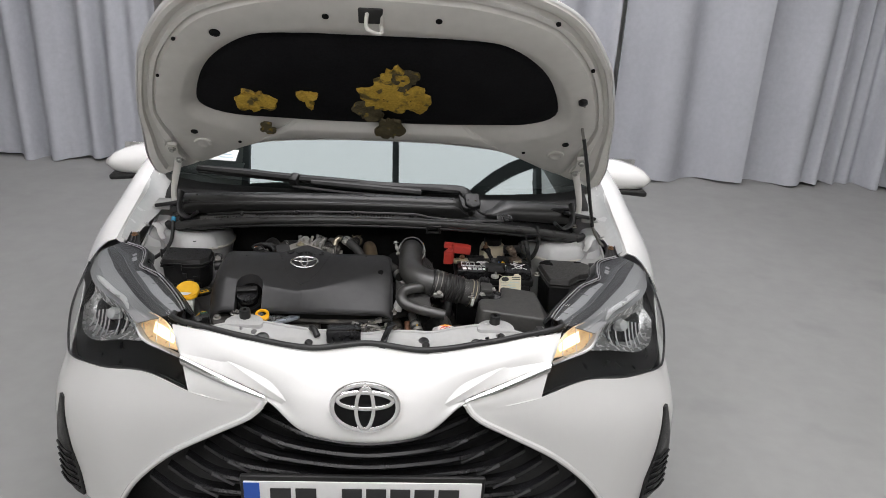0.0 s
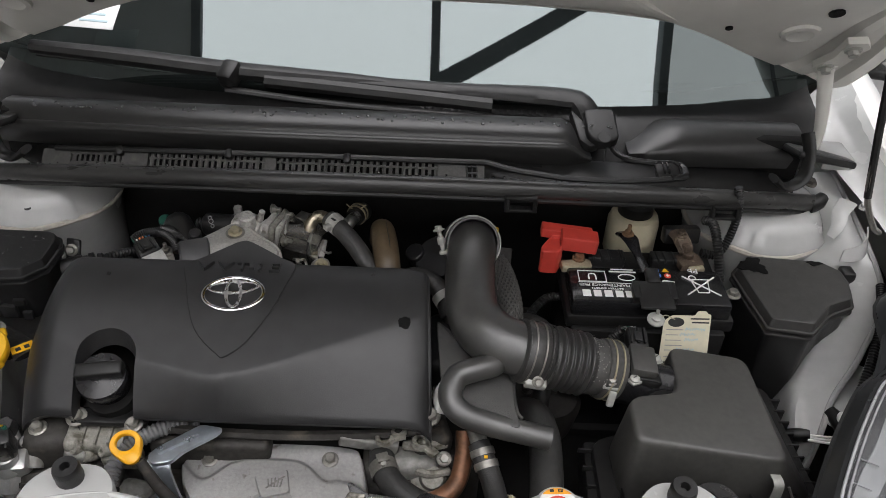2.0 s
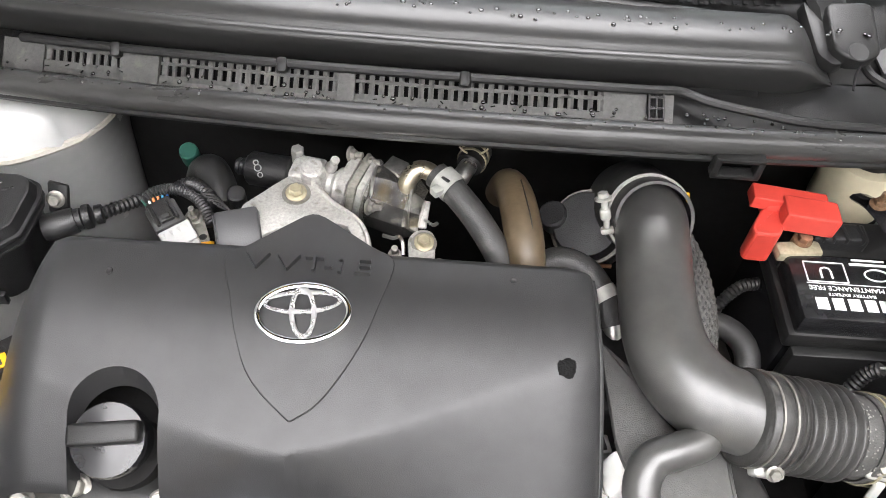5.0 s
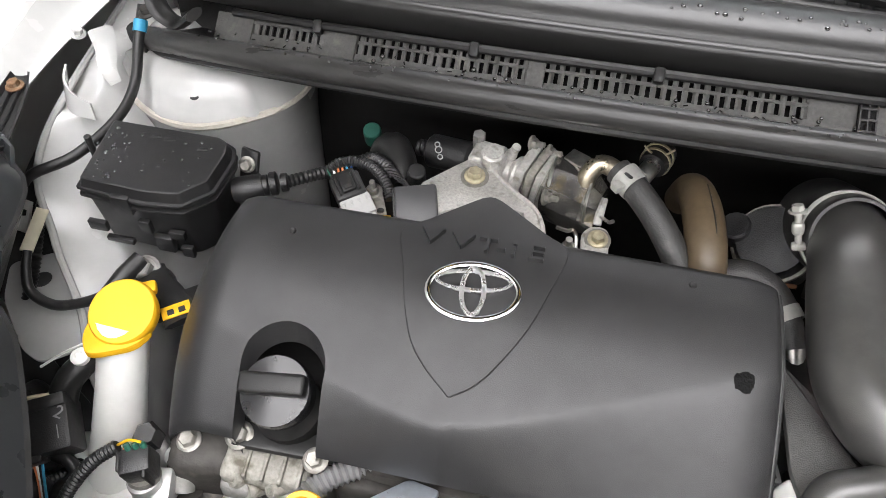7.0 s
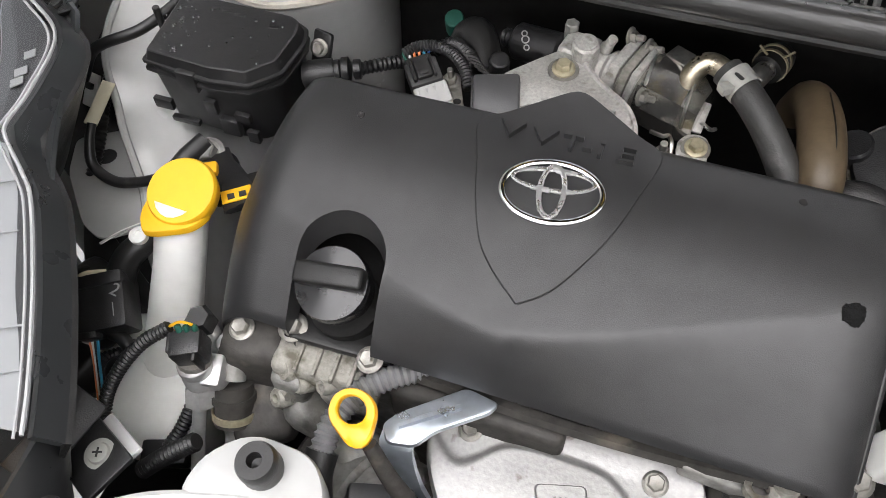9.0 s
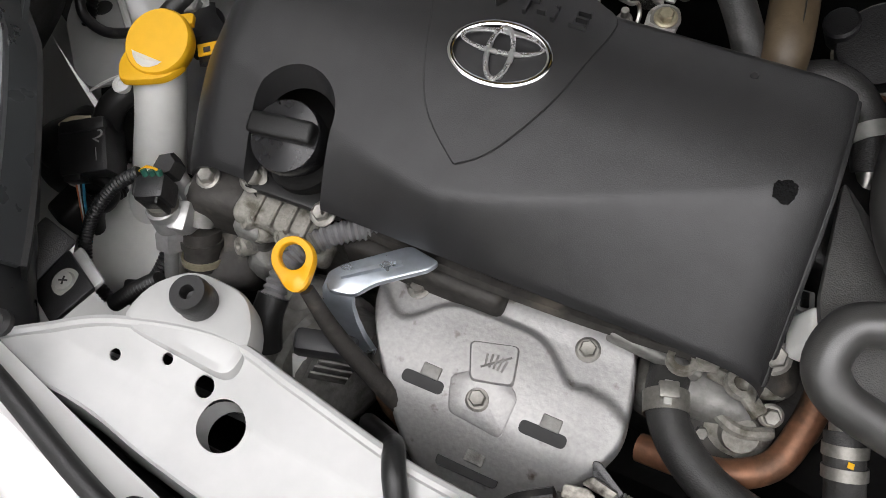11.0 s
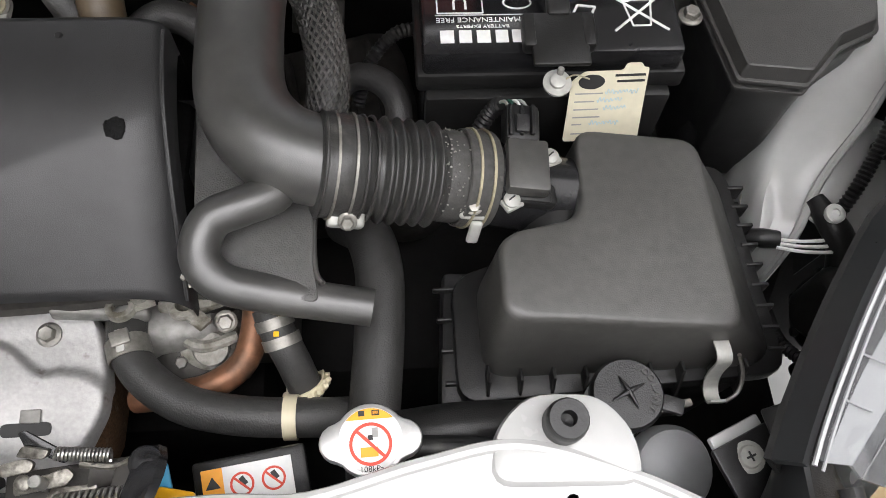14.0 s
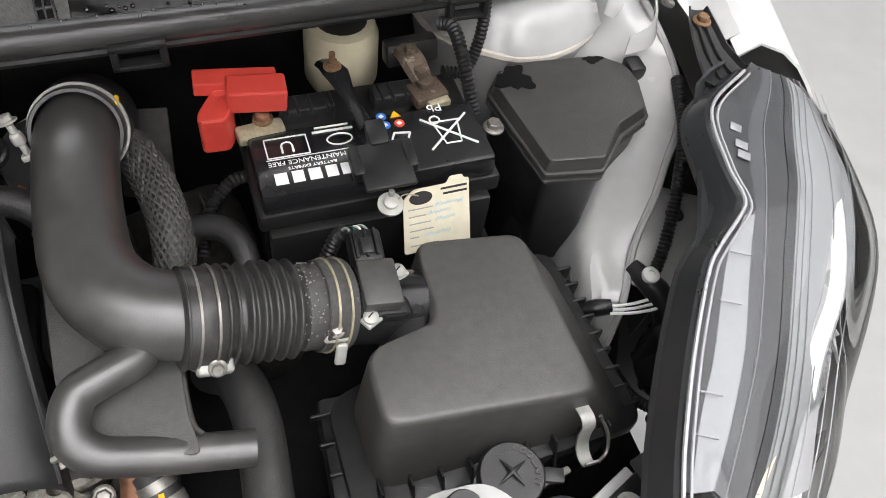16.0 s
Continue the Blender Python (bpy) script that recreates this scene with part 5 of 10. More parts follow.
for s in (-1, 1):
    p = side(s, (0.302, 0.302, 0.0))[0]
    out = rounded([(p[0] - 0.047, 0.268), (p[0] + 0.048, 0.264), (p[0] + 0.046, 0.298), (p[0] + 0.026, 0.322), (p[0] - 0.020, 0.324), (p[0] - 0.044, 0.300)], 0.022)
    part("stop_bracket", prism(out, 0.742, 0.768, edge=0.006), MAT["paint_bay"], car, "white painted bracket")
    st = lathe([(0.0130, 0), (0.0136, 0.004), (0.0130, 0.009), (0.0135, 0.014), (0.0130, 0.019), (0.0118, 0.022), (0.0050, 0.022), (0.0044, 0.012), (0.0005, 0.010)], (p[0], 0.302, 0.768), (0, -0.1, 1), 24)
    part("rubber_stop", st, MAT["rubber"], car, "black rubber bonnet stop")
    q = side(s, (0.434, 0.286, 0.717))[0]
    part("corner_tab", rbox(Vector(q) + Vector((0, 0.012, -0.004)), (0.044, 0.024, 0.005), 0.002, (8, s * 8, s * 24)), MAT["paint_bay"], car)
    part("lamp_tab", rbox(Vector(q) + Vector((s * 0.004, -0.004, 0.001)), (0.050, 0.040, 0.005), 0.002, (8, s * 8, s * 24)), MAT["plastic_box"], car, "black plastic lamp tab")
    part("tab_arm", rbox(Vector(q) + Vector((s * 0.036, 0.0, 0.008)), (0.030, 0.070, 0.006), 0.002, (4, -s * 30, s * 10)), MAT["plastic_box"], car)
    part("screw_washer", lathe([(0.011, 0), (0.011, 0.0015), (0.008, 0.002), (0.007, 0.0045), (0.0005, 0.005)], Vector(q) + Vector((0, 0, 0.004)), (0, -0.1, 1), 22), MAT["clip_zinc"], car, "zinc cross-head screw")
    for a in (20, 110):
        part("screw_slot", rbox(Vector(q) + Vector((0, -0.0005, 0.0092)), (0.007, 0.0014, 0.0006), 0.0002, (5, 0, a)), MAT["print_black"], car)

# black cover on the crossmember and the latch with its springs
cover_box = part("crossmember_cover", rbox((-0.056, 0.234, 0.766), (0.080, 0.046, 0.034), 0.006, (-6, 0, 4)), MAT["plastic_gloss"], None, "glossy black plastic cover bolted on the crossmember", category="cover")
for k in range(3):
    part("cover_rib", rbox((-0.040 + 0.011 * k, 0.235 + 0.0008 * k, 0.7835), (0.004, 0.045, 0.003), 0.0012, (-6, 0, 4)), MAT["plastic_gloss"], cover_box)
for x in (-0.075, -0.04):
    bolt(cover_box, (x, 0.206, 0.751), 0.004, (0, -0.4, 1), MAT["alloy_dull"])
latch = thing("bonnet_latch", (0.02, 0.285, 0.73), "dark greasy steel bonnet latch with coil springs", "latch")
part("latch_plate", rbox((0.004, 0.285, 0.731), (0.086, 0.030, 0.005), 0.0015, (0, 0, 6)), MAT["engine_dark"], latch)
part("latch_plate", rbox((0.000, 0.279, 0.722), (0.034, 0.024, 0.022), 0.003, (0, 0, 10)), MAT["engine_dark"], latch)


def flat_bar(outline, o, xd, yd, d, mat, name, label=""):
    """A flat steel piece with a small edge, lying in its own plane."""
    bm = prism(rounded(outline, 0.0022, 3), -d / 2, d / 2, edge=0.0006)
    bm.transform(plane_at(o, xd, yd))
    return part(name, bm, MAT[mat], latch, label, smooth=30)


flat_bar([(-0.010, -0.004), (0.008, -0.005), (0.011, 0.0), (0.006, 0.004), (-0.009, 0.004)], (-0.028, 0.296, 0.747), (1, 0.20, 0.05), (-0.1, 1, 0.3), 0.004, "greasy_steel", "latch_claw", "greasy steel claw")
flat_bar([(-0.019, -0.005), (0.012, -0.006), (0.018, -0.001), (0.014, 0.005), (0.002, 0.003), (-0.018, 0.004)], (-0.011, 0.288, 0.744), (1, 0.20, 0.02), (-0.15, 1, 0.35), 0.004, "greasy_steel", "latch_claw", "greasy steel claw")
flat_bar([(-0.016, -0.004), (0.014, -0.004), (0.016, 0.003), (-0.012, 0.005)], (0.004, 0.281, 0.738), (1, 0.12, -0.02), (0, 1, 0.2), 0.005, "greasy_steel", "latch_claw", "greasy steel claw")
flat_bar([(-0.012, -0.003), (0.006, -0.004), (0.010, 0.002), (-0.008, 0.004)], (-0.016, 0.303, 0.753), (1, -0.10, 0.1), (0, 1, 0.5), 0.003, "greasy_steel", "latch_claw", "greasy steel claw")
flat_bar([(-0.009, -0.008), (0.010, -0.006), (0.010, 0.007), (-0.006, 0.009)], (0.022, 0.290, 0.742), (1, 0.1, -0.2), (0, 1, 0.8), 0.003, "engine_dark", "latch_claw", "greasy steel claw")
flat_bar([(-0.018, 0.008), (-0.014, 0.010), (0.016, -0.004), (0.012, -0.009), (-0.012, -0.002)], (-0.010, 0.306, 0.752), (1, -0.1, -0.05), (0.1, 1, 0.5), 0.002, "plastic_gloss", "latch_blade")
part("latch_rivet", lathe([(0.005, 0), (0.005, 0.002), (0.003, 0.003), (0.0005, 0.003)], (-0.022, 0.286, 0.748), (0, -0.2, 1), 16), MAT["greasy_steel"], latch)
part("latch_link", tube([(0.010, 0.296, 0.748), (0.030, 0.294, 0.746), (0.044, 0.298, 0.750)], 0.0022, 6, 12), MAT["greasy_steel"], latch)
part("latch_box", rbox((0.040, 0.287, 0.740), (0.020, 0.024, 0.016), 0.003, (0, 0, -8)), MAT["engine_dark"], latch)
part("latch_pin", cyl((-0.012, 0.286, 0.735), (-0.012, 0.285, 0.757), 0.004, 12), MAT["alloy_dull"], latch)
part("latch_cable", tube([(-0.040, 0.290, 0.742), (-0.058, 0.280, 0.735), (-0.066, 0.275, 0.715)], 0.006, 8, 12), MAT["rubber"], latch)


def coil(p0, p1, r, turns, wire):
    p0, p1 = Vector(p0), Vector(p1)
    u, v = frame_axes(p1 - p0)
    n = turns * 10
    pts = [p0.lerp(p1, i / n) + r * (math.cos(i * 0.628) * u + math.sin(i * 0.628) * v) for i in range(n + 1)]
    return tube(pts, wire, 6, n + 1)


part("spring", coil((-0.002, 0.270, 0.744), (0.042, 0.274, 0.744), 0.0085, 12, 0.0015), MAT["steel"], latch, "coil spring")
part("spring", coil((-0.004, 0.302, 0.752), (0.028, 0.301, 0.747), 0.0036, 15, 0.0010), MAT["steel"], latch, "coil spring")
part("latch_post", tube([(0.052, 0.298, 0.752), (0.056, 0.285, 0.764), (0.050, 0.255, 0.772), (0.040, 0.215, 0.766), (0.034, 0.19, 0.75)], [0.012, 0.012, 0.009, 0.009, 0.009], 8, 24, ell=0.5), MAT["plastic_gloss"], latch, "black painted latch lever")
part("latch_cap", lathe([(0.010, 0), (0.010, 0.006), (0.006, 0.009)], (0.054, 0.292, 0.758), (0, 0, 1), 14), MAT["plastic_gloss"], latch)
part("tag", rbox((0.066, 0.2755, 0.735), (0.024, 0.010, 0.006), 0.002, (0, 0, -12)), MAT["yellow_amber"], latch, "orange plastic clip")
part("tag", rbox((0.057, 0.288, 0.731), (0.008, 0.018, 0.004), 0.001, (20, 0, 12)), MAT["wire_blue"], latch, "blue plastic clip")

# ---- cowl ----
cowl = thing("cowl", (CX, 0.80, 0.85), "black plastic cowl with slotted grilles, wet with drops", "cowl panel")


def bow(x, y, z, dy=0.12, dz=0.075):
    """The cowl's lines bend back and down towards the sides."""
    k = (abs(x - CX) / 0.62) ** 2.2
    return Vector((x, y + dy * k, z - dz * k))


def cowl_sheet(prof, x0, x1, n=50, dy=0.12, dz=0.06):
    return skin(bmn(), [[bow(x0 + (x1 - x0) * i / n, y, z, dy, dz) for i in range(n + 1)] for y, z in prof])


part("tray", thick(cowl_sheet([(0.690, 0.866), (0.705, 0.862), (0.722, 0.850), (0.745, 0.845), (0.775, 0.862), (0.79, 0.86)], -0.60, 0.61), 0.003), MAT["plastic_black"], cowl, "black moulded tray")
bar = [bow(x, 0.686, 0.881, 0.122, 0.082) for x in [-0.605 + 1.215 * i / 14 for i in range(15)]]
part("seal_bar", tube(bar, 0.0125, 16, 90), MAT["seal_rubber"], cowl, "long rounded rubber seal")
part("seal_lip", tube([p + Vector((0, -0.004, -0.013)) for p in bar], 0.005, 8, 90), MAT["rubber"], cowl)
# slotted wall behind the bar
XS = [(-0.475, -0.385), (-0.350, -0.180), (-0.165, 0.055)]
# black sheet standing in for the shade behind the slots
part("slot_shade", thick(cowl_sheet([(0.738, 0.850), (0.772, 0.880)], -0.52, 0.20), 0.002), MAT["stain_shade_black"], cowl)
SLOT_Y0, SLOT_Z0, SLOT_Y1, SLOT_Z1 = 0.726, 0.861, 0.750, 0.878


def slot_pt(x, t, h=0.0):
    p = bow(x, SLOT_Y0 + (SLOT_Y1 - SLOT_Y0) * t, SLOT_Z0 + (SLOT_Z1 - SLOT_Z0) * t)
    return p + Vector((0, -0.62, 0.78)) * h


def slot_panel(x0, x1):
    """A grille panel with a double row of upright slots."""
    bm = bmn()
    pitch = 0.0086
    n = int((x1 - x0) / pitch)
    if x0 < -0.4:
        cells = [(0.0, 0.40, True), (0.40, 0.76, False), (0.76, 1.0, True)]
    else:
        cells = [(0.0, 0.30, True), (0.30, 0.64, False), (0.64, 0.74, True), (0.74, 0.96, False), (0.96, 1.0, True)]
    for i in range(n):
        xa = x0 + (x1 - x0) * i / n
        xb = x0 + (x1 - x0) * (i + 0.44) / n
        xc = x0 + (x1 - x0) * (i + 1) / n
        for t0, t1, solid in cells:
            spans = ((xa, xc),) if solid else ((xb, xc),)
            for a, b in spans:
                bm.faces.new([bm.verts.new(slot_pt(*q)) for q in ((a, t0), (b, t0), (b, t1), (a, t1))])
    bmesh.ops.remove_doubles(bm, verts=bm.verts, dist=1e-5)
    return thick(bm, 0.0016)


for a, b in XS:
    part("slotted_grille", slot_panel(a, b), MAT["cowl_grille"], cowl, "grille with upright slots", smooth=20)
for a, b, h in ((-0.525, -0.475, 0.001), (-0.385, -0.350, 0.003), (-0.180, -0.165, 0.003), (0.055, 0.118, 0.0)):
    part("grille_blank", thick(skin(bmn(), [[slot_pt(a + (b - a) * i / 6, t, h) for i in range(7)] for t in (-0.05, 0.5, 1)]), 0.004), MAT["cowl_grille"], cowl)
part("tray_wall", thick(skin(bmn(), [[bow(x, y, z) for x in [0.118 + 0.48 * i / 14 for i in range(15)]] for y, z in ((0.724, 0.860), (0.744, 0.866), (0.772, 0.874), (0.782, 0.872))]), 0.003), MAT["plastic_black"], cowl, "smooth black tray wall")
for k in range(26):
    x = -0.47 + 0.0215 * k + 0.004 * math.sin(k * 2.7)
    part("leaf_dirt", rbox(slot_pt(x, 0.18 + 0.10 * math.sin(k * 1.9), 0.0018), (0.004, 0.0012, 0.0008), 0.0002, (40, 0, 37 * k)), MAT["stain_shade_black"], cowl)
hose_run = [slot_pt(x, 1.0, 0.006) for x in [-0.50 + 0.6 * i / 9 for i in range(10)]] + [Vector(q) for q in ((0.122, 0.752, 0.879), (0.151, 0.743, 0.876), (0.190, 0.734, 0.875), (0.226, 0.7265, 0.875), (0.2765, 0.724, 0.875), (0.325, 0.727, 0.875), (0.372, 0.733, 0.876))]
part("cowl_cable", tube(hose_run, 0.0042, 8, 90), MAT["rubber"], cowl, "thin black washer hose")
part("cowl_cable", tube([(0.297, 0.822, 0.888), (0.2985, 0.806, 0.884), (0.3045, 0.789, 0.881), (0.322, 0.7745, 0.880), (0.352, 0.768, 0.880), (0.382, 0.768, 0.880)], 0.0042, 8, 40), MAT["rubber"], cowl, "washer hose to the jet")
part("cowl_cable", tube([(0.2945, 0.800, 0.888), (0.288, 0.788, 0.882), (0.2855, 0.776, 0.874)], 0.0012, 6, 12), MAT["rubber"], cowl)
part("hose_joint", tube([(0.370, 0.733, 0.877), (0.388, 0.737, 0.878), (0.3915, 0.746, 0.879), (0.390, 0.760, 0.880), (0.380, 0.768, 0.880)], [0.0045, 0.0055, 0.0050, 0.0050, 0.0045], 8, 24), MAT["plastic_gloss"], cowl, "black hose connector")
part("joint_plate", rbox((0.3695, 0.752, 0.876), (0.034, 0.026, 0.004), 0.0012, (20, 0, 8)), MAT["plastic_black"], cowl)
part("joint_rim", hoop([Vector((0.3695 + a, 0.752 + b, 0.8785 + 0.36 * b)) for a, b in rounded([(-0.018, -0.014), (0.017, -0.012), (0.016, 0.014), (-0.016, 0.013)], 0.004, 4)], 0.0012, 6), MAT["plastic_gloss"], cowl)
for dx in (-0.003, 0.003):
    part("joint_pin", rbox((0.3665 + dx, 0.755, 0.880), (0.0022, 0.020, 0.004), 0.0006, (20, 0, 6)), MAT["plastic_gloss"], cowl)
for x in (-0.393, -0.231, -0.068):
    part("cable_clip", rbox(slot_pt(x, 0.93, 0.006), (0.010, 0.014, 0.012), 0.003, (40, 0, 0)), MAT["plastic_black"], cowl)
# latticed clip at the end of the grilles
part("clip_lattice", rbox(slot_pt(0.101, 0.58, 0.003), (0.015, 0.026, 0.004), 0.0008, (36, 0, 2)), MAT["stain_shade_black"], cowl)
for dx in (-0.0065, 0.0, 0.0065):
    part("lattice_bar", rbox(slot_pt(0.101 + dx, 0.58, 0.0055), (0.0018, 0.026, 0.003), 0.0005, (36, 0, 2)), MAT["plastic_box"], cowl)
for t in (0.12, 0.45, 0.78, 1.08):
    part("lattice_bar", rbox(slot_pt(0.101, t, 0.0055), (0.015, 0.0022, 0.003), 0.0005, (36, 0, 2)), MAT["plastic_box"], cowl)
# long ridge over the wiper drive
ridge = [(0.770, 0.866), (0.7655, 0.872), (0.7615, 0.890), (0.7605, 0.899), (0.7618, 0.9025), (0.7650, 0.9045), (0.7690, 0.9050), (0.7705, 0.9045), (0.7720, 0.9068), (0.7755, 0.9105), (0.784, 0.9150), (0.797, 0.9175), (0.812, 0.9165), (0.830, 0.911), (0.848, 0.900)]


def tapered(bm, x0, x1, w, z0):
    """Lets a ridge sink into the tray at its ends."""
    for v in bm.verts:
        k = max(0.0, min(1.0, (v.co.x - x0) / w, (x1 - v.co.x) / w))
        k = k * k * (3 - 2 * k)
        v.co.z = min(v.co.z, z0) + (v.co.z - min(v.co.z, z0)) * k
        v.co.y += (1 - k) * 0.012
    return bm


part("ridge", thick(tapered(cowl_sheet(ridge, -0.60, 0.272, 60, 0.10, 0.05), -0.70, 0.274, 0.045, 0.868), 0.003), MAT["cowl_satin"], cowl, "long rounded black ridge", smooth=60)
part("ridge", thick(tapered(cowl_sheet([(0.778, 0.866), (0.776, 0.884), (0.780, 0.893), (0.795, 0.903), (0.815, 0.909), (0.835, 0.911), (0.855, 0.905)], 0.328, 0.615, 30, 0.10, 0.05), 0.326, 0.75, 0.085, 0.868), 0.003), MAT["cowl_satin"], cowl, "rounded black ridge", smooth=60)
part("rear_strip", thick(cowl_sheet([(0.79, 0.858), (0.835, 0.888), (0.868, 0.895), (0.905, 0.905), (0.925, 0.917)], -0.66, 0.67, 50, 0.12, 0.03), 0.003), MAT["plastic_black"], cowl, "black strip along the windscreen")
for k in range(34):
    x = -0.13 + 0.011 * k
    part("strip_slot", rbox(bow(x, 0.868, 0.8965, 0.12, 0.03), (0.005, 0.010, 0.001), 0.0003, (12, 0, 0)), MAT["print_black"], cowl)
for x, w in ((0.164, 0.042), (0.455, 0.04)):
    p = bow(x, 0.672, 0.868, 0.122, 0.082)
    hk = bmn()
    for dx, dz, sx, sz in ((0, 0.009, w, 0.005), (0, -0.009, w, 0.005), (-w / 2 + 0.003, 0, 0.006, 0.022), (w / 2 - 0.003, 0, 0.006, 0.022)):
        add(hk, rbox((p.x + dx, p.y, p.z + dz), (sx, 0.012, sz), 0.0015))
    part("hook", hk, MAT["plastic_black"], cowl, "square black plastic hook")
# end caps and brackets of the cowl
for s in (-1, 1):
    e = Vector(side(s, (0.575, 0.80, 0.848))[0])
    arm = [e + Vector((-s * 0.05, -0.02, 0.008)), e + Vector((-s * 0.025, -0.014, -0.010)), e + Vector((0, -0.004, 0.0)), e + Vector((s * 0.006, 0.012, 0.03)), e + Vector((s * 0.002, 0.03, 0.055))]
    part("end_bracket", tube(arm, [0.012, 0.010, 0.012, 0.010, 0.011], 10, 24, ell=0.45), MAT["plastic_black"], cowl, "curved black end bracket")
    part("end_cap", tube([e + Vector((s * 0.022, -0.004, -0.046)), e + Vector((s * 0.036, 0.0, -0.043)), e + Vector((s * 0.046, 0.008, -0.038))], [0.013, 0.012, 0.009], 12, 8), MAT["plastic_black"], cowl)
    part("end_plate", rbox(e + Vector((s * 0.035, 0.05, 0.01)), (0.09, 0.08, 0.012), 0.005, (-16, s * 10, 0)), MAT["plastic_black"], cowl)
    bolt(cowl, e + Vector((s * 0.01, -0.01, -0.004)), 0.006, (0, -0.3, 1), MAT["engine_dark"])

# wipers
def wiper_long():
    w = thing("windscreen_wiper", (0.27, 0.84, 0.90), "black windscreen wiper parked along the glass base", "wiper", "wipers")
    arm = [(0.272, 0.846, 0.900), (0.262, 0.862, 0.915), (0.235, 0.875, 0.920), (0.05, 0.880, 0.925), (-0.10, 0.888, 0.930), (-0.23, 0.893, 0.938)]
    part("arm", tube(arm, [0.020, 0.018, 0.013, 0.011, 0.009, 0.008], 10, 40, ell=0.6), MAT["plastic_black"], w)
    part("pivot_cap", prism(rounded([(-0.0235, 0.034), (0.0215, 0.036), (0.0225, -0.018), (0.010, -0.026), (-0.010, -0.026), (-0.0225, -0.014)], 0.010, 5), -0.008, 0.009, plane_at((0.284, 0.818, 0.899), (1, 0.04, 0), (0, 0.93, 0.36)), edge=0.004, seg=3), MAT["plastic_black"], w, "rounded pivot cap", smooth=40)
    part("pivot_side", prism(rounded([(-0.014, 0.040), (0.012, 0.040), (0.022, -0.024), (0.008, -0.030), (-0.006, -0.018)], 0.006, 4), -0.012, 0.002, plane_at((0.258, 0.820, 0.897), (1, 0.04, 0), (0, 0.93, 0.36)), edge=0.003), MAT["plastic_black"], w)
    part("pivot_eye", lathe([(0.010, 0), (0.009, 0.001), (0.0005, 0.0005)], (0.285, 0.7975, 0.9005), (0, -0.36, 0.93), 16), MAT["print_black"], w)
    blade = [(0.06, 0.882, 0.924), (-0.08, 0.889, 0.929), (-0.25, 0.896, 0.934), (-0.40, 0.908, 0.942), (-0.545, 0.919, 0.948)]
    part("blade", tube(blade, [0.007, 0.012, 0.015, 0.015, 0.012], 8, 30, ell=0.8), MAT["plastic_black"], w)
    part("blade_joint", rbox((-0.250, 0.884, 0.932), (0.026, 0.036, 0.030), 0.006, (25, 0, -20)), MAT["plastic_black"], w)
    part("rubber_edge", tube([(x, y + 0.006, z - 0.015) for x, y, z in blade], 0.003, 6, 30), MAT["rubber"], w)


def wiper_short():
    w = thing("windscreen_wiper", (-0.10, 0.86, 0.89), "black second wiper lying under the first", "wiper", "wipers")
    part("arm", tube([(0.25, 0.832, 0.892), (0.154, 0.844, 0.898), (-0.09, 0.855, 0.906), (-0.255, 0.870, 0.915)], [0.007, 0.006, 0.006, 0.007], 8, 24, ell=0.7), MAT["plastic_black"], w)
    part("blade", tube([(0.13, 0.862, 0.910), (-0.02, 0.872, 0.917), (-0.20, 0.884, 0.925)], 0.011, 8, 20), MAT["plastic_black"], w)


wiper_long()
wiper_short()
part("bonnet_stay", tube([hood_pt(0.535, 0.301, 0.030), (0.555, 0.70, 1.19), (0.585, 0.70, 1.06), (0.605, 0.70, 0.96), (0.622, 0.70, 0.88), (0.650, 0.705, 0.83), (0.664, 0.709, 0.818)], 0.0042, 8, 40), MAT["zinc"], None, "slim steel stay rod holding the bonnet open", category="stay rod")
stay = bpy.data.objects["bonnet_stay"]
part("stay_sleeve", tube([(0.568, 0.700, 1.135), (0.585, 0.70, 1.06), (0.605, 0.70, 0.96), (0.622, 0.70, 0.88)], 0.0052, 8, 24), MAT["rubber"], stay, "black foam sleeve")
part("stay_socket", lathe([(0.012, -0.01), (0.012, 0.012), (0.006, 0.016)], hood_pt(0.528, 0.301, 0.022), HN, 14), MAT["plastic_black"], stay)

# ---- engine and its cover ----
engine = thing("engine", (-0.17, 0.52, 0.45), "transverse petrol engine under a black plastic cover", "engine")


def crease_y(x):
    """Where the cover's front starts to roll over."""
    return 0.428 + (0.40 if x > -0.18 else 0.25) * math.hypot(x + 0.18, 0.03)


def cover_z(x, y):
    """Height of the cover's skin over the plan."""
    def top(q):
        d = max(-0.04, 0.545 - q)
        return 0.8195 - (0.40 * d if d > 0.04 else 0.40 * (d + 0.04) ** 2 / 0.16) - 2.0 * max(0.0, q - 0.565) ** 2
    yc = crease_y(x)
    z = top(y)
    if y < yc:
        zc = top(yc)
        drop = zc - 0.735
        t = (yc - y) / (yc - 0.4165)
        a = 0.40 * (yc - 0.4165) / drop
        z = zc - drop * (a * t + (1 - a) * t ** 1.35)
    if x < -0.375:
        z -= 20.0 * (-0.375 - x) ** 2
    if x > 0.016:
        z -= 0.022 * (1 - math.sqrt(max(0.0, 1 - min(1.0, (x - 0.016) / 0.0395) ** 2)))
    return z


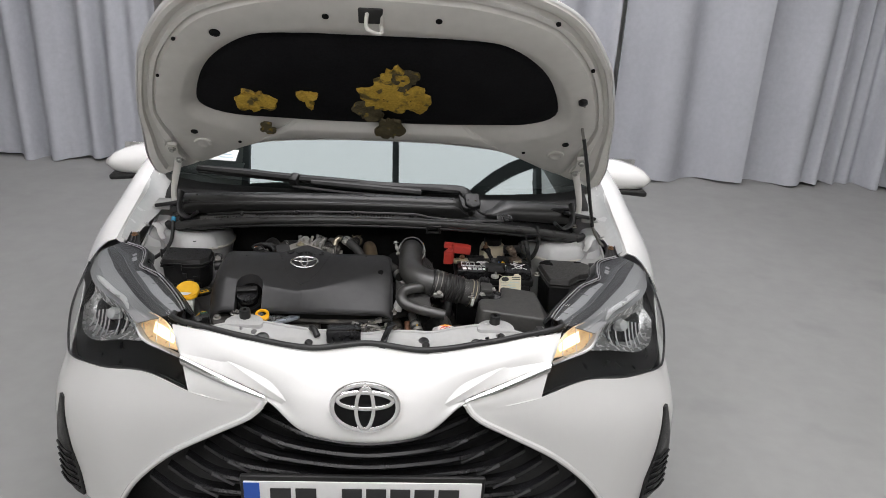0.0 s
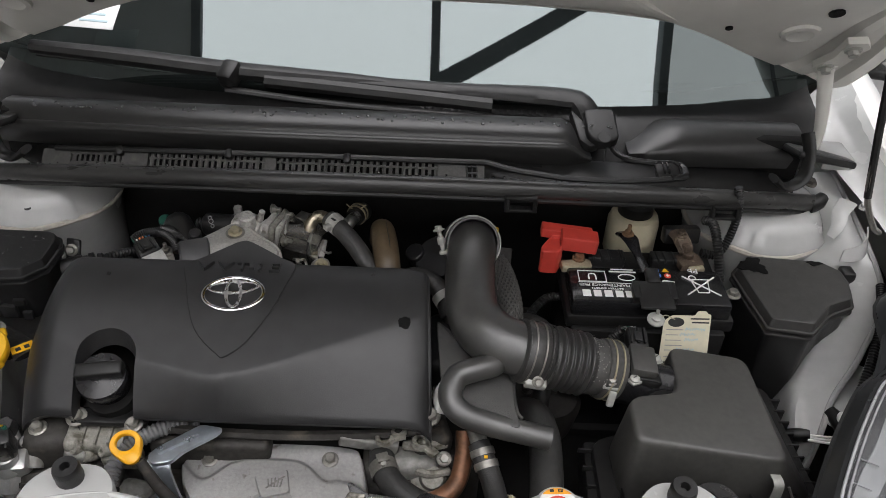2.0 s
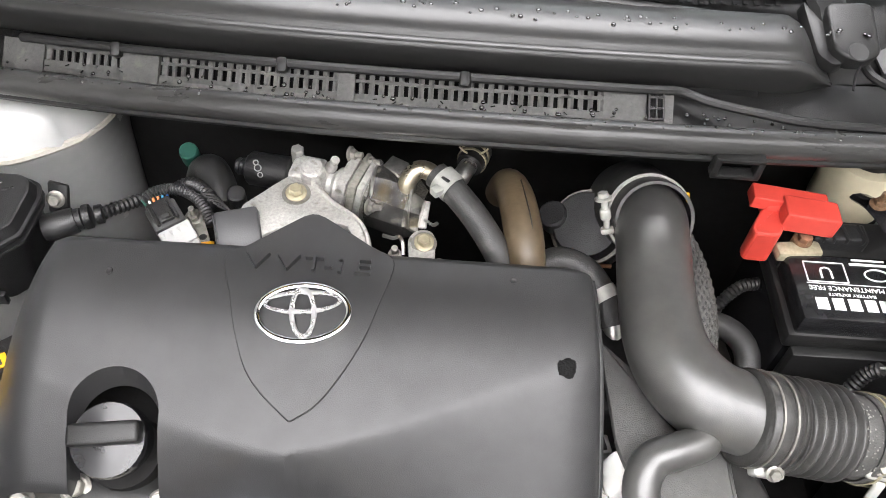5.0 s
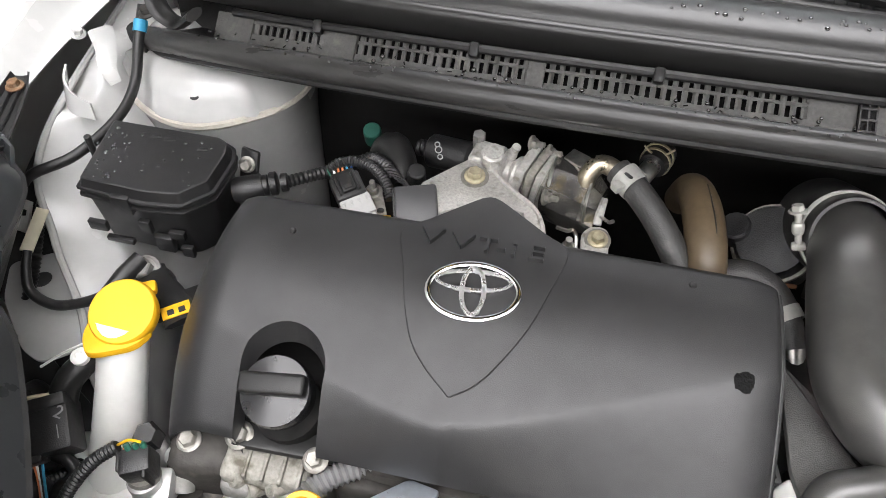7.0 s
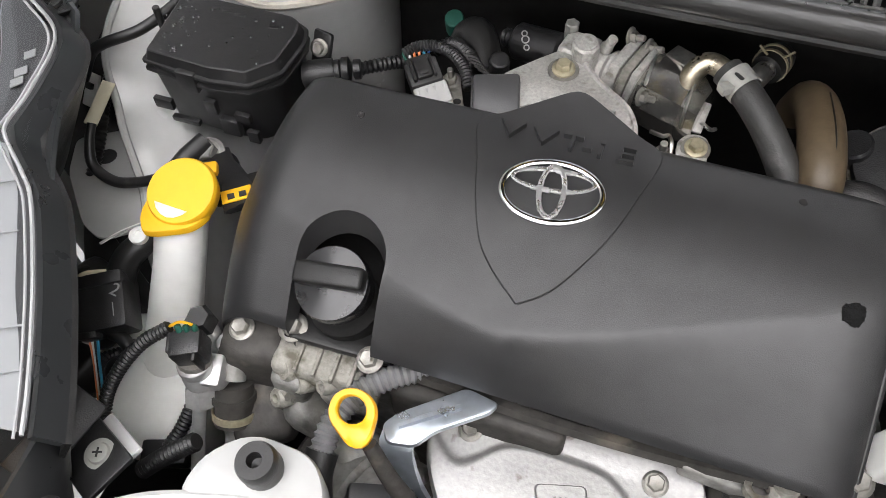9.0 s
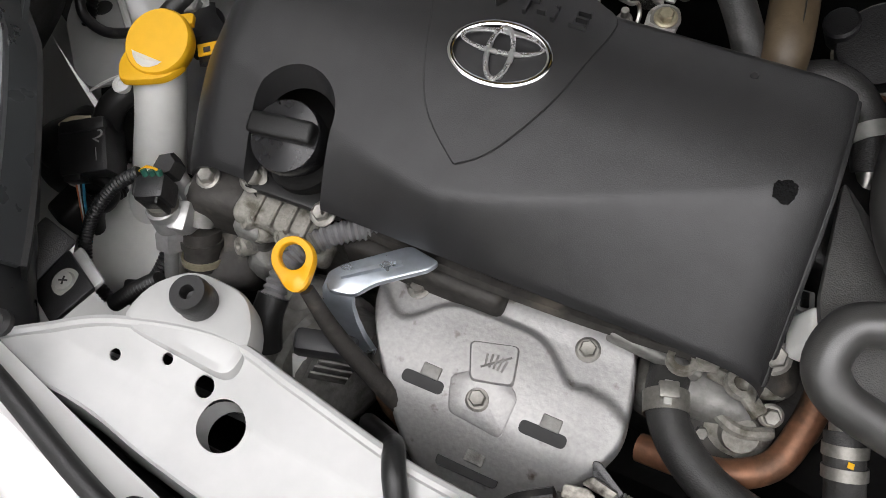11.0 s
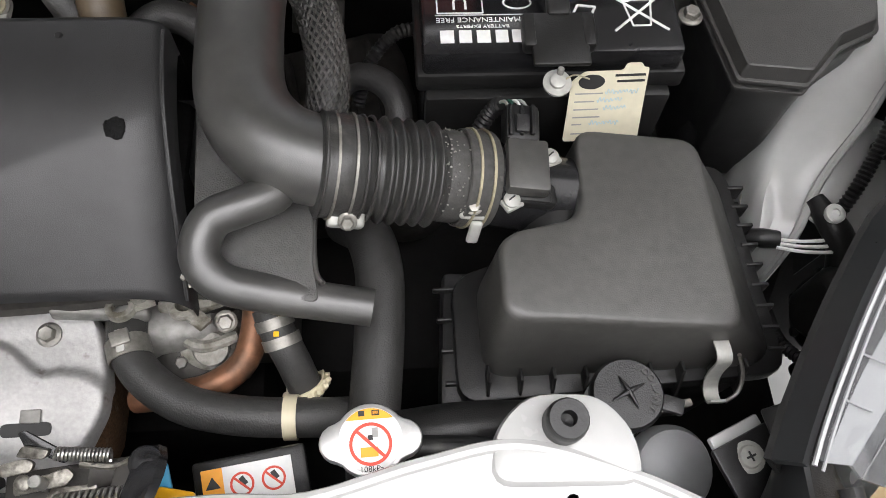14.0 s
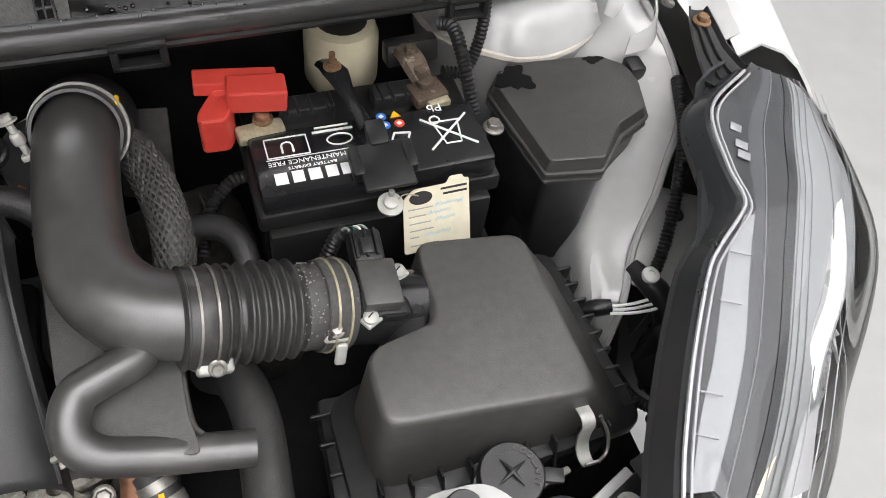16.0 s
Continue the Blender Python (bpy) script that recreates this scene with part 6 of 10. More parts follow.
def cover_sheet():
    bm = bmn()
    nx, ny = 124, 60
    rows = []
    for j in range(ny + 1):
        v = j / ny
        row = []
        for i in range(nx + 1):
            u = i / nx
            xl = -0.396 - 0.016 * math.sin(math.pi * min(1, (1 - v) * 0.75)) + 0.012 * max(0, v - 0.8)
            xr = 0.044 + 0.010 * (1 - v)
            x = xl + (xr - xl) * u
            yr = 0.592 - 0.006 * abs(x + 0.18)
            yf = 0.4165
            y = yf + (yr - yf) * v
            row.append(Vector((x, y, cover_z(x, y))))
        rows.append(row)
    # front skirt, then the sheet, then the rear skirt
    f0 = [p + Vector((0, 0.003, -0.016)) for p in rows[0]]
    f1 = [p + Vector((0, -0.002, -0.007)) for p in rows[0]]
    r1 = [p + Vector((0, 0.006, -0.005)) for p in rows[-1]]
    r2 = [p + Vector((0, 0.008, -0.030)) for p in rows[-1]]
    skin(bm, [f0, f1] + rows + [r1, r2])
    # side skirts
    allr = [f0, f1] + rows + [r1, r2]
    for col, dx in ((0, -1), (-1, 1)):
        e0 = [r[col] for r in allr]
        e1 = [p + Vector((dx * 0.004, 0, -0.008)) for p in e0]
        e2 = [p + Vector((dx * 0.005, 0, -0.034)) for p in e0]
        skin(bm, [e0, e1, e2])
    bmesh.ops.remove_doubles(bm, verts=bm.verts, dist=1e-5)
    # arched opening round the oil filler
    xc, hw, yb = -0.3135, 0.0345, 0.4535

    def inside(p):
        if p.x > -0.25 or p.x < -0.39:
            return False
        return abs(p.x - xc) < hw and (p.y < yb or (p.x - xc) ** 2 + (p.y - yb) ** 2 < hw * hw)
    dead = [f for f in bm.faces if inside(f.calc_center_median())]
    bmesh.ops.delete(bm, geom=dead, context="FACES")
    rim = [e for e in bm.edges if e.is_boundary and all(abs(v.co.x - xc) < hw + 0.006 and v.co.y < yb + hw + 0.006 and v.co.z > 0.70 for v in e.verts)]
    vs = set(v for e in rim for v in e.verts)
    for v in vs:
        if v.co.y > yb:
            d = Vector((v.co.x - xc, v.co.y - yb))
            if d.length > 1e-6:
                d = d.normalized() * hw
                v.co.x, v.co.y = xc + d.x, yb + d.y
        else:
            v.co.x = xc + hw * (1 if v.co.x > xc else -1)
        if v.co.y > 0.417:
            v.co.z = cover_z(v.co.x, v.co.y)
    ret = bmesh.ops.extrude_edge_only(bm, edges=[e for e in rim if e.is_valid])
    for g in ret["geom"]:
        if isinstance(g, bmesh.types.BMVert):
            d = Vector((xc - g.co.x, max(0.0, yb - g.co.y) * 0.0 + (yb - g.co.y if g.co.y > yb else 0), 0))
            if d.length > 1e-6:
                d = d.normalized() * 0.003
            g.co += d + Vector((0, 0, -0.024))
    return bm


cover = part("engine_cover", cover_sheet(), MAT["plastic_cover"], engine, "matt black plastic engine cover with arched cut-out", smooth=42)


def shield_rows(h):
    """The raised panel in the middle of the cover, from its tip to its peak."""
    left = catmull([(-0.1835, 0.4575, 0), (-0.205, 0.474, 0), (-0.220, 0.491, 0), (-0.232, 0.518, 0), (-0.240, 0.545, 0), (-0.250, 0.580, 0), (-0.232, 0.594, 0), (-0.196, 0.622, 0), (-0.188, 0.626, 0)], 34)
    right = catmull([(-0.1825, 0.4575, 0), (-0.168, 0.467, 0), (-0.155, 0.482, 0), (-0.137, 0.512, 0), (-0.126, 0.543, 0), (-0.117, 0.584, 0), (-0.136, 0.598, 0), (-0.174, 0.622, 0), (-0.183, 0.626, 0)], 34)
    rows = []
    for a, b in zip(left, right):
        row = []
        for k in range(15):
            p = a.lerp(b, k / 14)
            yy = min(p.y, 0.585)
            z = cover_z(p.x, yy) + 0.12 * (p.y - yy) + h
            row.append(Vector((p.x, p.y, z)))
        rows.append(row)
    return rows


sh_rows = shield_rows(0.0022)
part("cover_shield", thick(skin(bmn(), sh_rows), 0.012), MAT["plastic_cover"], engine, "raised shield on the cover", smooth=40)
for col in (0, -1):
    part("shield_gap", tube([r[col] + Vector((0, 0, -0.0012)) for r in sh_rows[:26]], 0.0009, 6, 60), MAT["print_black"], engine, "fine dark gap")
BO = Vector((-0.182, 0.533, cover_z(-0.182, 0.533) + 0.0038))
BM = plane_at(BO, (1, 0.13, 0), (0, 1, 0.30))


def flat_ring(a, b, cx, cy, w, h=0.0022, n=44, inner=None):
    """A flat oval ring with a bevelled face, in the badge's own plane."""
    rows = []
    for k, (dw, dz) in enumerate(((-w / 2, 0), (-w / 2, h * 0.7), (-w / 4, h), (w / 4, h), (w / 2, h * 0.7), (w / 2, 0))):
        rows.append([BM @ Vector((cx + (a + dw) * math.cos(t), cy + (b + dw) * math.sin(t), dz)) for t in [2 * math.pi * j / n for j in range(n)]])
    return skin(bmn(), rows, close_u=True, close_v=True)


rim_x = [0.0445 + 0.010 * (1 - (y - 0.4165) / 0.1755) for y in (0.418, 0.45, 0.49, 0.53, 0.57, 0.588)]
part("cover_rim", tube([(x + 0.0015, y, cover_z(x, y) - 0.004) for x, y in zip(rim_x, (0.418, 0.45, 0.49, 0.53, 0.57, 0.588))], 0.0024, 8, 40), MAT["plastic_cover"], engine, "rounded rim")
part("cover_oval", flat_ring(0.0350, 0.0225, 0, 0, 0.0040), MAT["chrome"], engine, "chrome oval ring")
part("cover_oval", flat_ring(0.0085, 0.0190, 0, 0.0, 0.0038, 0.0030), MAT["badge_silver"], engine, "chrome oval ring")
part("cover_oval", flat_ring(0.0285, 0.0078, 0, 0.0085, 0.0034, 0.0028), MAT["badge_silver"], engine, "chrome oval ring")
TM = plane_at((-0.183, 0.575, cover_z(-0.183, 0.575) + 0.0044), (1, 0.0, 0), (0.0, 1, 0.02))
for ch, dx, st in (("V", -0.0415, 1.5), ("V", -0.0170, 1.5), ("T", 0.0035, 1.25), ("-", 0.0150, 1.3), ("i", 0.0245, 1.5), ("E", 0.0420, 1.5)):
    part("cover_letter", text_mesh(ch, 0.0205, TM @ Matrix.Translation((dx, 0, 0)) @ Matrix.Diagonal((st, 1, 1, 1)), 0.0022), MAT["plastic_cover"], engine, "raised black letter", smooth=20)
spot = lathe([(0.0076, 0), (0.0071, 0.0005), (0.0005, 0.0006)], (0, 0, 0), (0, 0, 1), 60)
for v in spot.verts:
    v.co.x *= 1 + 0.22 * noise.noise(v.co * 160) + 0.22 * noise.noise(v.co * 620)
    v.co.y *= 1 + 0.30 * noise.noise(v.co * 140 + Vector((3, 1, 0))) + 0.2 * noise.noise(v.co * 560)
spot.transform(plane_at((0.022, 0.507, cover_z(0.022, 0.507) + 0.0006), (1, 0, -0.04), (0, 1, 0.50)))
part("worn_spot", spot, MAT["stain_shade_black"], engine, "dark worn spot")
for x, y in ((-0.338, 0.560), (-0.02, 0.575)):
    part("cover_dimple", lathe([(0.0028, 0), (0.0024, 0.0006), (0.0005, 0.0002)], (x, y, cover_z(x, y) + 0.0003), (0, -0.3, 1), 16), MAT["plastic_black"], engine)

# oil filler cap
OC, OA = Vector((-0.318, 0.449, 0.752)), Vector((0, -0.42, 1)).normalized()
cap = part("oil_filler_cap", lathe([(0.024, -0.03), (0.025, -0.004), (0.0285, -0.002), (0.0290, 0.010), (0.0275, 0.014), (0.012, 0.0155), (0.0005, 0.016)], OC, OA, 36), MAT["plastic_gloss"], engine, "black plastic oil filler cap")
hm = plane_at(OC + OA * 0.020, (1, 0.12, 0.05), Vector((0, 1, 0.42)))
bar_bm = rbox((0, 0.004, -0.001), (0.053, 0.017, 0.016), 0.0035, (0, 0, 0), 3)
bar_bm.transform(hm)
part("cap_grip", bar_bm, MAT["plastic_black"], cap, "raised grip bar")
# neck, valve cover, block and gearbox near-black in place of deep shade
part("filler_neck", lathe([(0.036, 0), (0.036, 0.012), (0.030, 0.02), (0.028, 0.045)], (-0.315, 0.462, 0.690), (0, -0.3, 1), 24), MAT["bay_shade_dark"], engine)
part("filler_gasket", rbox((-0.312, 0.428, 0.712), (0.085, 0.022, 0.008), 0.003, (0, 4, 4)), MAT["plastic_black"], engine)
part("valve_cover", rbox((-0.18, 0.52, 0.675), (0.46, 0.17, 0.09), 0.02), MAT["bay_shade_dark"], engine, "valve cover, near-black for the shade under the cover")
part("cylinder_head", rbox((-0.17, 0.51, 0.55), (0.47, 0.16, 0.18), 0.02), MAT["alloy_dull"], engine, "grey cast cylinder head")
part("engine_block", rbox((-0.15, 0.53, 0.36), (0.46, 0.30, 0.24), 0.03), MAT["bay_shade_dark"], engine, "engine block, near-black for the bay's shade")
part("gearbox", rbox((0.22, 0.54, 0.42), (0.26, 0.26, 0.22), 0.06), MAT["bay_shade_dark"], engine, "cast gearbox, near-black for the shade deep down")
# castings that show below the cover
for c, sz, rot, mt in (((-0.325, 0.416, 0.688), (0.074, 0.040, 0.030), (0, 4, 6), "alloy_cast"), ((-0.298, 0.404, 0.674), (0.044, 0.024, 0.024), (10, 0, 0), "alloy_cast"),
                       ((-0.345, 0.402, 0.668), (0.03, 0.03, 0.05), (0, 0, 0), "alloy_dull"), ((-0.385, 0.432, 0.655), (0.06, 0.08, 0.10), (0, 0, 10), "engine_dark"),
                       ((-0.20, 0.425, 0.665), (0.14, 0.03, 0.05), (0, 0, 0), "engine_dark"), ((0.022, 0.432, 0.640), (0.09, 0.06, 0.06), (0, 0, 8), "alloy_dull"),
                       ((0.055, 0.452, 0.668), (0.05, 0.05, 0.05), (10, 0, 20), "engine_dark"), ((-0.015, 0.424, 0.688), (0.07, 0.012, 0.016), (0, 10, 0), "alloy_dull"),
                       ((0.040, 0.405, 0.615), (0.06, 0.05, 0.06), (20, 10, 0), "engine_dark"), ((0.08, 0.47, 0.60), (0.08, 0.10, 0.10), (0, 0, 0), "engine_dark"),
                       ((0.075, 0.56, 0.69), (0.05, 0.10, 0.09), (0, 0, 0), "plastic_black"), ((0.072, 0.455, 0.735), (0.02, 0.03, 0.03), (0, 20, 10), "white_plastic")):
    part("casting", rbox(c, sz, min(sz) * 0.25, rot, 3), MAT[mt], engine)
for p, r, ax in (((-0.349, 0.424, 0.716), 0.008, (0, -0.3, 1)), ((-0.283, 0.419, 0.712), 0.007, (0, -0.3, 1)), ((0.056, 0.437, 0.722), 0.008, (0, -0.3, 1)), ((-0.392, 0.415, 0.705), 0.007, (0, -0.2, 1)), ((-0.345, 0.390, 0.672), 0.006, (-0.5, -1, 0.4))):
    bolt(engine, p, r, ax, MAT["zinc"])
for x, y, z, w in ((-0.345, 0.400, 0.694, 0.010), (-0.333, 0.396, 0.684, 0.008), (-0.312, 0.398, 0.690, 0.007), (-0.350, 0.386, 0.668, 0.009)):
    part("casting_boss", lathe([(w, -0.012), (w, 0.004), (w * 0.8, 0.007), (w * 0.4, 0.007), (w * 0.35, 0.003), (0.0005, 0.003)], (x, y, z), (-0.5, -0.7, 0.6), 18), MAT["alloy_cast"], engine)
for k in range(4):
    part("casting_rib", rbox((-0.338 + 0.015 * k, 0.408, 0.704), (0.003, 0.026, 0.006), 0.001, (0, 4, 6)), MAT["alloy_cast"], engine)
# flat lugs with holes and the pump housing below the cover's end
def lug(c, a, r=0.011, mat="alloy_cast"):
    """A flat cast lug with a hole."""
    q = [(math.cos(t) * r, math.sin(t) * r) for t in [2 * math.pi * k / 22 for k in range(22)]]
    h = [(x * 0.55, y * 0.55) for x, y in q]
    m = pose(*c, -14, 4, a)
    rows = [[m @ Vector((x, y, z)) for x, y in pl] for pl, z in ((h, -0.003), (h, 0.003), (q, 0.003), (q, -0.003))]
    bm = skin(bmn(), rows, close_u=True, close_v=True)
    arm = rbox((r * 1.5, 0, 0), (r * 1.4, r * 1.1, 0.005), 0.001)
    arm.transform(m)
    return part("lug", add(bm, arm), MAT[mat], engine, "cast lug with a hole")


# fixings in the gap beside the cover
part("gap_bracket", rbox((0.066, 0.580, 0.700), (0.030, 0.020, 0.004), 0.001, (0, 12, 10)), MAT["engine_dark"], engine)
part("gap_plug", rbox((0.0665, 0.494, 0.700), (0.014, 0.018, 0.016), 0.002, (0, 10, 12)), MAT["loom_pale"], engine, "pale grey plug")
part("gap_plug_latch", rbox((0.0665, 0.494, 0.709), (0.006, 0.012, 0.003), 0.0008, (0, 10, 12)), MAT["plastic_box"], engine)
part("gap_bar", rbox((0.070, 0.515, 0.700), (0.036, 0.004, 0.003), 0.001, (0, 8, 6)), MAT["alloy_cast"], engine)
bolt(engine, (0.062, 0.598, 0.715), 0.006, (0, -0.3, 1), MAT["zinc"])
part("gap_hose", tube([(0.048, 0.470, 0.690), (0.066, 0.468, 0.700), (0.084, 0.478, 0.700), (0.092, 0.500, 0.690)], 0.012, 12, 20), MAT["hose_grey"], engine, "grey rubber hose")
lug((0.004, 0.420, 0.700), 20)
lug((0.046, 0.424, 0.690), -40)
lug((0.020, 0.428, 0.704), 70, 0.009)
part("pump_housing", lathe([(0.026, -0.02), (0.028, 0.0), (0.024, 0.008), (0.015, 0.012), (0.013, 0.020), (0.0005, 0.021)], (0.058, 0.412, 0.640), (0.15, -0.5, 0.8), 26), MAT["alloy_cast"], engine, "dull cast pump housing")
part("pump_rib", tube([(0.030, 0.420, 0.652), (0.055, 0.402, 0.662), (0.080, 0.412, 0.655)], 0.005, 8, 14), MAT["alloy_cast"], engine)
part("pump_rib", tube([(0.026, 0.432, 0.675), (0.052, 0.428, 0.682), (0.076, 0.436, 0.675)], [0.006, 0.008, 0.005], 8, 14), MAT["alloy_cast"], engine)
bolt(engine, (0.074, 0.420, 0.668), 0.006, (0.1, -0.5, 0.8), MAT["zinc"])
bolt(engine, (0.036, 0.398, 0.642), 0.005, (0.1, -0.5, 0.8), MAT["zinc"])
part("gasket_edge", tube([(-0.26, 0.425, 0.700), (-0.12, 0.422, 0.698), (0.02, 0.430, 0.700), (0.065, 0.445, 0.705)], 0.006, 6, 20), MAT["engine_dark"], engine)

# thermostat housing, sensors and pipes behind the cover
egr = thing("egr_valve", (-0.15, 0.68, 0.74), "cast alloy valve with shiny cooler behind the cover", "engine part")
arm_out = rounded([(-0.2544, 0.6419), (-0.2266, 0.6740), (-0.2145, 0.6866), (-0.2045, 0.6868), (-0.1965, 0.6790), (-0.1750, 0.6565), (-0.1497, 0.6380), (-0.1397, 0.6200), (-0.1364, 0.6050), (-0.1430, 0.5950), (-0.1560, 0.6270), (-0.1886, 0.6330), (-0.2199, 0.6180), (-0.2380, 0.6050)], 0.007, 4)
part("mount_plate", prism(arm_out, 0.800, 0.812, edge=0.002), MAT["alloy"], egr, "pale cast mounting plate", smooth=30)
rim_l = [(x, y, 0.8125) for x, y in ((-0.2000, 0.6790), (-0.1770, 0.6545), (-0.1525, 0.6355), (-0.1425, 0.6185), (-0.1395, 0.6050))]
part("plate_rib", tube(rim_l, 0.0022, 6, 24), MAT["alloy"], egr)
part("plate_tab", rbox((-0.238, 0.632, 0.808), (0.026, 0.020, 0.004), 0.001, (0, 6, -38)), MAT["alloy_dull"], egr)
part("bolt_washer", lathe([(0.0125, 0), (0.0125, 0.0012), (0.009, 0.0016)], (-0.208, 0.6600, 0.812), (0, -0.1, 1), 24), MAT["zinc"], egr)
bolt(egr, (-0.208, 0.6600, 0.8135), 0.0062, (0, -0.1, 1), MAT["brass"])
part("actuator", cyl((-0.262, 0.713, 0.787), (-0.218, 0.702, 0.793), 0.0160, 22), MAT["plastic_box"], egr, "black actuator motor")
part("actuator_end", ribbed([(-0.2745, 0.7155, 0.786), (-0.268, 0.714, 0.787), (-0.261, 0.7125, 0.787)], 0.0085, 12, 0.003), MAT["plastic_box"], egr)
for dx, r in ((0.0, 0.0030), (0.004, 0.0022), (-0.003, 0.0022)):
    q = Vector((-0.2505 + dx * 0.6, 0.6985 - dx, 0.8022 - dx * 1.2))
    part("actuator_dot", hoop([q + Vector((r * math.cos(a), r * 0.7 * math.sin(a), r * 0.7 * math.sin(a))) for a in [2 * math.pi * k / 16 for k in range(16)]], 0.0006, 5), MAT["print_grey"], egr)
part("valve_body", rbox((-0.203, 0.693, 0.793), (0.030, 0.028, 0.044), 0.004, (0, 0, -10), 3), MAT["alloy"], egr)
part("valve_boss", cyl((-0.2150, 0.709, 0.79), (-0.2140, 0.707, 0.822), 0.0060, 6), MAT["alloy_dull"], egr)
part("valve_boss", cyl((-0.1970, 0.684, 0.79), (-0.1962, 0.681, 0.826), 0.0112, 8), MAT["alloy"], egr)
part("boss_rim", lathe([(0.0088, 0), (0.0088, 0.0015), (0.0065, 0.0022), (0.0005, 0.0012)], (-0.1962, 0.6808, 0.826), (0, -0.12, 1), 20), MAT["alloy"], egr)
part("valve_neck", lathe([(0.013, -0.004), (0.016, 0.0), (0.017, 0.005), (0.0135, 0.009), (0.0135, 0.013), (0.018, 0.017), (0.018, 0.023), (0.014, 0.027), (0.014, 0.040)], (-0.192, 0.692, 0.796), (1, -0.25, 0), 22), MAT["alloy"], egr, "ringed alloy neck")
for x, y, w, mt in ((-0.1690, 0.690, 0.0095, "alloy"), (-0.1595, 0.6865, 0.0078, "alloy_cast"), (-0.1520, 0.684, 0.0060, "alloy")):
    part("flange", rbox((x, y, 0.794), (w, 0.040, 0.052), 0.0022, (0, 10, -16)), MAT[mt], egr)
for x, y, z in ((-0.146, 0.660, 0.802), (-0.166, 0.704, 0.822), (-0.150, 0.702, 0.816)):
    bolt(egr, (x, y, z), 0.0050, (1, -0.3, 0.25), MAT["zinc"])
    part("stud", cyl((x, y, z), (x + 0.012, y - 0.0035, z + 0.003), 0.0028, 8), MAT["zinc"], egr)
part("nipple", lathe([(0.005, 0), (0.0055, 0.004), (0.004, 0.008), (0.004, 0.016)], (-0.183, 0.694, 0.812), (0.4, -0.2, 1), 14), MAT["alloy"], egr)
cool = bmn()
cool_rows = []
for c, w, d in (((-0.152, 0.691, 0.786), 0.022, 0.026), ((-0.144, 0.690, 0.787), 0.029, 0.030), ((-0.126, 0.686, 0.786), 0.031, 0.031), ((-0.108, 0.681, 0.784), 0.030, 0.029), ((-0.096, 0.677, 0.780), 0.021, 0.022)):
    cool_rows.append([Vector(c) + Vector((0.25 * w * q[0], w * q[0], d * q[1])) for q in ((-1, 0.15), (-0.82, 0.72), (-0.2, 0.98), (0.45, 0.9), (0.95, 0.42), (1, -0.5), (0, -1), (-0.85, -0.55))])
skin(cool, cool_rows, close_u=True, caps=True)
part("cooler", cool, MAT["cooler_steel"], egr, "shiny stainless cooler", smooth=20)
part("cooler_seam", tube([(-0.143, 0.660, 0.789), (-0.144, 0.6665, 0.808), (-0.143, 0.686, 0.8175), (-0.141, 0.705, 0.8145), (-0.139, 0.718, 0.800)], 0.0016, 6, 24), MAT["steel"], egr)
part("cooler_seam", tube([(-0.110, 0.652, 0.786), (-0.110, 0.659, 0.804), (-0.108, 0.676, 0.8135), (-0.106, 0.695, 0.811), (-0.104, 0.709, 0.796)], 0.0014, 6, 24), MAT["steel"], egr)
part("cooler_lip", tube([(-0.131, 0.640, 0.788), (-0.121, 0.636, 0.790), (-0.117, 0.640, 0.788), (-0.113, 0.634, 0.786), (-0.112, 0.626, 0.780)], 0.0018, 6, 24), MAT["steel"], egr)
part("cooler_lip", tube([(-0.096, 0.660, 0.790), (-0.088, 0.656, 0.788), (-0.084, 0.660, 0.786)], 0.0018, 6, 14), MAT["steel"], egr)
part("cooler_tab", rbox((-0.124, 0.700, 0.816), (0.020, 0.014, 0.003), 0.001, (10, -8, -35)), MAT["steel"], egr)
part("bent_pipe", tube([(-0.1135, 0.674, 0.800), (-0.1125, 0.681, 0.815), (-0.105, 0.6875, 0.8235), (-0.095, 0.686, 0.825), (-0.084, 0.678, 0.8225)], 0.0083, 14, 24), MAT["pipe_warm"], egr, "bent tarnished pipe")
stay_out = rounded([(-0.1095, 0.648), (-0.1040, 0.6570), (-0.0960, 0.6600), (-0.0880, 0.6580), (-0.0845, 0.650), (-0.0840, 0.622), (-0.1065, 0.618)], 0.004, 3)
part("stay_plate", prism(stay_out, 0.771, 0.777, edge=0.0012), MAT["alloy"], egr, smooth=30)
part("stay_rib", rbox((-0.0968, 0.672, 0.783), (0.009, 0.026, 0.004), 0.0012, (28, 0, -6)), MAT["alloy"], egr)
part("bolt_washer", lathe([(0.0115, 0), (0.0115, 0.0012), (0.0085, 0.0016)], (-0.0946, 0.6425, 0.777), (0, -0.2, 1), 24), MAT["zinc"], egr)
bolt(egr, (-0.0946, 0.6425, 0.7785), 0.0060, (0, -0.2, 1), MAT["brass"])
bolt(egr, (-0.118, 0.609, 0.800), 0.0040, (0, -0.3, 1), MAT["zinc"])
part("stud", cyl((-0.118, 0.609, 0.800), (-0.118, 0.607, 0.812), 0.0030, 10), MAT["zinc"], egr)
for x, y, z in ((-0.080, 0.626, 0.768), (-0.060, 0.618, 0.765)):
    bolt(egr, (x, y, z), 0.0045, (0, -0.3, 1), MAT["zinc"])
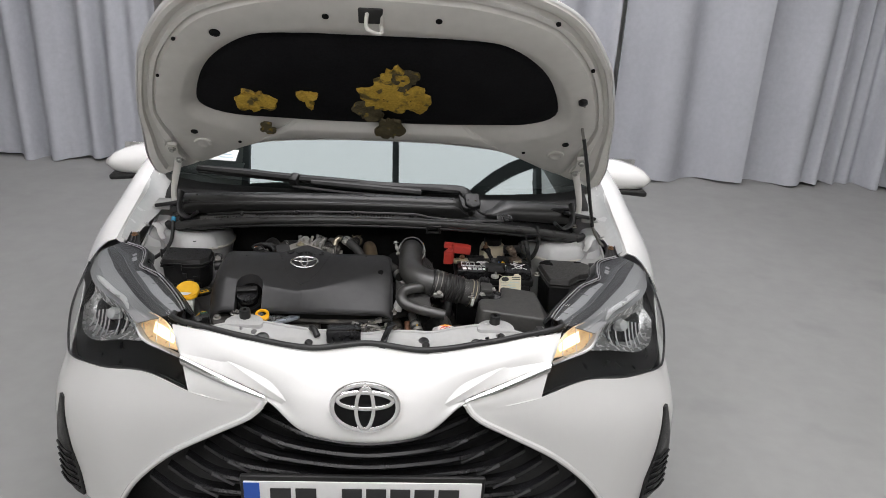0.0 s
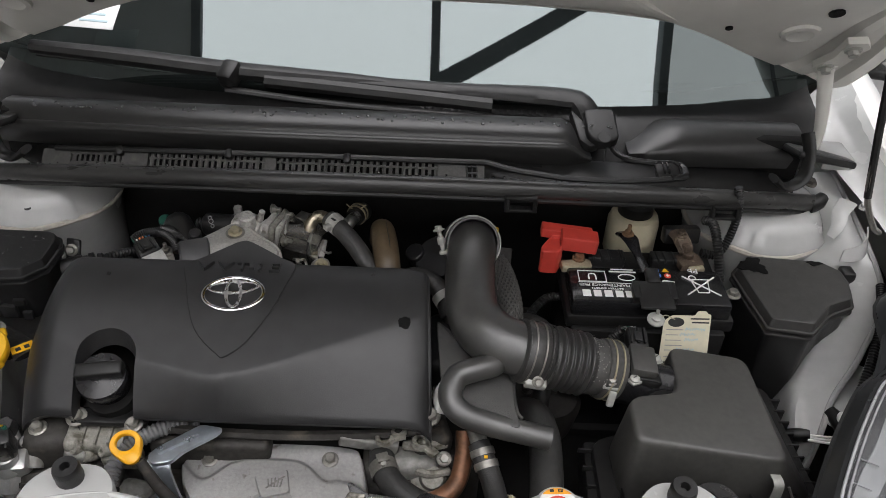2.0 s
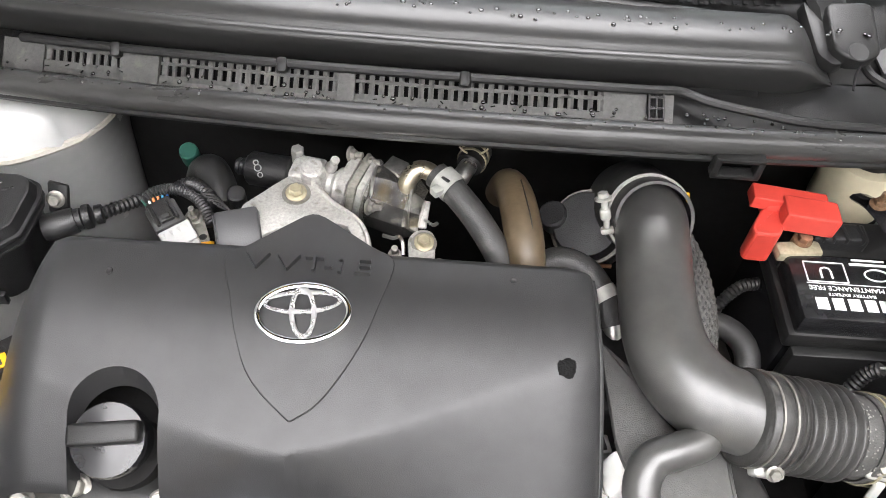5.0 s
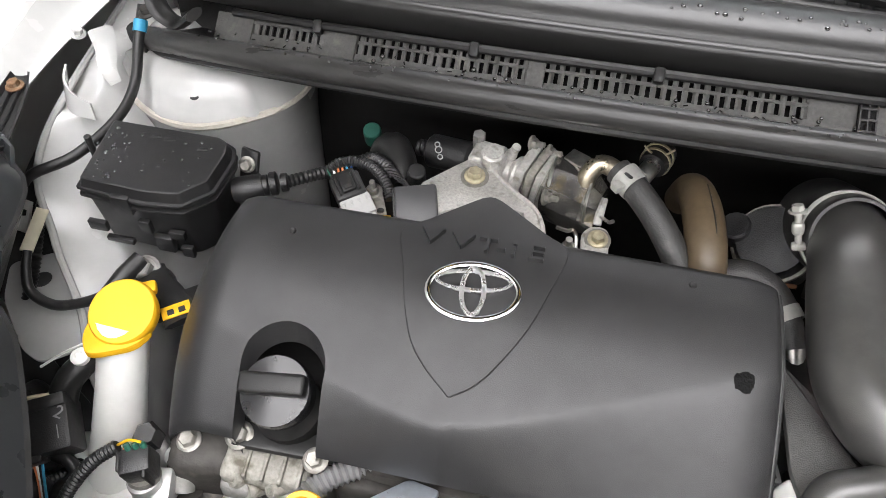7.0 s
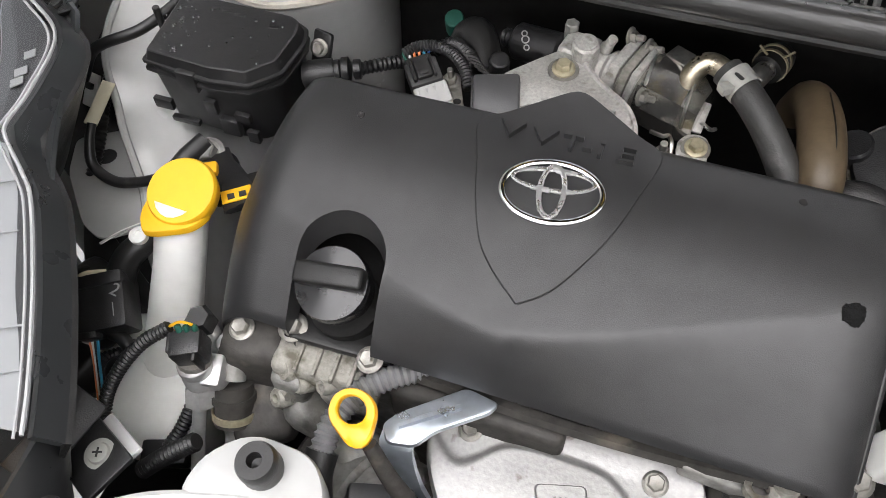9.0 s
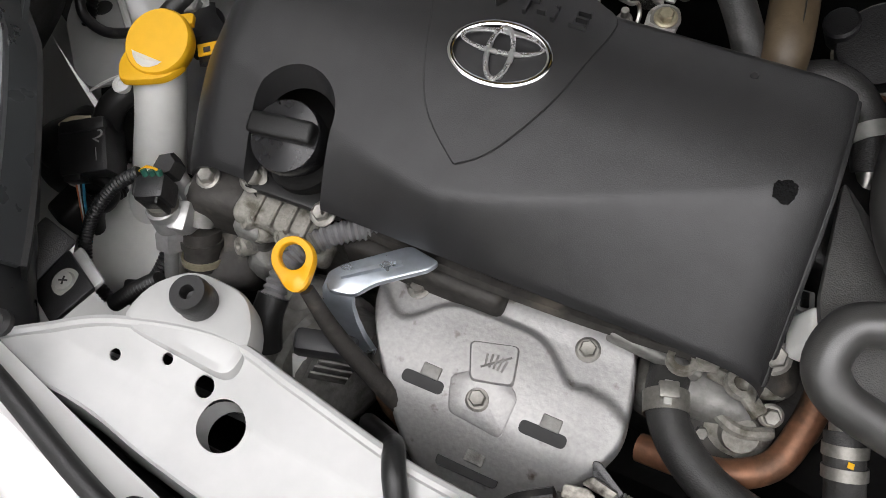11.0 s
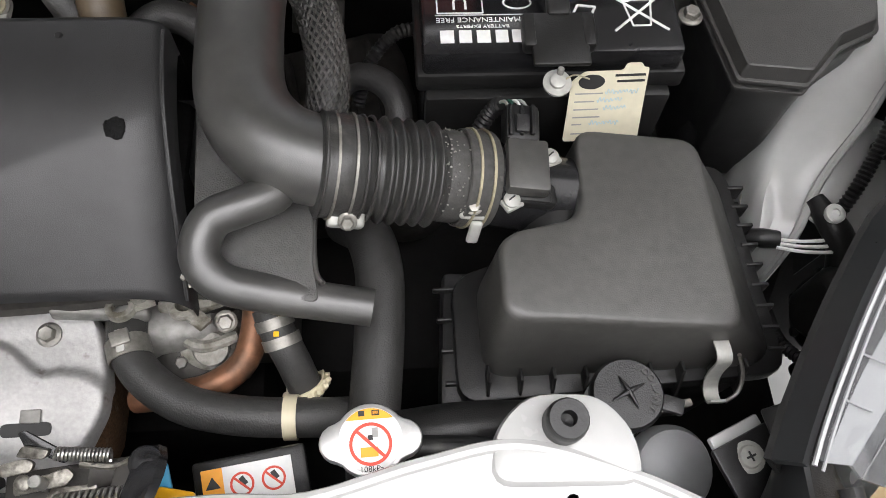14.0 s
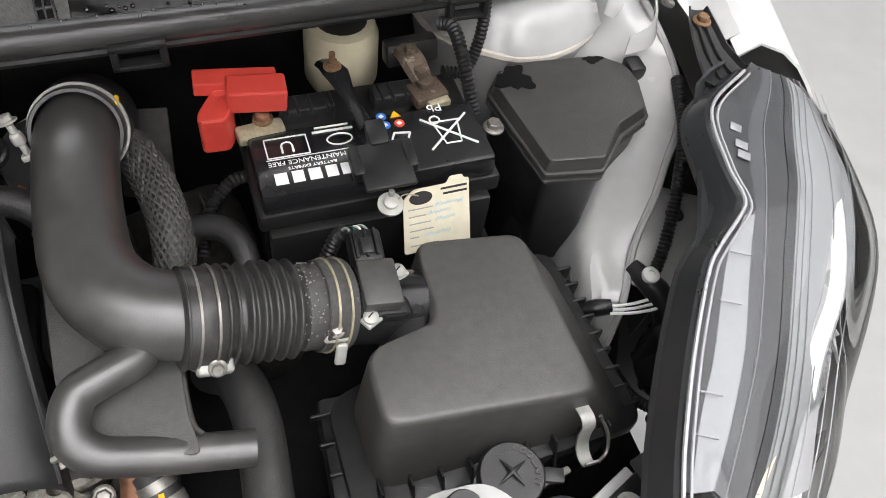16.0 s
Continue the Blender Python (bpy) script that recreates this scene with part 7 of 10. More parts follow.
# pipework behind the bar
pipes = thing("coolant_pipework", (-0.05, 0.68, 0.75), "rubber coolant hoses with spring clips behind the engine", "hose")
part("hose", tube([(-0.088, 0.684, 0.8235), (-0.070, 0.667, 0.820), (-0.048, 0.645, 0.808), (-0.028, 0.621, 0.790), (-0.016, 0.605, 0.765)], 0.0122, 14, 26), MAT["hose_grey"], pipes, "grey rubber hose")
part("hose_clip", lathe([(0.0126, -0.008), (0.0135, -0.008), (0.0135, 0.008), (0.0126, 0.008)], (-0.077, 0.674, 0.8225), (0.7, -0.68, -0.15), 22, caps=False), MAT["clip_zinc"], pipes, "zinc spring clip")
part("clip_ear", rbox((-0.086, 0.662, 0.826), (0.010, 0.009, 0.007), 0.001, (0, 0, 40)), MAT["clip_zinc"], pipes)
part("clip_slot", rbox((-0.079, 0.668, 0.8345), (0.008, 0.005, 0.002), 0.001, (-30, 0, -45)), MAT["print_black"], pipes)
part("elbow_hose", tube([(-0.024, 0.733, 0.755), (-0.020, 0.712, 0.788), (-0.015, 0.682, 0.803), (-0.010, 0.648, 0.804), (-0.006, 0.622, 0.793), (-0.005, 0.610, 0.770), (-0.005, 0.607, 0.735)], [0.0150, 0.0155, 0.0165, 0.0172, 0.0172, 0.0168, 0.016], 18, 40), MAT["hose_brown"], pipes, "brown rubber elbow hose")
part("hose_seam", tube([(-0.012, 0.690, 0.8180), (-0.0085, 0.665, 0.8218), (-0.004, 0.640, 0.8188), (-0.001, 0.615, 0.8060), (-0.001, 0.604, 0.795)], 0.0007, 6, 20), MAT["rubber"], pipes)
part("hose", tube([(0.000, 0.630, 0.752), (0.025, 0.645, 0.762), (0.050, 0.640, 0.760), (0.068, 0.622, 0.750), (0.078, 0.595, 0.735)], 0.013, 12, 24), MAT["hose_grey"], pipes, "grey rubber hose")
part("hose_clip", lathe([(0.014, -0.006), (0.0148, -0.006), (0.0148, 0.006), (0.014, 0.006)], (0.069, 0.618, 0.749), (0.5, -0.8, -0.3), 22, caps=False), MAT["clip_zinc"], pipes, "zinc spring clip")
part("pipe", tube([(0.074, 0.610, 0.745), (0.080, 0.590, 0.73), (0.082, 0.56, 0.70)], 0.010, 12, 12), MAT["steel"], pipes)
part("pipe_stub", tube([(-0.072, 0.694, 0.796), (-0.064, 0.707, 0.802), (-0.057, 0.722, 0.803)], 0.0085, 14, 14), MAT["steel"], pipes)
part("stub_hose", tube([(-0.058, 0.719, 0.803), (-0.053, 0.733, 0.802), (-0.049, 0.750, 0.792)], [0.0125, 0.0132, 0.0132], 16, 12), MAT["rubber"], pipes)
for q in ((-0.0555, 0.726, 0.8025), (-0.0530, 0.734, 0.8018)):
    part("hose_clip", lathe([(0.0134, -0.0013), (0.0145, -0.0013), (0.0145, 0.0013), (0.0134, 0.0013)], q, (0.3, 0.9, -0.1), 24, caps=False), MAT["brass"], pipes, "wire hose clip")
for dx in (-0.006, 0.006):
    part("clip_ear", tube([(-0.055 + dx, 0.722, 0.816), (-0.055 + dx * 1.5, 0.720, 0.820), (-0.055 + dx * 2.2, 0.722, 0.823)], 0.0011, 6, 8), MAT["brass"], pipes)
BRAID = [(0.122, 0.705, 0.752), (0.140, 0.680, 0.758), (0.153, 0.640, 0.748), (0.157, 0.595, 0.730), (0.148, 0.555, 0.705)]
part("braided_hose", tube(BRAID, 0.0162, 18, 40), MAT["rubber"], pipes, "hose in a woven grey sleeve")
for k in range(36):
    a = 2 * math.pi * (k % 18) / 18
    line = []
    cen = catmull(BRAID, 60)
    for i, q in enumerate(cen):
        d = cen[min(i + 1, 59)] - cen[max(i - 1, 0)]
        u, v = frame_axes(d)
        w = a + i * (0.11 if k < 18 else -0.11)
        line.append(q + (0.0165 + 0.0004 * math.sin(i * 1.9 + k)) * (math.cos(w) * u + math.sin(w) * v))
    part("braid", tube(line, 0.0017, 4, 90, ell=0.45), MAT["braid_grey"], pipes)
part("hose", ribbed([(0.235, 0.672, 0.715), (0.212, 0.664, 0.716), (0.190, 0.646, 0.700), (0.178, 0.622, 0.672)], 0.0065), MAT["plastic_black"], pipes)
part("hose", tube([(0.140, 0.615, 0.665), (0.172, 0.634, 0.694), (0.200, 0.624, 0.702), (0.214, 0.598, 0.698), (0.208, 0.568, 0.675), (0.20, 0.53, 0.63)], 0.012, 12, 26), MAT["hose_grey"], pipes, "dusty bent hose")
# gearbox casing and its bracket below the hoses
gbx = thing("gearbox", (0.20, 0.60, 0.45), "dark dusty alloy gearbox casing deep in the bay", "gearbox")
part("casing", rbox((0.165, 0.66, 0.56), (0.15, 0.18, 0.14), 0.03, (6, -8, 10), 3), MAT["engine_dark"], gbx)
part("casing_boss", lathe([(0.05, 0), (0.05, 0.05), (0.042, 0.062), (0.02, 0.066), (0.0005, 0.066)], (0.215, 0.60, 0.55), (0.1, -0.2, 1), 30), MAT["engine_dark"], gbx)
for k in range(4):
    part("casing_rib", rbox((0.120 + 0.026 * k, 0.64 + 0.006 * k, 0.632), (0.006, 0.13, 0.020), 0.002, (6, -8, 10)), MAT["engine_dark"], gbx)
part("support_plate", rbox((0.143, 0.745, 0.690), (0.050, 0.004, 0.085), 0.0015, (-38, 0, -8)), MAT["engine_dark"], gbx, "dusty grey support plate")
for x, y, z in ((0.128, 0.742, 0.715), (0.235, 0.625, 0.620), (0.190, 0.585, 0.618)):
    bolt(gbx, (x, y, z), 0.006, (0, -0.4, 1), MAT["alloy_dull"])

# wiring plugs left of the shield
plug = thing("sensor_plug", (-0.31, 0.64, 0.77), "black and pale sensor plugs on a ribbed loom", "plug")


PL = plane_at((-0.316, 0.632, 0.800), (0.74, 0.55, 0.10), (-0.62, 0.66, 0.20))
for nm, c, sz, r, mt, lb in (("plug_body", (0, 0, 0), (0.027, 0.024, 0.018), 0.002, "plastic_box", "black wiring plug"), ("plug_latch", (0, 0.001, 0.0105), (0.012, 0.018, 0.005), 0.001, "plastic_black", ""), ("latch_slot", (0, -0.004, 0.0125), (0.007, 0.004, 0.003), 0.0004, "print_black", ""),
                        ("plug_socket", (0.001, -0.0215, -0.003), (0.028, 0.021, 0.018), 0.002, "loom_pale", "pale grey socket"), ("plug_back", (0, 0.014, -0.001), (0.022, 0.008, 0.014), 0.002, "plastic_black", "")):
    b = rbox(c, sz, r)
    b.transform(PL)
    part(nm, b, MAT[mt], plug, lb, smooth=30)
for sx in (-1, 1):
    b = rbox((sx * 0.0085, 0.001, 0.010), (0.0025, 0.020, 0.006), 0.0008)
    b.transform(PL)
    part("plug_rib", b, MAT["plastic_black"], plug)
for k in range(4):
    b = cyl((-0.0095 + 0.0068 * k, -0.036, 0.0005), (-0.0095 + 0.0068 * k, -0.014, 0.0035), 0.0034, 8)
    b.transform(PL)
    part("socket_rib", b, MAT["loom_pale"], plug)
part("socket_seal", rbox((-0.279, 0.6135, 0.789), (0.013, 0.010, 0.006), 0.0015, (-20, 0, 15)), MAT["yellow_amber"], plug, "amber seal")
for k in range(6):
    u = -0.009 + 0.0036 * k
    p0 = PL @ Vector((u, 0.017, 0.0))
    part("wire", tube([p0, p0 + Vector((-0.006 + 0.0006 * k, 0.006, 0.005)), Vector((-0.3375 + 0.001 * k, 0.6475 + 0.0008 * k, 0.807))], 0.0012, 6, 12), MAT[("wire_green", "print_white", "wire_orange", "wire_orange", "wire_blue", "print_blue")[k]], plug)
part("loom", ribbed([(-0.339, 0.646, 0.806), (-0.331, 0.653, 0.810), (-0.315, 0.656, 0.813), (-0.297, 0.650, 0.814), (-0.283, 0.638, 0.812), (-0.274, 0.624, 0.806)], 0.0052, 12, 0.0028), MAT["plastic_box"], plug, "ribbed loom")
part("loom", ribbed([(-0.318, 0.664, 0.802), (-0.303, 0.667, 0.809), (-0.288, 0.657, 0.812), (-0.276, 0.645, 0.810)], 0.0065, 12, 0.0032), MAT["plastic_box"], plug, "ribbed loom")
part("loom_hood", tube([(-0.309, 0.690, 0.778), (-0.301, 0.694, 0.796), (-0.289, 0.688, 0.806), (-0.278, 0.672, 0.803), (-0.272, 0.655, 0.796)], [0.010, 0.013, 0.0145, 0.014, 0.012], 14, 26), MAT["plastic_black"], plug, "taped loom bend")
for k in range(5):
    part("tape_edge", tube([(-0.287 + 0.004 * k, 0.650 - 0.003 * k, 0.8155), (-0.276 + 0.004 * k, 0.648 - 0.004 * k, 0.8165), (-0.268 + 0.003 * k, 0.640 - 0.003 * k, 0.812)], 0.0016, 5, 8), MAT["plastic_box"], plug)
part("loom_cap", cyl((-0.262, 0.660, 0.788), (-0.2585, 0.653, 0.8165), 0.0092, 14, 0.0080), MAT["plastic_box"], plug)
part("sensor_bracket", prism(rounded([(-0.302, 0.650), (-0.292, 0.651), (-0.274, 0.612), (-0.287, 0.606)], 0.004), 0.786, 0.789, edge=0.0008), MAT["alloy_cast"], plug, "pale metal bracket")
part("panel_hole", lathe([(0.0035, 0), (0.003, 0.0006), (0.0005, 0.0004)], (-0.285, 0.624, 0.789), (0, 0, 1), 12), MAT["print_black"], plug)
bolt(plug, (-0.2975, 0.645, 0.789), 0.0055, (0, -0.3, 1), MAT["zinc"])
part("stud", cyl((-0.2975, 0.645, 0.79), (-0.2975, 0.643, 0.804), 0.0028, 8), MAT["zinc"], plug)
BK = plane_at((-0.2490, 0.6165, 0.809), (0.95, 0.26, 0.06), (-0.28, 0.80, 0.45))
b = rbox((0, 0, 0), (0.036, 0.034, 0.022), 0.0025)
b.transform(BK)
part("plug_block", b, MAT["plastic_grey"], plug, "smooth dark grey plug cover", smooth=30)
b = rbox((-0.0185, -0.001, -0.001), (0.002, 0.034, 0.020), 0.0008)
b.transform(BK)
part("block_lip", b, MAT["plastic_box"], plug)
b = rbox((0, -0.0175, -0.004), (0.030, 0.002, 0.016), 0.0008)
b.transform(BK)
part("block_lip", b, MAT["plastic_box"], plug)
part("green_plug", cyl((-0.338, 0.765, 0.740), (-0.336, 0.756, 0.762), 0.0095, 12), MAT["wire_green"], plug, "green plug")

# ---- intake ----
duct = thing("intake_duct", (0.12, 0.55, 0.72), "smooth black intake duct with ribbed rubber section", "intake duct")
DL = [(0.108, 0.735, 0.735), (0.1065, 0.705, 0.772), (0.105, 0.672, 0.799), (0.102, 0.634, 0.807), (0.100, 0.585, 0.802), (0.104, 0.532, 0.797), (0.127, 0.498, 0.792), (0.166, 0.484, 0.786)]
part("elbow", tube(DL, [0.0325, 0.0325, 0.0322, 0.0314, 0.0314, 0.0322, 0.0330, 0.0315], 28, 70), MAT["plastic_duct"], duct, "smooth black elbow", smooth=60)
MX, MU, MN = Vector((1, 0, 0)), Vector((0, 0.62, 0.785)), Vector((0, -0.785, 0.62))


def mouth_ring(c, r, n=56):
    return [Vector(c) + r * (math.cos(2 * math.pi * k / n) * MX + math.sin(2 * math.pi * k / n) * MU) for k in range(n)]


MC = Vector((0.105, 0.667, 0.8045))
mouth_rows = [mouth_ring(MC + MN * h, r) for h, r in ((0.0135, 0.0318), (0.0135, 0.0345), (0.012, 0.0352), (0.001, 0.0352), (-0.001, 0.0358), (-0.024, 0.0362), (-0.028, 0.0385), (-0.045, 0.040), (-0.085, 0.042))]
part("duct_collar", skin(bmn(), mouth_rows, close_u=True), MAT["bellows_rubber"], duct, "black rubber collar", smooth=50)
for h in (-0.006, -0.0115):
    part("clamp_wire", hoop(mouth_ring(MC + MN * h, 0.0372), 0.0013, 6), MAT["clip_zinc"], duct, "zinc wire clamp")
part("clamp_bolt", cyl((0.0670, 0.655, 0.796), (0.0595, 0.667, 0.822), 0.0030, 10), MAT["clip_zinc"], duct)
bolt(duct, (0.0590, 0.668, 0.823), 0.0052, (-0.26, 0.40, 0.88), MAT["clip_zinc"], "clamp_screw")
part("clamp_lug", rbox((0.0625, 0.662, 0.811), (0.010, 0.009, 0.012), 0.0035, (-20, -15, 0), 3), MAT["clip_zinc"], duct)
part("clamp_lug", rbox((0.0668, 0.6555, 0.797), (0.012, 0.008, 0.006), 0.002, (-20, -15, 0)), MAT["clip_zinc"], duct)
part("clamp_mark", rbox(MC + MN * -0.008 + 0.0378 * (0.86 * MX + 0.51 * MU), (0.004, 0.009, 0.003), 0.001, (30, 60, 20)), MAT["yellow_plastic"], duct, "yellow paint mark")
# throttle body beside the duct mouth
thr = thing("throttle_body", (0.05, 0.69, 0.74), "black throttle body with a pale alloy rim behind the duct", "throttle body")
part("body_shell", lathe([(0.034, -0.05), (0.034, 0.0), (0.031, 0.006), (0.0005, 0.008)], (0.060, 0.700, 0.752), (-0.35, -0.45, 0.8), 26), MAT["plastic_box"], thr)
part("body_rim", lathe([(0.0345, -0.012), (0.0375, -0.012), (0.0375, -0.006), (0.0345, -0.006)], (0.060, 0.700, 0.752), (-0.35, -0.45, 0.8), 30, caps=False), MAT["alloy_cast"], thr, "pale alloy rim")
part("motor_cap", cyl((0.034, 0.716, 0.735), (0.026, 0.709, 0.757), 0.014, 14), MAT["plastic_box"], thr)
part("body_seam", tube([(0.044, 0.672, 0.748), (0.062, 0.660, 0.744), (0.082, 0.659, 0.742)], 0.0022, 6, 14), MAT["copper"], thr)
# ribbed rubber section
A, B = Vector((0.166, 0.484, 0.786)), Vector((0.268, 0.488, 0.757))
ax = (B - A)
prof_b = [(0.0335, -0.012), (0.0365, -0.010), (0.0365, 0.016), (0.034, 0.018)]
for k in range(5):
    h = 0.0335 + 0.0088 * k
    prof_b += [(0.0352 + 0.0030 * math.cos(2 * math.pi * (j / 8 - 0.5)), h - 0.0044 + 0.0088 * j / 8) for j in range(8)]
prof_b += [(0.0325, 0.077), (0.0325, 0.090), (0.0345, 0.092), (0.0345, 0.112), (0.0325, 0.114)]
part("bellows", lathe(prof_b, A, ax, 40), MAT["bellows_rubber"], duct, "ribbed rubber bellows", smooth=89)
part("dust_band", lathe([(0.0328, 0.0765), (0.0333, 0.078), (0.0333, 0.0895), (0.0328, 0.091)], A, ax, 40, caps=False), MAT["collar_dusty"], duct, "rubber neck with pale dust")
for hh in (-0.010, 0.0175, 0.024):
    part("collar_rim", lathe([(0.0360, hh - 0.0012), (0.0376, hh - 0.0004), (0.0376, hh + 0.0008), (0.0360, hh + 0.0016)], A, ax, 40, caps=False), MAT["bellows_rubber"], duct)
axn = ax.normalized()
fleck = random.Random(17)
bu, bv = frame_axes(ax)
for k in range(90):
    a, h = fleck.uniform(0.2, 2.9), 0.070 + 0.026 * fleck.random() ** 1.3
    n = math.cos(a) * bu + math.sin(a) * bv
    if n.z < -0.3:
        n = -n
    part("dust_fleck", lathe([(0.0008 * fleck.uniform(0.4, 1.3), 0), (0.0003, 0.0005)], A + axn * h + n * (0.0336 if h > 0.0765 else 0.0352), n, 6), MAT["dust_white"], duct)
part("bellows_collar", lathe([(0.0345, 0), (0.0358, 0.001), (0.0358, 0.022), (0.0345, 0.024)], A + axn * 0.090, ax, 36, caps=False), MAT["collar_dusty"], duct, "dusty grey rubber collar")
for h in (-0.002, 0.010):
    part("clamp_wire", lathe([(0.0368, -0.0009), (0.0380, -0.0009), (0.0380, 0.0009), (0.0368, 0.0009)], A + axn * h, ax, 36, caps=False), MAT["zinc"], duct, "zinc wire clamp")
part("clamp_lug", rbox(A + axn * 0.008 + Vector((0, -0.034, -0.014)), (0.026, 0.012, 0.012), 0.003, (20, 12, 0), 3), MAT["clip_zinc"], duct)
bolt(duct, A + axn * 0.008 + Vector((0.002, -0.040, -0.006)), 0.0045, (0, -0.8, 0.6), MAT["zinc"], "clamp_bolt")
for h in (0.097, 0.107):
    part("clamp_wire", lathe([(0.0358, -0.0009), (0.0371, -0.0009), (0.0371, 0.0009), (0.0358, 0.0009)], A + axn * h, ax, 36, caps=False), MAT["brass"], duct, "zinc wire clamp")
part("clamp_lug", rbox(A + axn * 0.101 + Vector((0.0, -0.031, 0.004)), (0.021, 0.010, 0.009), 0.0035, (35, 12, 0), 3), MAT["clip_zinc"], duct)
bolt(duct, A + axn * 0.101 + Vector((0, -0.030, 0.012)), 0.0045, (0, -0.5, 0.8), MAT["zinc"], "clamp_bolt")
part("clamp_tail", rbox(A + axn * 0.101 + Vector((0.001, -0.040, -0.008)), (0.009, 0.005, 0.020), 0.0024, (-20, 12, 0), 3), MAT["clip_zinc"], duct)
# side pipe that doubles back under the elbow
SP = [(0.131, 0.492, 0.775), (0.127, 0.466, 0.782), (0.106, 0.455, 0.784), (0.084, 0.446, 0.780), (0.077, 0.424, 0.770), (0.091, 0.410, 0.759), (0.124, 0.405, 0.749), (0.157, 0.401, 0.743), (0.190, 0.397, 0.738)]
part("side_pipe", tube(SP, [0.0128, 0.0136, 0.0138, 0.0140, 0.0140, 0.0138, 0.0136, 0.0134, 0.0132], 20, 60), MAT["plastic_duct"], duct, "bent black breather pipe", smooth=60)
web = [(0.060, 0.566), (0.066, 0.470), (0.080, 0.425), (0.096, 0.404), (0.156, 0.394), (0.151, 0.420), (0.152, 0.486), (0.120, 0.500), (0.094, 0.530)]
part("web_plate", prism(rounded(web, 0.008), 0.752, 0.758, edge=0.002), MAT["plastic_web"], duct, "flat grainy web between the pipes")
part("web_rim", tube([(0.158, 0.408, 0.757), (0.1525, 0.418, 0.757), (0.151, 0.450, 0.757), (0.153, 0.488, 0.757)], 0.002, 6, 16), MAT["plastic_duct"], duct)

# ---- air filter box ----
abox = thing("air_filter_box", (0.37, 0.44, 0.52), "black plastic air filter box with grained lid", "air filter box")
LT = [(0.345, 0.527), (0.442, 0.523), (0.448, 0.369), (0.278, 0.375), (0.279, 0.435), (0.341, 0.452)]
LB = [(0.337, 0.534), (0.478, 0.531), (0.488, 0.362), (0.270, 0.361), (0.269, 0.441), (0.331, 0.460)]


def ring3(poly, z_of, r, inset=0.0):
    c = sum((Vector(p) for p in poly), Vector((0, 0))) / len(poly)
    q = [(Vector(p) + (c - Vector(p)).normalized() * inset)[:] for p in poly]
    return [Vector((x, y, z_of(x, y))) for x, y in rounded(q, r, 5)]


def lid_z(x, y):
    return 0.762 - 0.13 * (x - 0.34) + 0.03 * (y - 0.45)


rows = [ring3(LB, lambda x, y: 0.680, 0.02), ring3(LB, lambda x, y: 0.688, 0.02), ring3(LT, lambda x, y: lid_z(x, y) - 0.007, 0.016, -0.002), ring3(LT, lambda x, y: lid_z(x, y) - 0.004, 0.016, -0.0008), ring3(LT, lambda x, y: lid_z(x, y) - 0.0015, 0.016, 0.0012),
        ring3(LT, lambda x, y: lid_z(x, y) - 0.0004, 0.016, 0.0035), ring3(LT, lid_z, 0.016, 0.007)]
lid_bm = skin(bmn(), rows, close_u=True)
lid_bm.faces.new([v for v in lid_bm.verts][-len(rows[0]):])
part("lid", lid_bm, MAT["plastic_lid"], abox, "grained black lid", smooth=50)
FB = [(0.322, 0.545), (0.492, 0.543), (0.503, 0.356), (0.250, 0.342), (0.250, 0.444), (0.315, 0.466)]
part("lid_flange", prism(rounded(FB, 0.02, 5), 0.668, 0.682, edge=0.003), MAT["plastic_black"], abox)
BB = [(0.318, 0.55), (0.488, 0.548), (0.496, 0.362), (0.252, 0.348), (0.252, 0.44), (0.312, 0.46)]
part("base", prism(rounded(BB, 0.02, 5), 0.668, 0.50, edge=0.004, taper=0.012), MAT["plastic_black"], abox, "black ribbed base")
for k in range(9):
    x = 0.272 + 0.024 * k
    part("rib", rbox((x, 0.354 + 0.0004 * k, 0.680), (0.0025, 0.016, 0.036), 0.0008, (-18, 0, 0)), MAT["plastic_black"], abox)
part("side_tray", rbox((0.258, 0.40, 0.640), (0.035, 0.115, 0.05), 0.006, (0, 0, -4)), MAT["plastic_black"], abox)
for k in range(4):
    part("tray_rib", rbox((0.258 - 0.002 * k, 0.362 + 0.026 * k, 0.667), (0.032, 0.003, 0.008), 0.001), MAT["plastic_black"], abox)
for k in range(9):
    part("rib", rbox((0.497, 0.375 + 0.018 * k, 0.674), (0.014, 0.003, 0.018), 0.0008), MAT["plastic_black"], abox)
clip_line = [(0.368, 0.727), (0.357, 0.729), (0.351, 0.724), (0.350, 0.706), (0.347, 0.694), (0.340, 0.689), (0.333, 0.692), (0.332, 0.700)]
rows_c = [[Vector((x + 0.006 * (0.74 - z), y, z)) for y, z in [(q.y, q.z) for q in catmull([(0, a, b) for a, b in clip_line], 26)]] for x in (0.4300, 0.4330, 0.4380, 0.4410)]
part("lid_clip", thick(skin(bmn(), rows_c), 0.0016), MAT["clip_zinc"], abox, "dull zinc spring clip", smooth=60)
part("clip_wire", tube([(0.452, 0.360, 0.715), (0.458, 0.350, 0.700), (0.456, 0.340, 0.688), (0.446, 0.334, 0.686)], 0.0016, 6, 16), MAT["zinc"], abox)
part("throat", tube([(0.262, 0.487, 0.757), (0.290, 0.487, 0.747), (0.315, 0.486, 0.738), (0.350, 0.486, 0.730)], [0.0325, 0.032, 0.030, 0.028], 28, 16), MAT["plastic_gloss"], abox, "round outlet tube")
part("throat_saddle", rbox((0.304, 0.485, 0.764), (0.040, 0.050, 0.012), 0.004, (0, 14, 0), 3), MAT["plastic_black"], abox)
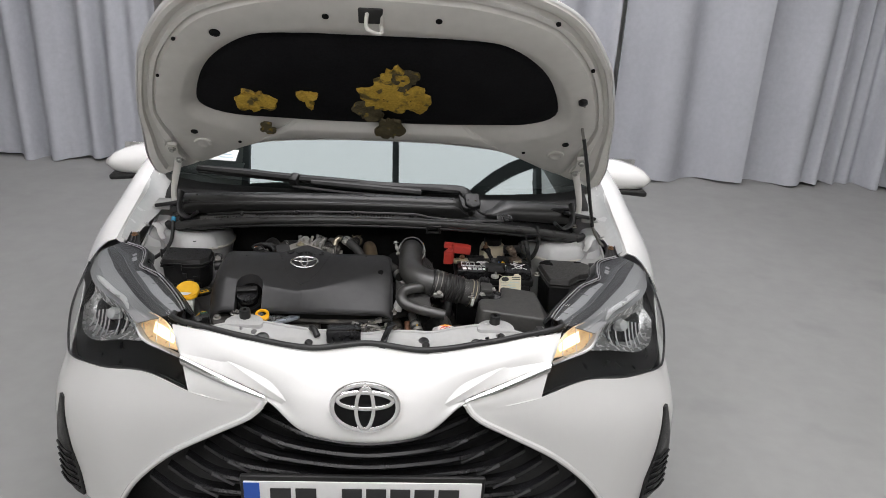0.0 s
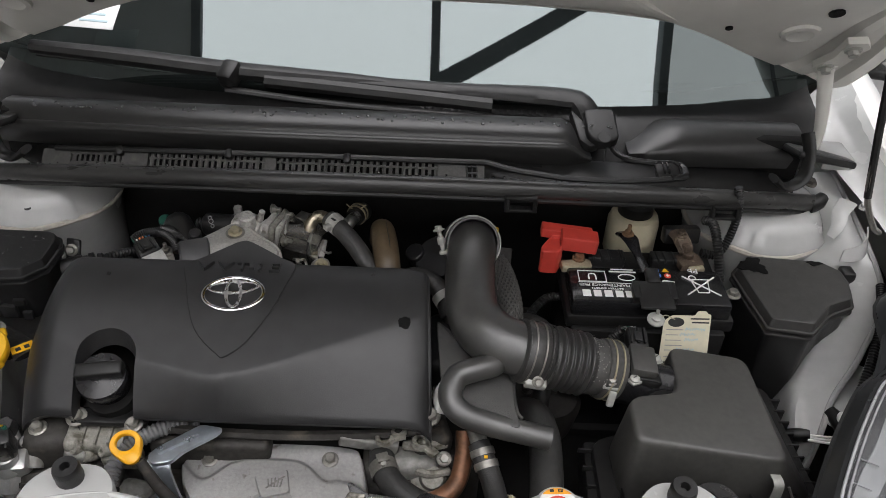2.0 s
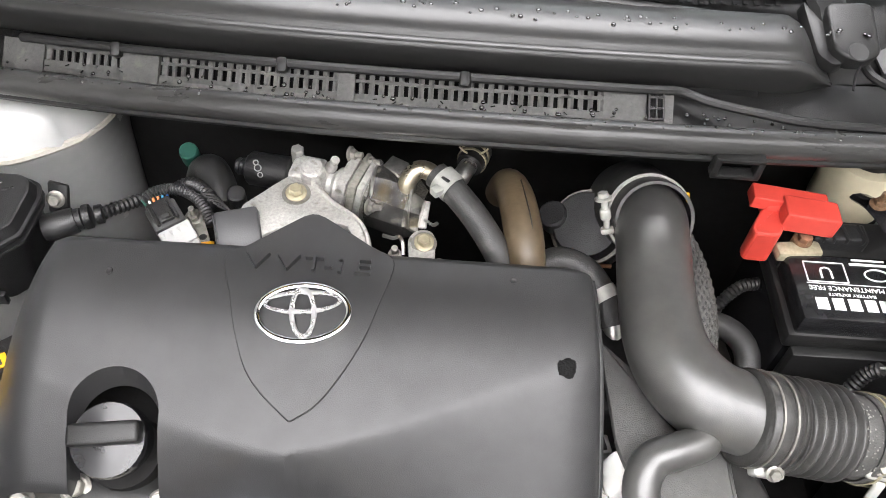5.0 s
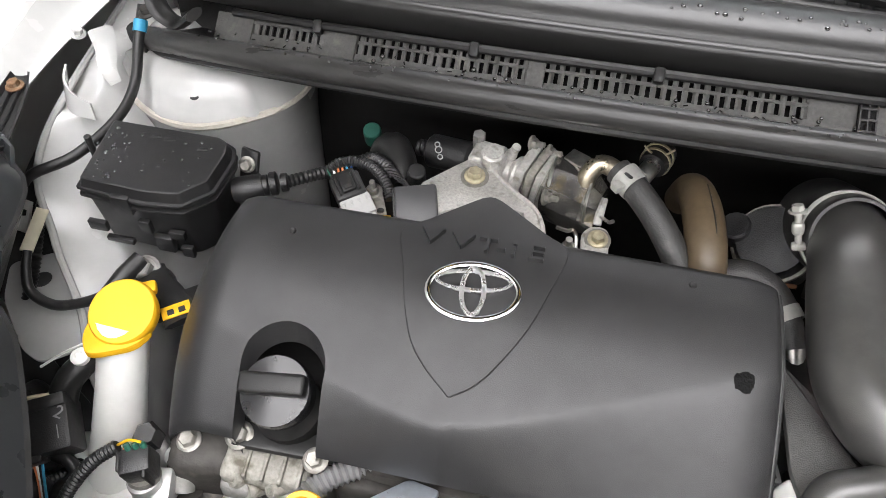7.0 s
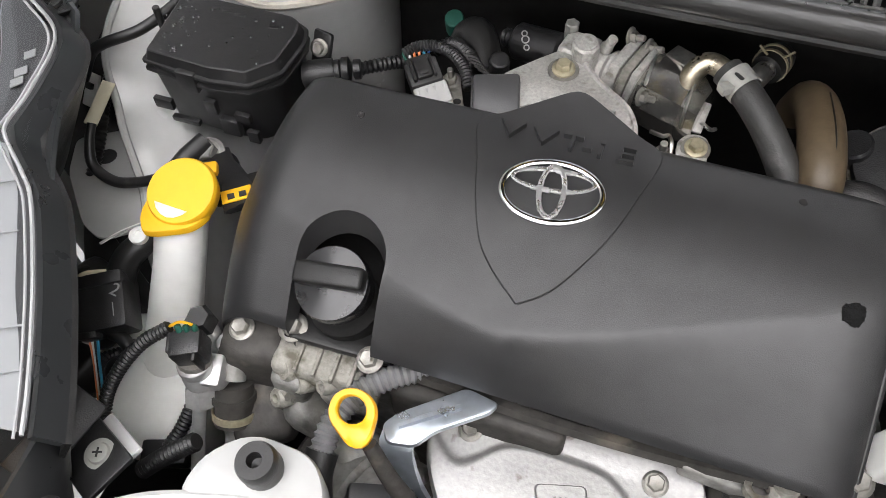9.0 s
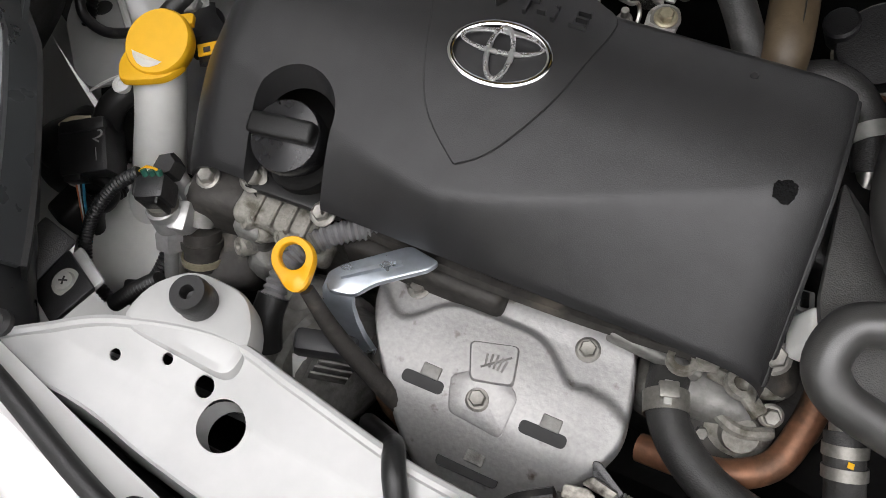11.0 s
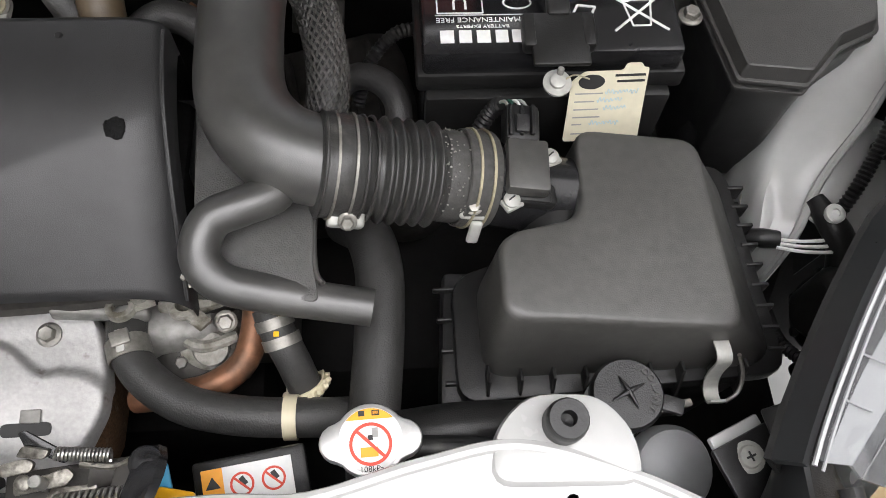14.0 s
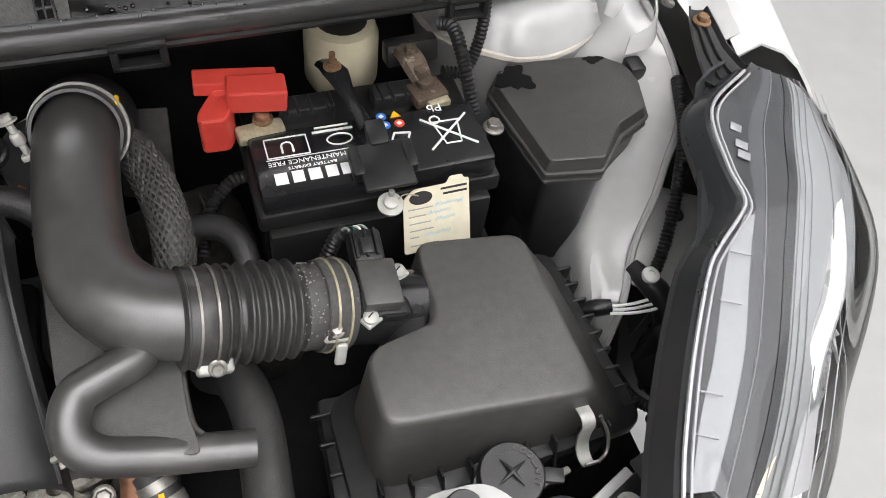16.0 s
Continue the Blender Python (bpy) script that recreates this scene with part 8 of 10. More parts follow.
part("throat_blend", rbox((0.326, 0.470, 0.728), (0.05, 0.075, 0.05), 0.02, (0, 10, 0), 4), MAT["plastic_black"], abox)
sensor = part("flow_sensor", rbox((0.3025, 0.484, 0.777), (0.031, 0.042, 0.013), 0.003, (2, 8, -3)), MAT["plastic_lid"], abox, "dark grey air flow sensor")
part("sensor_lip", rbox((0.3025, 0.484, 0.769), (0.036, 0.046, 0.005), 0.002, (2, 8, -3)), MAT["plastic_black"], abox)
part("sensor_plug", rbox((0.301, 0.519, 0.777), (0.026, 0.030, 0.018), 0.004, (6, 8, -3)), MAT["plastic_black"], abox, "black plug")
for dx in (-0.008, 0, 0.008):
    part("plug_rib", rbox((0.301 + dx, 0.518, 0.787), (0.003, 0.024, 0.004), 0.001, (6, 8, -3)), MAT["plastic_black"], abox)
part("plug_clip", rbox((0.301, 0.514, 0.789), (0.010, 0.014, 0.003), 0.001, (6, 8, -3)), MAT["plastic_box"], abox)
for k in range(4):
    part("wire", tube([(0.293 + 0.005 * k, 0.533, 0.780), (0.292 + 0.004 * k, 0.542, 0.778), (0.288 + 0.003 * k, 0.548, 0.768)], 0.0013, 6, 8), MAT[("print_grey", "wire_green", "print_white", "print_grey")[k]], abox)
part("plug_lead", ribbed([(0.291, 0.546, 0.770), (0.284, 0.548, 0.758), (0.272, 0.540, 0.735), (0.262, 0.53, 0.70)], 0.0068), MAT["plastic_black"], abox)
for q in ((0.290, 0.461, 0.770), (0.322, 0.498, 0.768)):
    part("sensor_tab", rbox((q[0], q[1], q[2] - 0.002), (0.015, 0.013, 0.004), 0.0015, (0, 8, 30)), MAT["clip_zinc"], abox)
    part("tab_screw", lathe([(0.006, 0), (0.006, 0.003), (0.004, 0.0045), (0.0005, 0.0045)], q, (0.1, -0.1, 1), 18), MAT["clip_zinc"], abox)
    part("screw_slot", rbox((q[0], q[1], q[2] + 0.0046), (0.006, 0.0012, 0.0006), 0.0002, (0, 0, 40)), MAT["print_black"], abox)
part("foot_lug", rbox((0.533, 0.520, 0.620), (0.05, 0.035, 0.02), 0.005), MAT["plastic_black"], abox)
bolt(abox, (0.533, 0.534, 0.632), 0.007, (0, -0.2, 1), MAT["zinc"])
# round cap by the box
rc = thing("reservoir_cap", (0.365, 0.334, 0.70), "round grey plastic cap with a raised cross", "cap")
part("cap_disc", lathe([(0.024, 0), (0.026, 0.003), (0.026, 0.010), (0.024, 0.013), (0.0005, 0.0135)], (0.365, 0.334, 0.708), (0, -0.05, 1), 32), MAT["plastic_box"], rc)
for a in (25, 115):
    star = tube([Vector((0.365 - 0.013 * math.cos(radians(a)), 0.334 - 0.013 * math.sin(radians(a)), 0.7225)), Vector((0.365, 0.334, 0.7245)), Vector((0.365 + 0.013 * math.cos(radians(a)), 0.334 + 0.013 * math.sin(radians(a)), 0.7225))], [0.0006, 0.0022, 0.0006], 8, 9)
    part("cap_cross", star, MAT["plastic_box"], rc)
for k, ch in enumerate("COOLANT"):
    a = radians(62 - 17 * k)
    p = Vector((0.365 + 0.0195 * math.cos(a), 0.334 + 0.0195 * math.sin(a), 0.7222))
    part("cap_letter", text_mesh(ch, 0.0072, plane_at(p, (math.sin(a), -math.cos(a), 0), (math.cos(a), math.sin(a), 0)), 0.0004), MAT["plastic_lid"], rc, smooth=0)
part("cap_lug", rbox((0.396, 0.325, 0.716), (0.016, 0.012, 0.006), 0.002, (0, 0, -20)), MAT["plastic_box"], rc)
part("cap_neck", cyl((0.365, 0.338, 0.64), (0.365, 0.334, 0.708), 0.024, 20), MAT["white_plastic"], rc)

# ---- battery ----
bat = thing("car_battery", (0.335, 0.65, 0.52), "black car battery with white print and red terminal cover", "battery")
part("case", rbox((0.337, 0.655, 0.640), (0.208, 0.130, 0.20), 0.005), MAT["plastic_gloss"], bat, "black battery case")
part("lid_lip", rbox((0.337, 0.654, 0.745), (0.218, 0.138, 0.020), 0.004), MAT["plastic_black"], bat)
part("lid", rbox((0.336, 0.6235, 0.766), (0.206, 0.073, 0.026), 0.004), MAT["plastic_gloss"], bat, "glossy black lid")
part("lid_step", rbox((0.336, 0.687, 0.760), (0.206, 0.056, 0.012), 0.003), MAT["plastic_black"], bat)
for x in (0.290, 0.378):
    part("vent_hump", rbox((x, 0.688, 0.772), (0.052, 0.022, 0.018), 0.003), MAT["plastic_box"], bat, smooth=20)
    for dx in (-0.018, -0.008, 0.004, 0.019):
        part("hump_rib", rbox((x + dx, 0.686, 0.779), (0.003, 0.020, 0.008), 0.001, (0, 0, 4)), MAT["plastic_box"], bat)
TOPZ = 0.7795


def print_bar(x, y, w, d, rot=0.0, mat="print_white"):
    return part("print_bar", rbox((x, y, TOPZ), (w, d, 0.0008), 0.0002, (0, 0, rot)), MAT[mat], bat)


def label_text(body, size, x, y, rot=180, sx=1.0):
    m = pose(x, y, TOPZ + 0.0003, 0, 0, rot) @ Matrix.Diagonal((sx, 1, 1, 1))
    return part("print_text", text_mesh(body, size, m, 0.0002), MAT["print_white"], bat, smooth=0)


# framed mark, lines of print, a bold word drawn as plain blocks
for dx, dy, w, d in ((0, 0.011, 0.036, 0.0012), (0, -0.011, 0.036, 0.0012), (-0.018, 0, 0.0012, 0.022), (0.018, 0, 0.0012, 0.022)):
    print_bar(0.264 + dx, 0.6385 + dy, w, d)
label_text("U", 0.019, 0.264, 0.6385)
label_text("MAINTENANCE FREE", 0.0068, 0.278, 0.6205, sx=1.05)
print_bar(0.283, 0.6255, 0.078, 0.0007)
label_text("BATTERY EXPERTS", 0.0042, 0.281, 0.6137, sx=1.2)
for k, w in enumerate((0.013, 0.012, 0.013, 0.012, 0.015)):
    print_bar(0.2525 + 0.0142 * k, 0.6035, w * 0.82, 0.0125)
print_bar(0.306, 0.6495, 0.036, 0.0026)
print_bar(0.306, 0.6545, 0.030, 0.0020)
mark = hoop([Vector((0.310 + 0.0110 * math.cos(t), 0.6380 + 0.0065 * math.sin(t), TOPZ)) for t in [2 * math.pi * k / 24 for k in range(24)]], 0.0008, 5)
part("print_ring", mark, MAT["print_white"], bat)
# crossed bin, recycling sign, warning signs
part("print_cross", tube([(0.385, 0.607, TOPZ), (0.428, 0.645, TOPZ)], 0.0011, 5, 4), MAT["print_white"], bat)
part("print_cross", tube([(0.385, 0.645, TOPZ), (0.428, 0.607, TOPZ)], 0.0011, 5, 4), MAT["print_white"], bat)
for a, b in (((0.395, 0.638), (0.400, 0.612)), ((0.418, 0.638), (0.414, 0.612)), ((0.393, 0.639), (0.420, 0.639)), ((0.400, 0.612), (0.414, 0.612))):
    part("print_line", tube([(*a, TOPZ), (*b, TOPZ)], 0.0008, 5, 4), MAT["print_white"], bat)
part("print_ring", hoop([Vector((0.398 + 0.0045 * math.cos(t), 0.642 + 0.0045 * math.sin(t), TOPZ)) for t in [2 * math.pi * k / 20 for k in range(20)]], 0.0009, 5), MAT["print_white"], bat)
label_text("Pb", 0.013, 0.402, 0.657, sx=1.1)
tri = [(0.364, 0.616), (0.372, 0.632), (0.358, 0.634), (0.352, 0.622)]
for a, b in zip(tri, tri[1:] + tri[:1]):
    part("print_line", tube([(*a, TOPZ), (*b, TOPZ)], 0.0011, 5, 4), MAT["print_white"], bat)
for x, y, mt in ((0.352, 0.656, "print_blue"), (0.353, 0.645, "print_blue"), (0.366, 0.645, "print_red")):
    part("print_disc", lathe([(0.0048, 0), (0.0046, 0.0006), (0.0005, 0.0006)], (x, y, TOPZ - 0.0003), (0, 0, 1), 18), MAT[mt], bat)
    part("print_disc", rbox((x, y, TOPZ + 0.0004), (0.004, 0.004, 0.0003), 0.0001, (0, 0, 30)), MAT["print_white"], bat)
part("print_sign", prism([(0.360, 0.653), (0.370, 0.653), (0.365, 0.661)], TOPZ - 0.0004, TOPZ + 0.0003), MAT["yellow_plastic"], bat)
# red cover over the positive terminal
part("terminal_cover", rbox((0.248, 0.680, 0.806), (0.050, 0.026, 0.022), 0.0025, (0, 4, -4)), MAT["red_plastic"], bat, "red plastic terminal cover", smooth=20)
part("cover_top", rbox((0.233, 0.696, 0.808), (0.070, 0.020, 0.014), 0.002, (0, 4, -4)), MAT["red_plastic"], bat, smooth=20)
part("cover_arm", prism(rounded([(0.196, 0.668), (0.211, 0.692), (0.229, 0.698), (0.227, 0.672), (0.219, 0.656), (0.196, 0.657)], 0.005), 0.768, 0.804, edge=0.0025), MAT["red_plastic"], bat, "red plastic arm", smooth=20)
part("cover_arm", rbox((0.226, 0.698, 0.800), (0.03, 0.026, 0.020), 0.004), MAT["red_plastic"], bat)
part("terminal", cyl((0.250, 0.672, 0.765), (0.250, 0.672, 0.786), 0.009, 16), MAT["rust"], bat)
part("terminal_nut", lathe([(0.0065, 0), (0.0065, 0.006), (0.005, 0.007)], (0.250, 0.670, 0.785), (0, 0, 1), 6), MAT["copper"], bat)
part("terminal_clamp", rbox((0.246, 0.664, 0.776), (0.042, 0.016, 0.012), 0.003, (0, 0, 6)), MAT["brass"], bat)
part("terminal_clamp", rbox((0.403, 0.680, 0.777), (0.034, 0.026, 0.012), 0.003, (0, 0, 12)), MAT["corroded"], bat, "corroded negative clamp")
part("terminal_clamp", rbox((0.410, 0.666, 0.775), (0.022, 0.010, 0.010), 0.002, (0, 0, 8)), MAT["brass"], bat)
part("terminal", cyl((0.402, 0.685, 0.780), (0.402, 0.685, 0.790), 0.008, 14), MAT["corroded"], bat)
part("clamp_strap", tube([(0.400, 0.688, 0.787), (0.396, 0.700, 0.795), (0.393, 0.712, 0.798), (0.390, 0.724, 0.795)], [0.011, 0.013, 0.013, 0.012], 8, 14, ell=0.55), MAT["corroded"], bat)
part("clamp_body", rbox((0.400, 0.727, 0.790), (0.052, 0.018, 0.024), 0.004, (-10, 0, 4)), MAT["plastic_black"], bat)
part("clamp_ear", rbox((0.398, 0.694, 0.792), (0.014, 0.020, 0.014), 0.003, (0, 0, 24)), MAT["corroded"], bat)
bolt(bat, (0.394, 0.708, 0.802), 0.006, (0, 0, 1), MAT["corroded"])
part("earth_lead", ribbed([(0.430, 0.735, 0.81), (0.438, 0.72, 0.815), (0.440, 0.69, 0.80), (0.445, 0.66, 0.76)], 0.007), MAT["plastic_black"], bat)
# hold-down bar, plate and bolts
part("hold_bar", tube([(0.318, 0.730, 0.785), (0.321, 0.700, 0.800), (0.325, 0.665, 0.800), (0.332, 0.630, 0.796)], [0.010, 0.012, 0.006, 0.007], 8, 16, ell=0.4), MAT["plastic_gloss"], bat, "worn black steel hold-down bar")
part("hold_bolt", cyl((0.319, 0.702, 0.80), (0.319, 0.702, 0.820), 0.003, 8), MAT["rust"], bat)
bolt(bat, (0.319, 0.702, 0.804), 0.0055, (0, 0, 1), MAT["rust"])
part("hold_plate", rbox((0.337, 0.590, 0.790), (0.044, 0.046, 0.005), 0.002, (8, 0, 0)), MAT["plastic_black"], bat, "black hold-down plate")
for x in (0.314, 0.360):
    part("plate_ear", rbox((x, 0.598, 0.788), (0.010, 0.030, 0.014), 0.003, (8, 0, 0)), MAT["plastic_black"], bat)
part("plate_tongue", rbox((0.338, 0.622, 0.795), (0.018, 0.026, 0.010), 0.003, (10, 0, 0)), MAT["plastic_black"], bat)
part("hold_washer", lathe([(0.011, 0), (0.011, 0.002), (0.0060, 0.0026), (0.0060, 0.006), (0.003, 0.007)], (0.333, 0.558, 0.777), (0, -0.2, 1), 20), MAT["clip_zinc"], bat, "dusty washer and nut")
part("hold_bolt", cyl((0.334, 0.561, 0.775), (0.335, 0.563, 0.789), 0.0026, 10), MAT["alloy_dull"], bat)
part("battery_tray", rbox((0.337, 0.655, 0.53), (0.235, 0.155, 0.03), 0.006), MAT["plastic_black"], bat)
part("front_cover", rbox((0.335, 0.580, 0.680), (0.20, 0.012, 0.12), 0.003), MAT["plastic_black"], bat)
# service tag of cream card
tag = thing("service_tag", (0.378, 0.56, 0.74), "cream card service tag with blue handwriting bars", "tag")
TGM = plane_at((0.3775, 0.5615, 0.748), (1, 0.02, 0.0), (0, 0.40, 0.92))
card = prism(rounded([(-0.032, -0.034), (0.030, -0.034), (0.030, 0.030), (0.026, 0.030), (0.024, 0.034), (0.012, 0.034), (0.010, 0.028), (-0.020, 0.028), (-0.030, 0.020)], 0.003), 0, 0.0008, TGM)
part("card", card, MAT["paper"], tag)
hole_bm = lathe([(0.0075, 0), (0.0072, 0.0006), (0.0005, 0.0006)], (0, 0, 0), (0, 0, 1), 24)
hole_bm.transform(TGM @ Matrix.Translation((-0.014, 0.019, 0.0007)) @ Matrix.Diagonal((1.4, 0.85, 1, 1)))
part("card_hole", hole_bm, MAT["print_black"], tag)
for y, x0, x1, mt, hgt in ((0.024, 0.004, 0.028, "print_black", 0.0024), (0.019, 0.006, 0.028, "print_black", 0.0024), (0.009, -0.026, -0.004, "print_grey", 0.0014), (0.010, -0.002, 0.024, "ink_blue", 0.0045),
                           (0.002, -0.026, -0.010, "print_grey", 0.0014), (0.003, -0.008, 0.012, "ink_blue", 0.0045), (-0.005, -0.026, -0.006, "print_grey", 0.0014), (-0.004, -0.002, 0.016, "ink_blue", 0.0045),
                           (-0.012, -0.026, -0.004, "print_grey", 0.0014), (-0.0185, -0.026, -0.018, "print_grey", 0.0014), (-0.0175, -0.012, 0.012, "ink_blue", 0.0045), (-0.027, -0.026, 0.0, "print_grey", 0.0014)):
    if mt == "ink_blue":
        n = int((x1 - x0) / 0.0011)
        b = tube([(x0 + (x1 - x0) * i / n, y + 0.0019 * math.sin(i * 2.4 + y * 900) * (0.4 + abs(math.sin(i * 0.9))), 0.0010) for i in range(n + 1)], 0.0004, 4, 4 * n)
    else:
        b = rbox(((x0 + x1) / 2, y, 0.0009), (x1 - x0, hgt * 0.8, 0.0004), 0)
    b.transform(TGM)
    part("tag_bar", b, MAT[mt], tag, smooth=0)
part("tag_string", tube([(0.336, 0.557, 0.780), (0.346, 0.562, 0.782), (0.360, 0.566, 0.772)], 0.0007, 5, 10), MAT["brass"], tag)

# ---- relay boxes ----
def step_box(name, top, z_top, z_seam, z_bot, loc, label, category, slope=0.0, grow=0.005, lid="plastic_box", r=0.009):
    """A lidded box: bevelled lid on a deeper base, with a double seam."""
    th = thing(name, loc, label, category)
    c = sum((Vector(p) for p in top), Vector((0, 0))) / len(top)

    def zf(z, k):
        return lambda x, y: z + k * (y - c.y)
    out = [(Vector(p) + (Vector(p) - c).normalized() * grow)[:] for p in top]
    rows = [ring3(out, zf(z_seam, slope), r), ring3(top, zf(z_top - 0.0025, slope), r), ring3(top, zf(z_top - 0.0007, slope), r, 0.0007), ring3(top, zf(z_top, slope), r, 0.0025)]
    bm = skin(bmn(), rows, close_u=True)
    bm.faces.new([v for v in bm.verts][-len(rows[0]):])
    part("lid", bm, MAT[lid], th, "black lid", smooth=20)
    wide = [(Vector(p) + (Vector(p) - c).normalized() * (grow + 0.0035))[:] for p in top]
    for dz in (0.0, -0.009):
        part("seam", prism(rounded(wide, r * 0.8, 3), z_seam + dz - 0.0030, z_seam + dz, edge=0.0006), MAT[lid], th, smooth=25)
    low = [(Vector(p) + (Vector(p) - c).normalized() * grow * 0.6)[:] for p in top]
    part("base", prism(rounded(low, 0.008, 5), z_seam, z_bot, taper=0.006, edge=0.004), MAT["plastic_box"], th, "black base")
    return th


fb = step_box("fuse_box", [(-0.5875, 0.693), (-0.472, 0.692), (-0.461, 0.687), (-0.4560, 0.672), (-0.4572, 0.632), (-0.4770, 0.610), (-0.5110, 0.6060), (-0.5790, 0.6100)], 0.780, 0.769, 0.690, (-0.53, 0.665, 0.66), "black plastic fuse box with a latched lid", "fuse box", 0.02, grow=0.003, r=0.0035)
part("latch", rbox((-0.536, 0.6035, 0.760), (0.020, 0.008, 0.022), 0.002), MAT["plastic_box"], fb)
part("latch", rbox((-0.505, 0.604, 0.712), (0.020, 0.008, 0.020), 0.002), MAT["plastic_box"], fb)
for x, z, w, hh in ((-0.575, 0.722, 0.020, 0.012), (-0.556, 0.705, 0.030, 0.006), (-0.520, 0.733, 0.012, 0.016), (-0.488, 0.728, 0.016, 0.010), (-0.482, 0.706, 0.012, 0.014)):
    part("base_block", rbox((x, 0.6035, z), (w, 0.006, hh), 0.0012), MAT["plastic_box"], fb)
part("mount_ear", rbox((-0.447, 0.694, 0.747), (0.022, 0.006, 0.034), 0.004, (-24, 0, -14)), MAT["plastic_box"], fb)
bolt(fb, (-0.4475, 0.6895, 0.751), 0.0058, (0.1, -0.85, 0.5), MAT["zinc"])
part("plug", tube([(-0.452, 0.664, 0.738), (-0.438, 0.668, 0.740), (-0.426, 0.674, 0.741)], [0.0130, 0.0135, 0.0125], 14, 10), MAT["plastic_box"], fb)
for q, r in (((-0.424, 0.675, 0.741), 0.0105), ((-0.416, 0.678, 0.742), 0.0120), ((-0.406, 0.682, 0.742), 0.0095)):
    part("plug_ring", lathe([(r - 0.002, -0.004), (r, -0.003), (r, 0.003), (r - 0.002, 0.004)], q, (1, 0.4, 0.05), 16), MAT["plastic_box"], fb)
part("plug_lead", ribbed([(-0.404, 0.683, 0.742), (-0.388, 0.694, 0.742), (-0.372, 0.712, 0.735), (-0.365, 0.735, 0.71)], 0.0068), MAT["plastic_box"], fb)
bolt(fb, (-0.515, 0.572, 0.702), 0.011, (0, -0.3, 1), MAT["alloy_dull"])
for w, x, y in ((0.008, -0.545, 0.680), (0.010, -0.533, 0.679), (0.012, -0.518, 0.678), (0.010, -0.480, 0.672)):
    part("lid_mark", rbox((x, y, 0.7804), (w, 0.004, 0.0006), 0.0002, (0, 0, 8)), MAT["plastic_box"], fb)
part("lid_plug", cyl((-0.592, 0.655, 0.765), (-0.592, 0.655, 0.790), 0.0035, 10), MAT["plastic_box"], fb)
rb = step_box("relay_box", [(0.478, 0.690), (0.500, 0.717), (0.600, 0.710), (0.622, 0.690), (0.624, 0.664), (0.614, 0.630), (0.578, 0.614), (0.545, 0.577), (0.492, 0.584)], 0.764, 0.751, 0.600, (0.55, 0.655, 0.56), "black plastic relay box with raised lid", "relay box", 0.01, grow=0.0035, lid="relay_lid", r=0.004)
part("lid_text", text_mesh("RELAY", 0.011, pose(0.545, 0.703, 0.7632, 0, 0, 2), 0.0004), MAT["plastic_grey"], rb, smooth=0)
part("lid_plug", rbox((0.632, 0.690, 0.757), (0.018, 0.022, 0.018), 0.003), MAT["plastic_box"], rb)
part("side_label", rbox((0.4905, 0.612, 0.695), (0.0012, 0.016, 0.026), 0.0003, (0, 0, 8)), MAT["print_grey"], rb, "small pale label")
part("base_leg", rbox((0.540, 0.640, 0.600), (0.10, 0.09, 0.10), 0.008), MAT["plastic_box"], rb)
for cx, cy, rx, ry, sd in ((0.499, 0.694, 0.018, 0.016, 4), (0.590, 0.704, 0.010, 0.005, 7)):
    rng = random.Random(sd)
    outline = []
    for i in range(44):
        a = 2 * math.pi * i / 44
        k = 1 + 0.22 * math.sin(3 * a + sd) + 0.12 * math.sin(7 * a + 2 * sd) + rng.uniform(-0.10, 0.10)
        outline.append((cx + rx * k * math.cos(a), cy + ry * k * math.sin(a)))
    part("damp_patch", prism(outline, 0.7640, 0.7652), MAT["stain_shade_black"], rb, "wet patch")
bolt(rb, (0.466, 0.655, 0.742), 0.007, (0, 0, 1), MAT["zinc"])

# brake fluid bottle behind the battery
brake = thing("brake_reservoir", (0.35, 0.80, 0.70), "cream plastic brake fluid reservoir under the cowl", "reservoir")
part("bottle", lathe([(0.034, 0.0), (0.038, 0.01), (0.038, 0.06), (0.034, 0.072), (0.025, 0.076)], (0.350, 0.795, 0.705), (0, 0, 1), 26), MAT["cream_plastic"], brake)
part("bottle_cap", lathe([(0.026, 0), (0.026, 0.016), (0.022, 0.02), (0.0005, 0.02)], (0.350, 0.795, 0.780), (0, 0, 1), 22), MAT["plastic_black"], brake)

# ---- washer filler ----
wash = thing("washer_filler", (-0.50, 0.42, 0.50), "white washer filler neck with yellow cap", "washer filler")
part("neck", tube([(-0.486, 0.496, 0.735), (-0.489, 0.472, 0.690), (-0.496, 0.440, 0.630), (-0.500, 0.405, 0.570), (-0.505, 0.385, 0.50)], [0.0225, 0.0225, 0.025, 0.031, 0.038], 22, 30), MAT["white_plastic"], wash, "milky white filler neck")
part("filler_cap", lathe([(0.027, -0.010), (0.029, -0.006), (0.0305, 0.002), (0.0300, 0.0055), (0.0285, 0.0075), (0.020, 0.0079), (0.010, 0.0080), (0.0005, 0.0080)], (-0.484, 0.499, 0.740), (0.05, -0.35, 1), 36), MAT["yellow_plastic"], wash, "bright yellow cap")
part("cap_tongue", prism(rounded([(-0.516, 0.494), (-0.512, 0.470), (-0.500, 0.456), (-0.490, 0.458), (-0.462, 0.472), (-0.454, 0.494)], 0.010), 0.7285, 0.7355, edge=0.002), MAT["yellow_plastic"], wash, "yellow pull tab")
part("cap_hinge", rbox((-0.473, 0.526, 0.745), (0.014, 0.014, 0.008), 0.003, (0, 0, 30)), MAT["yellow_plastic"], wash)
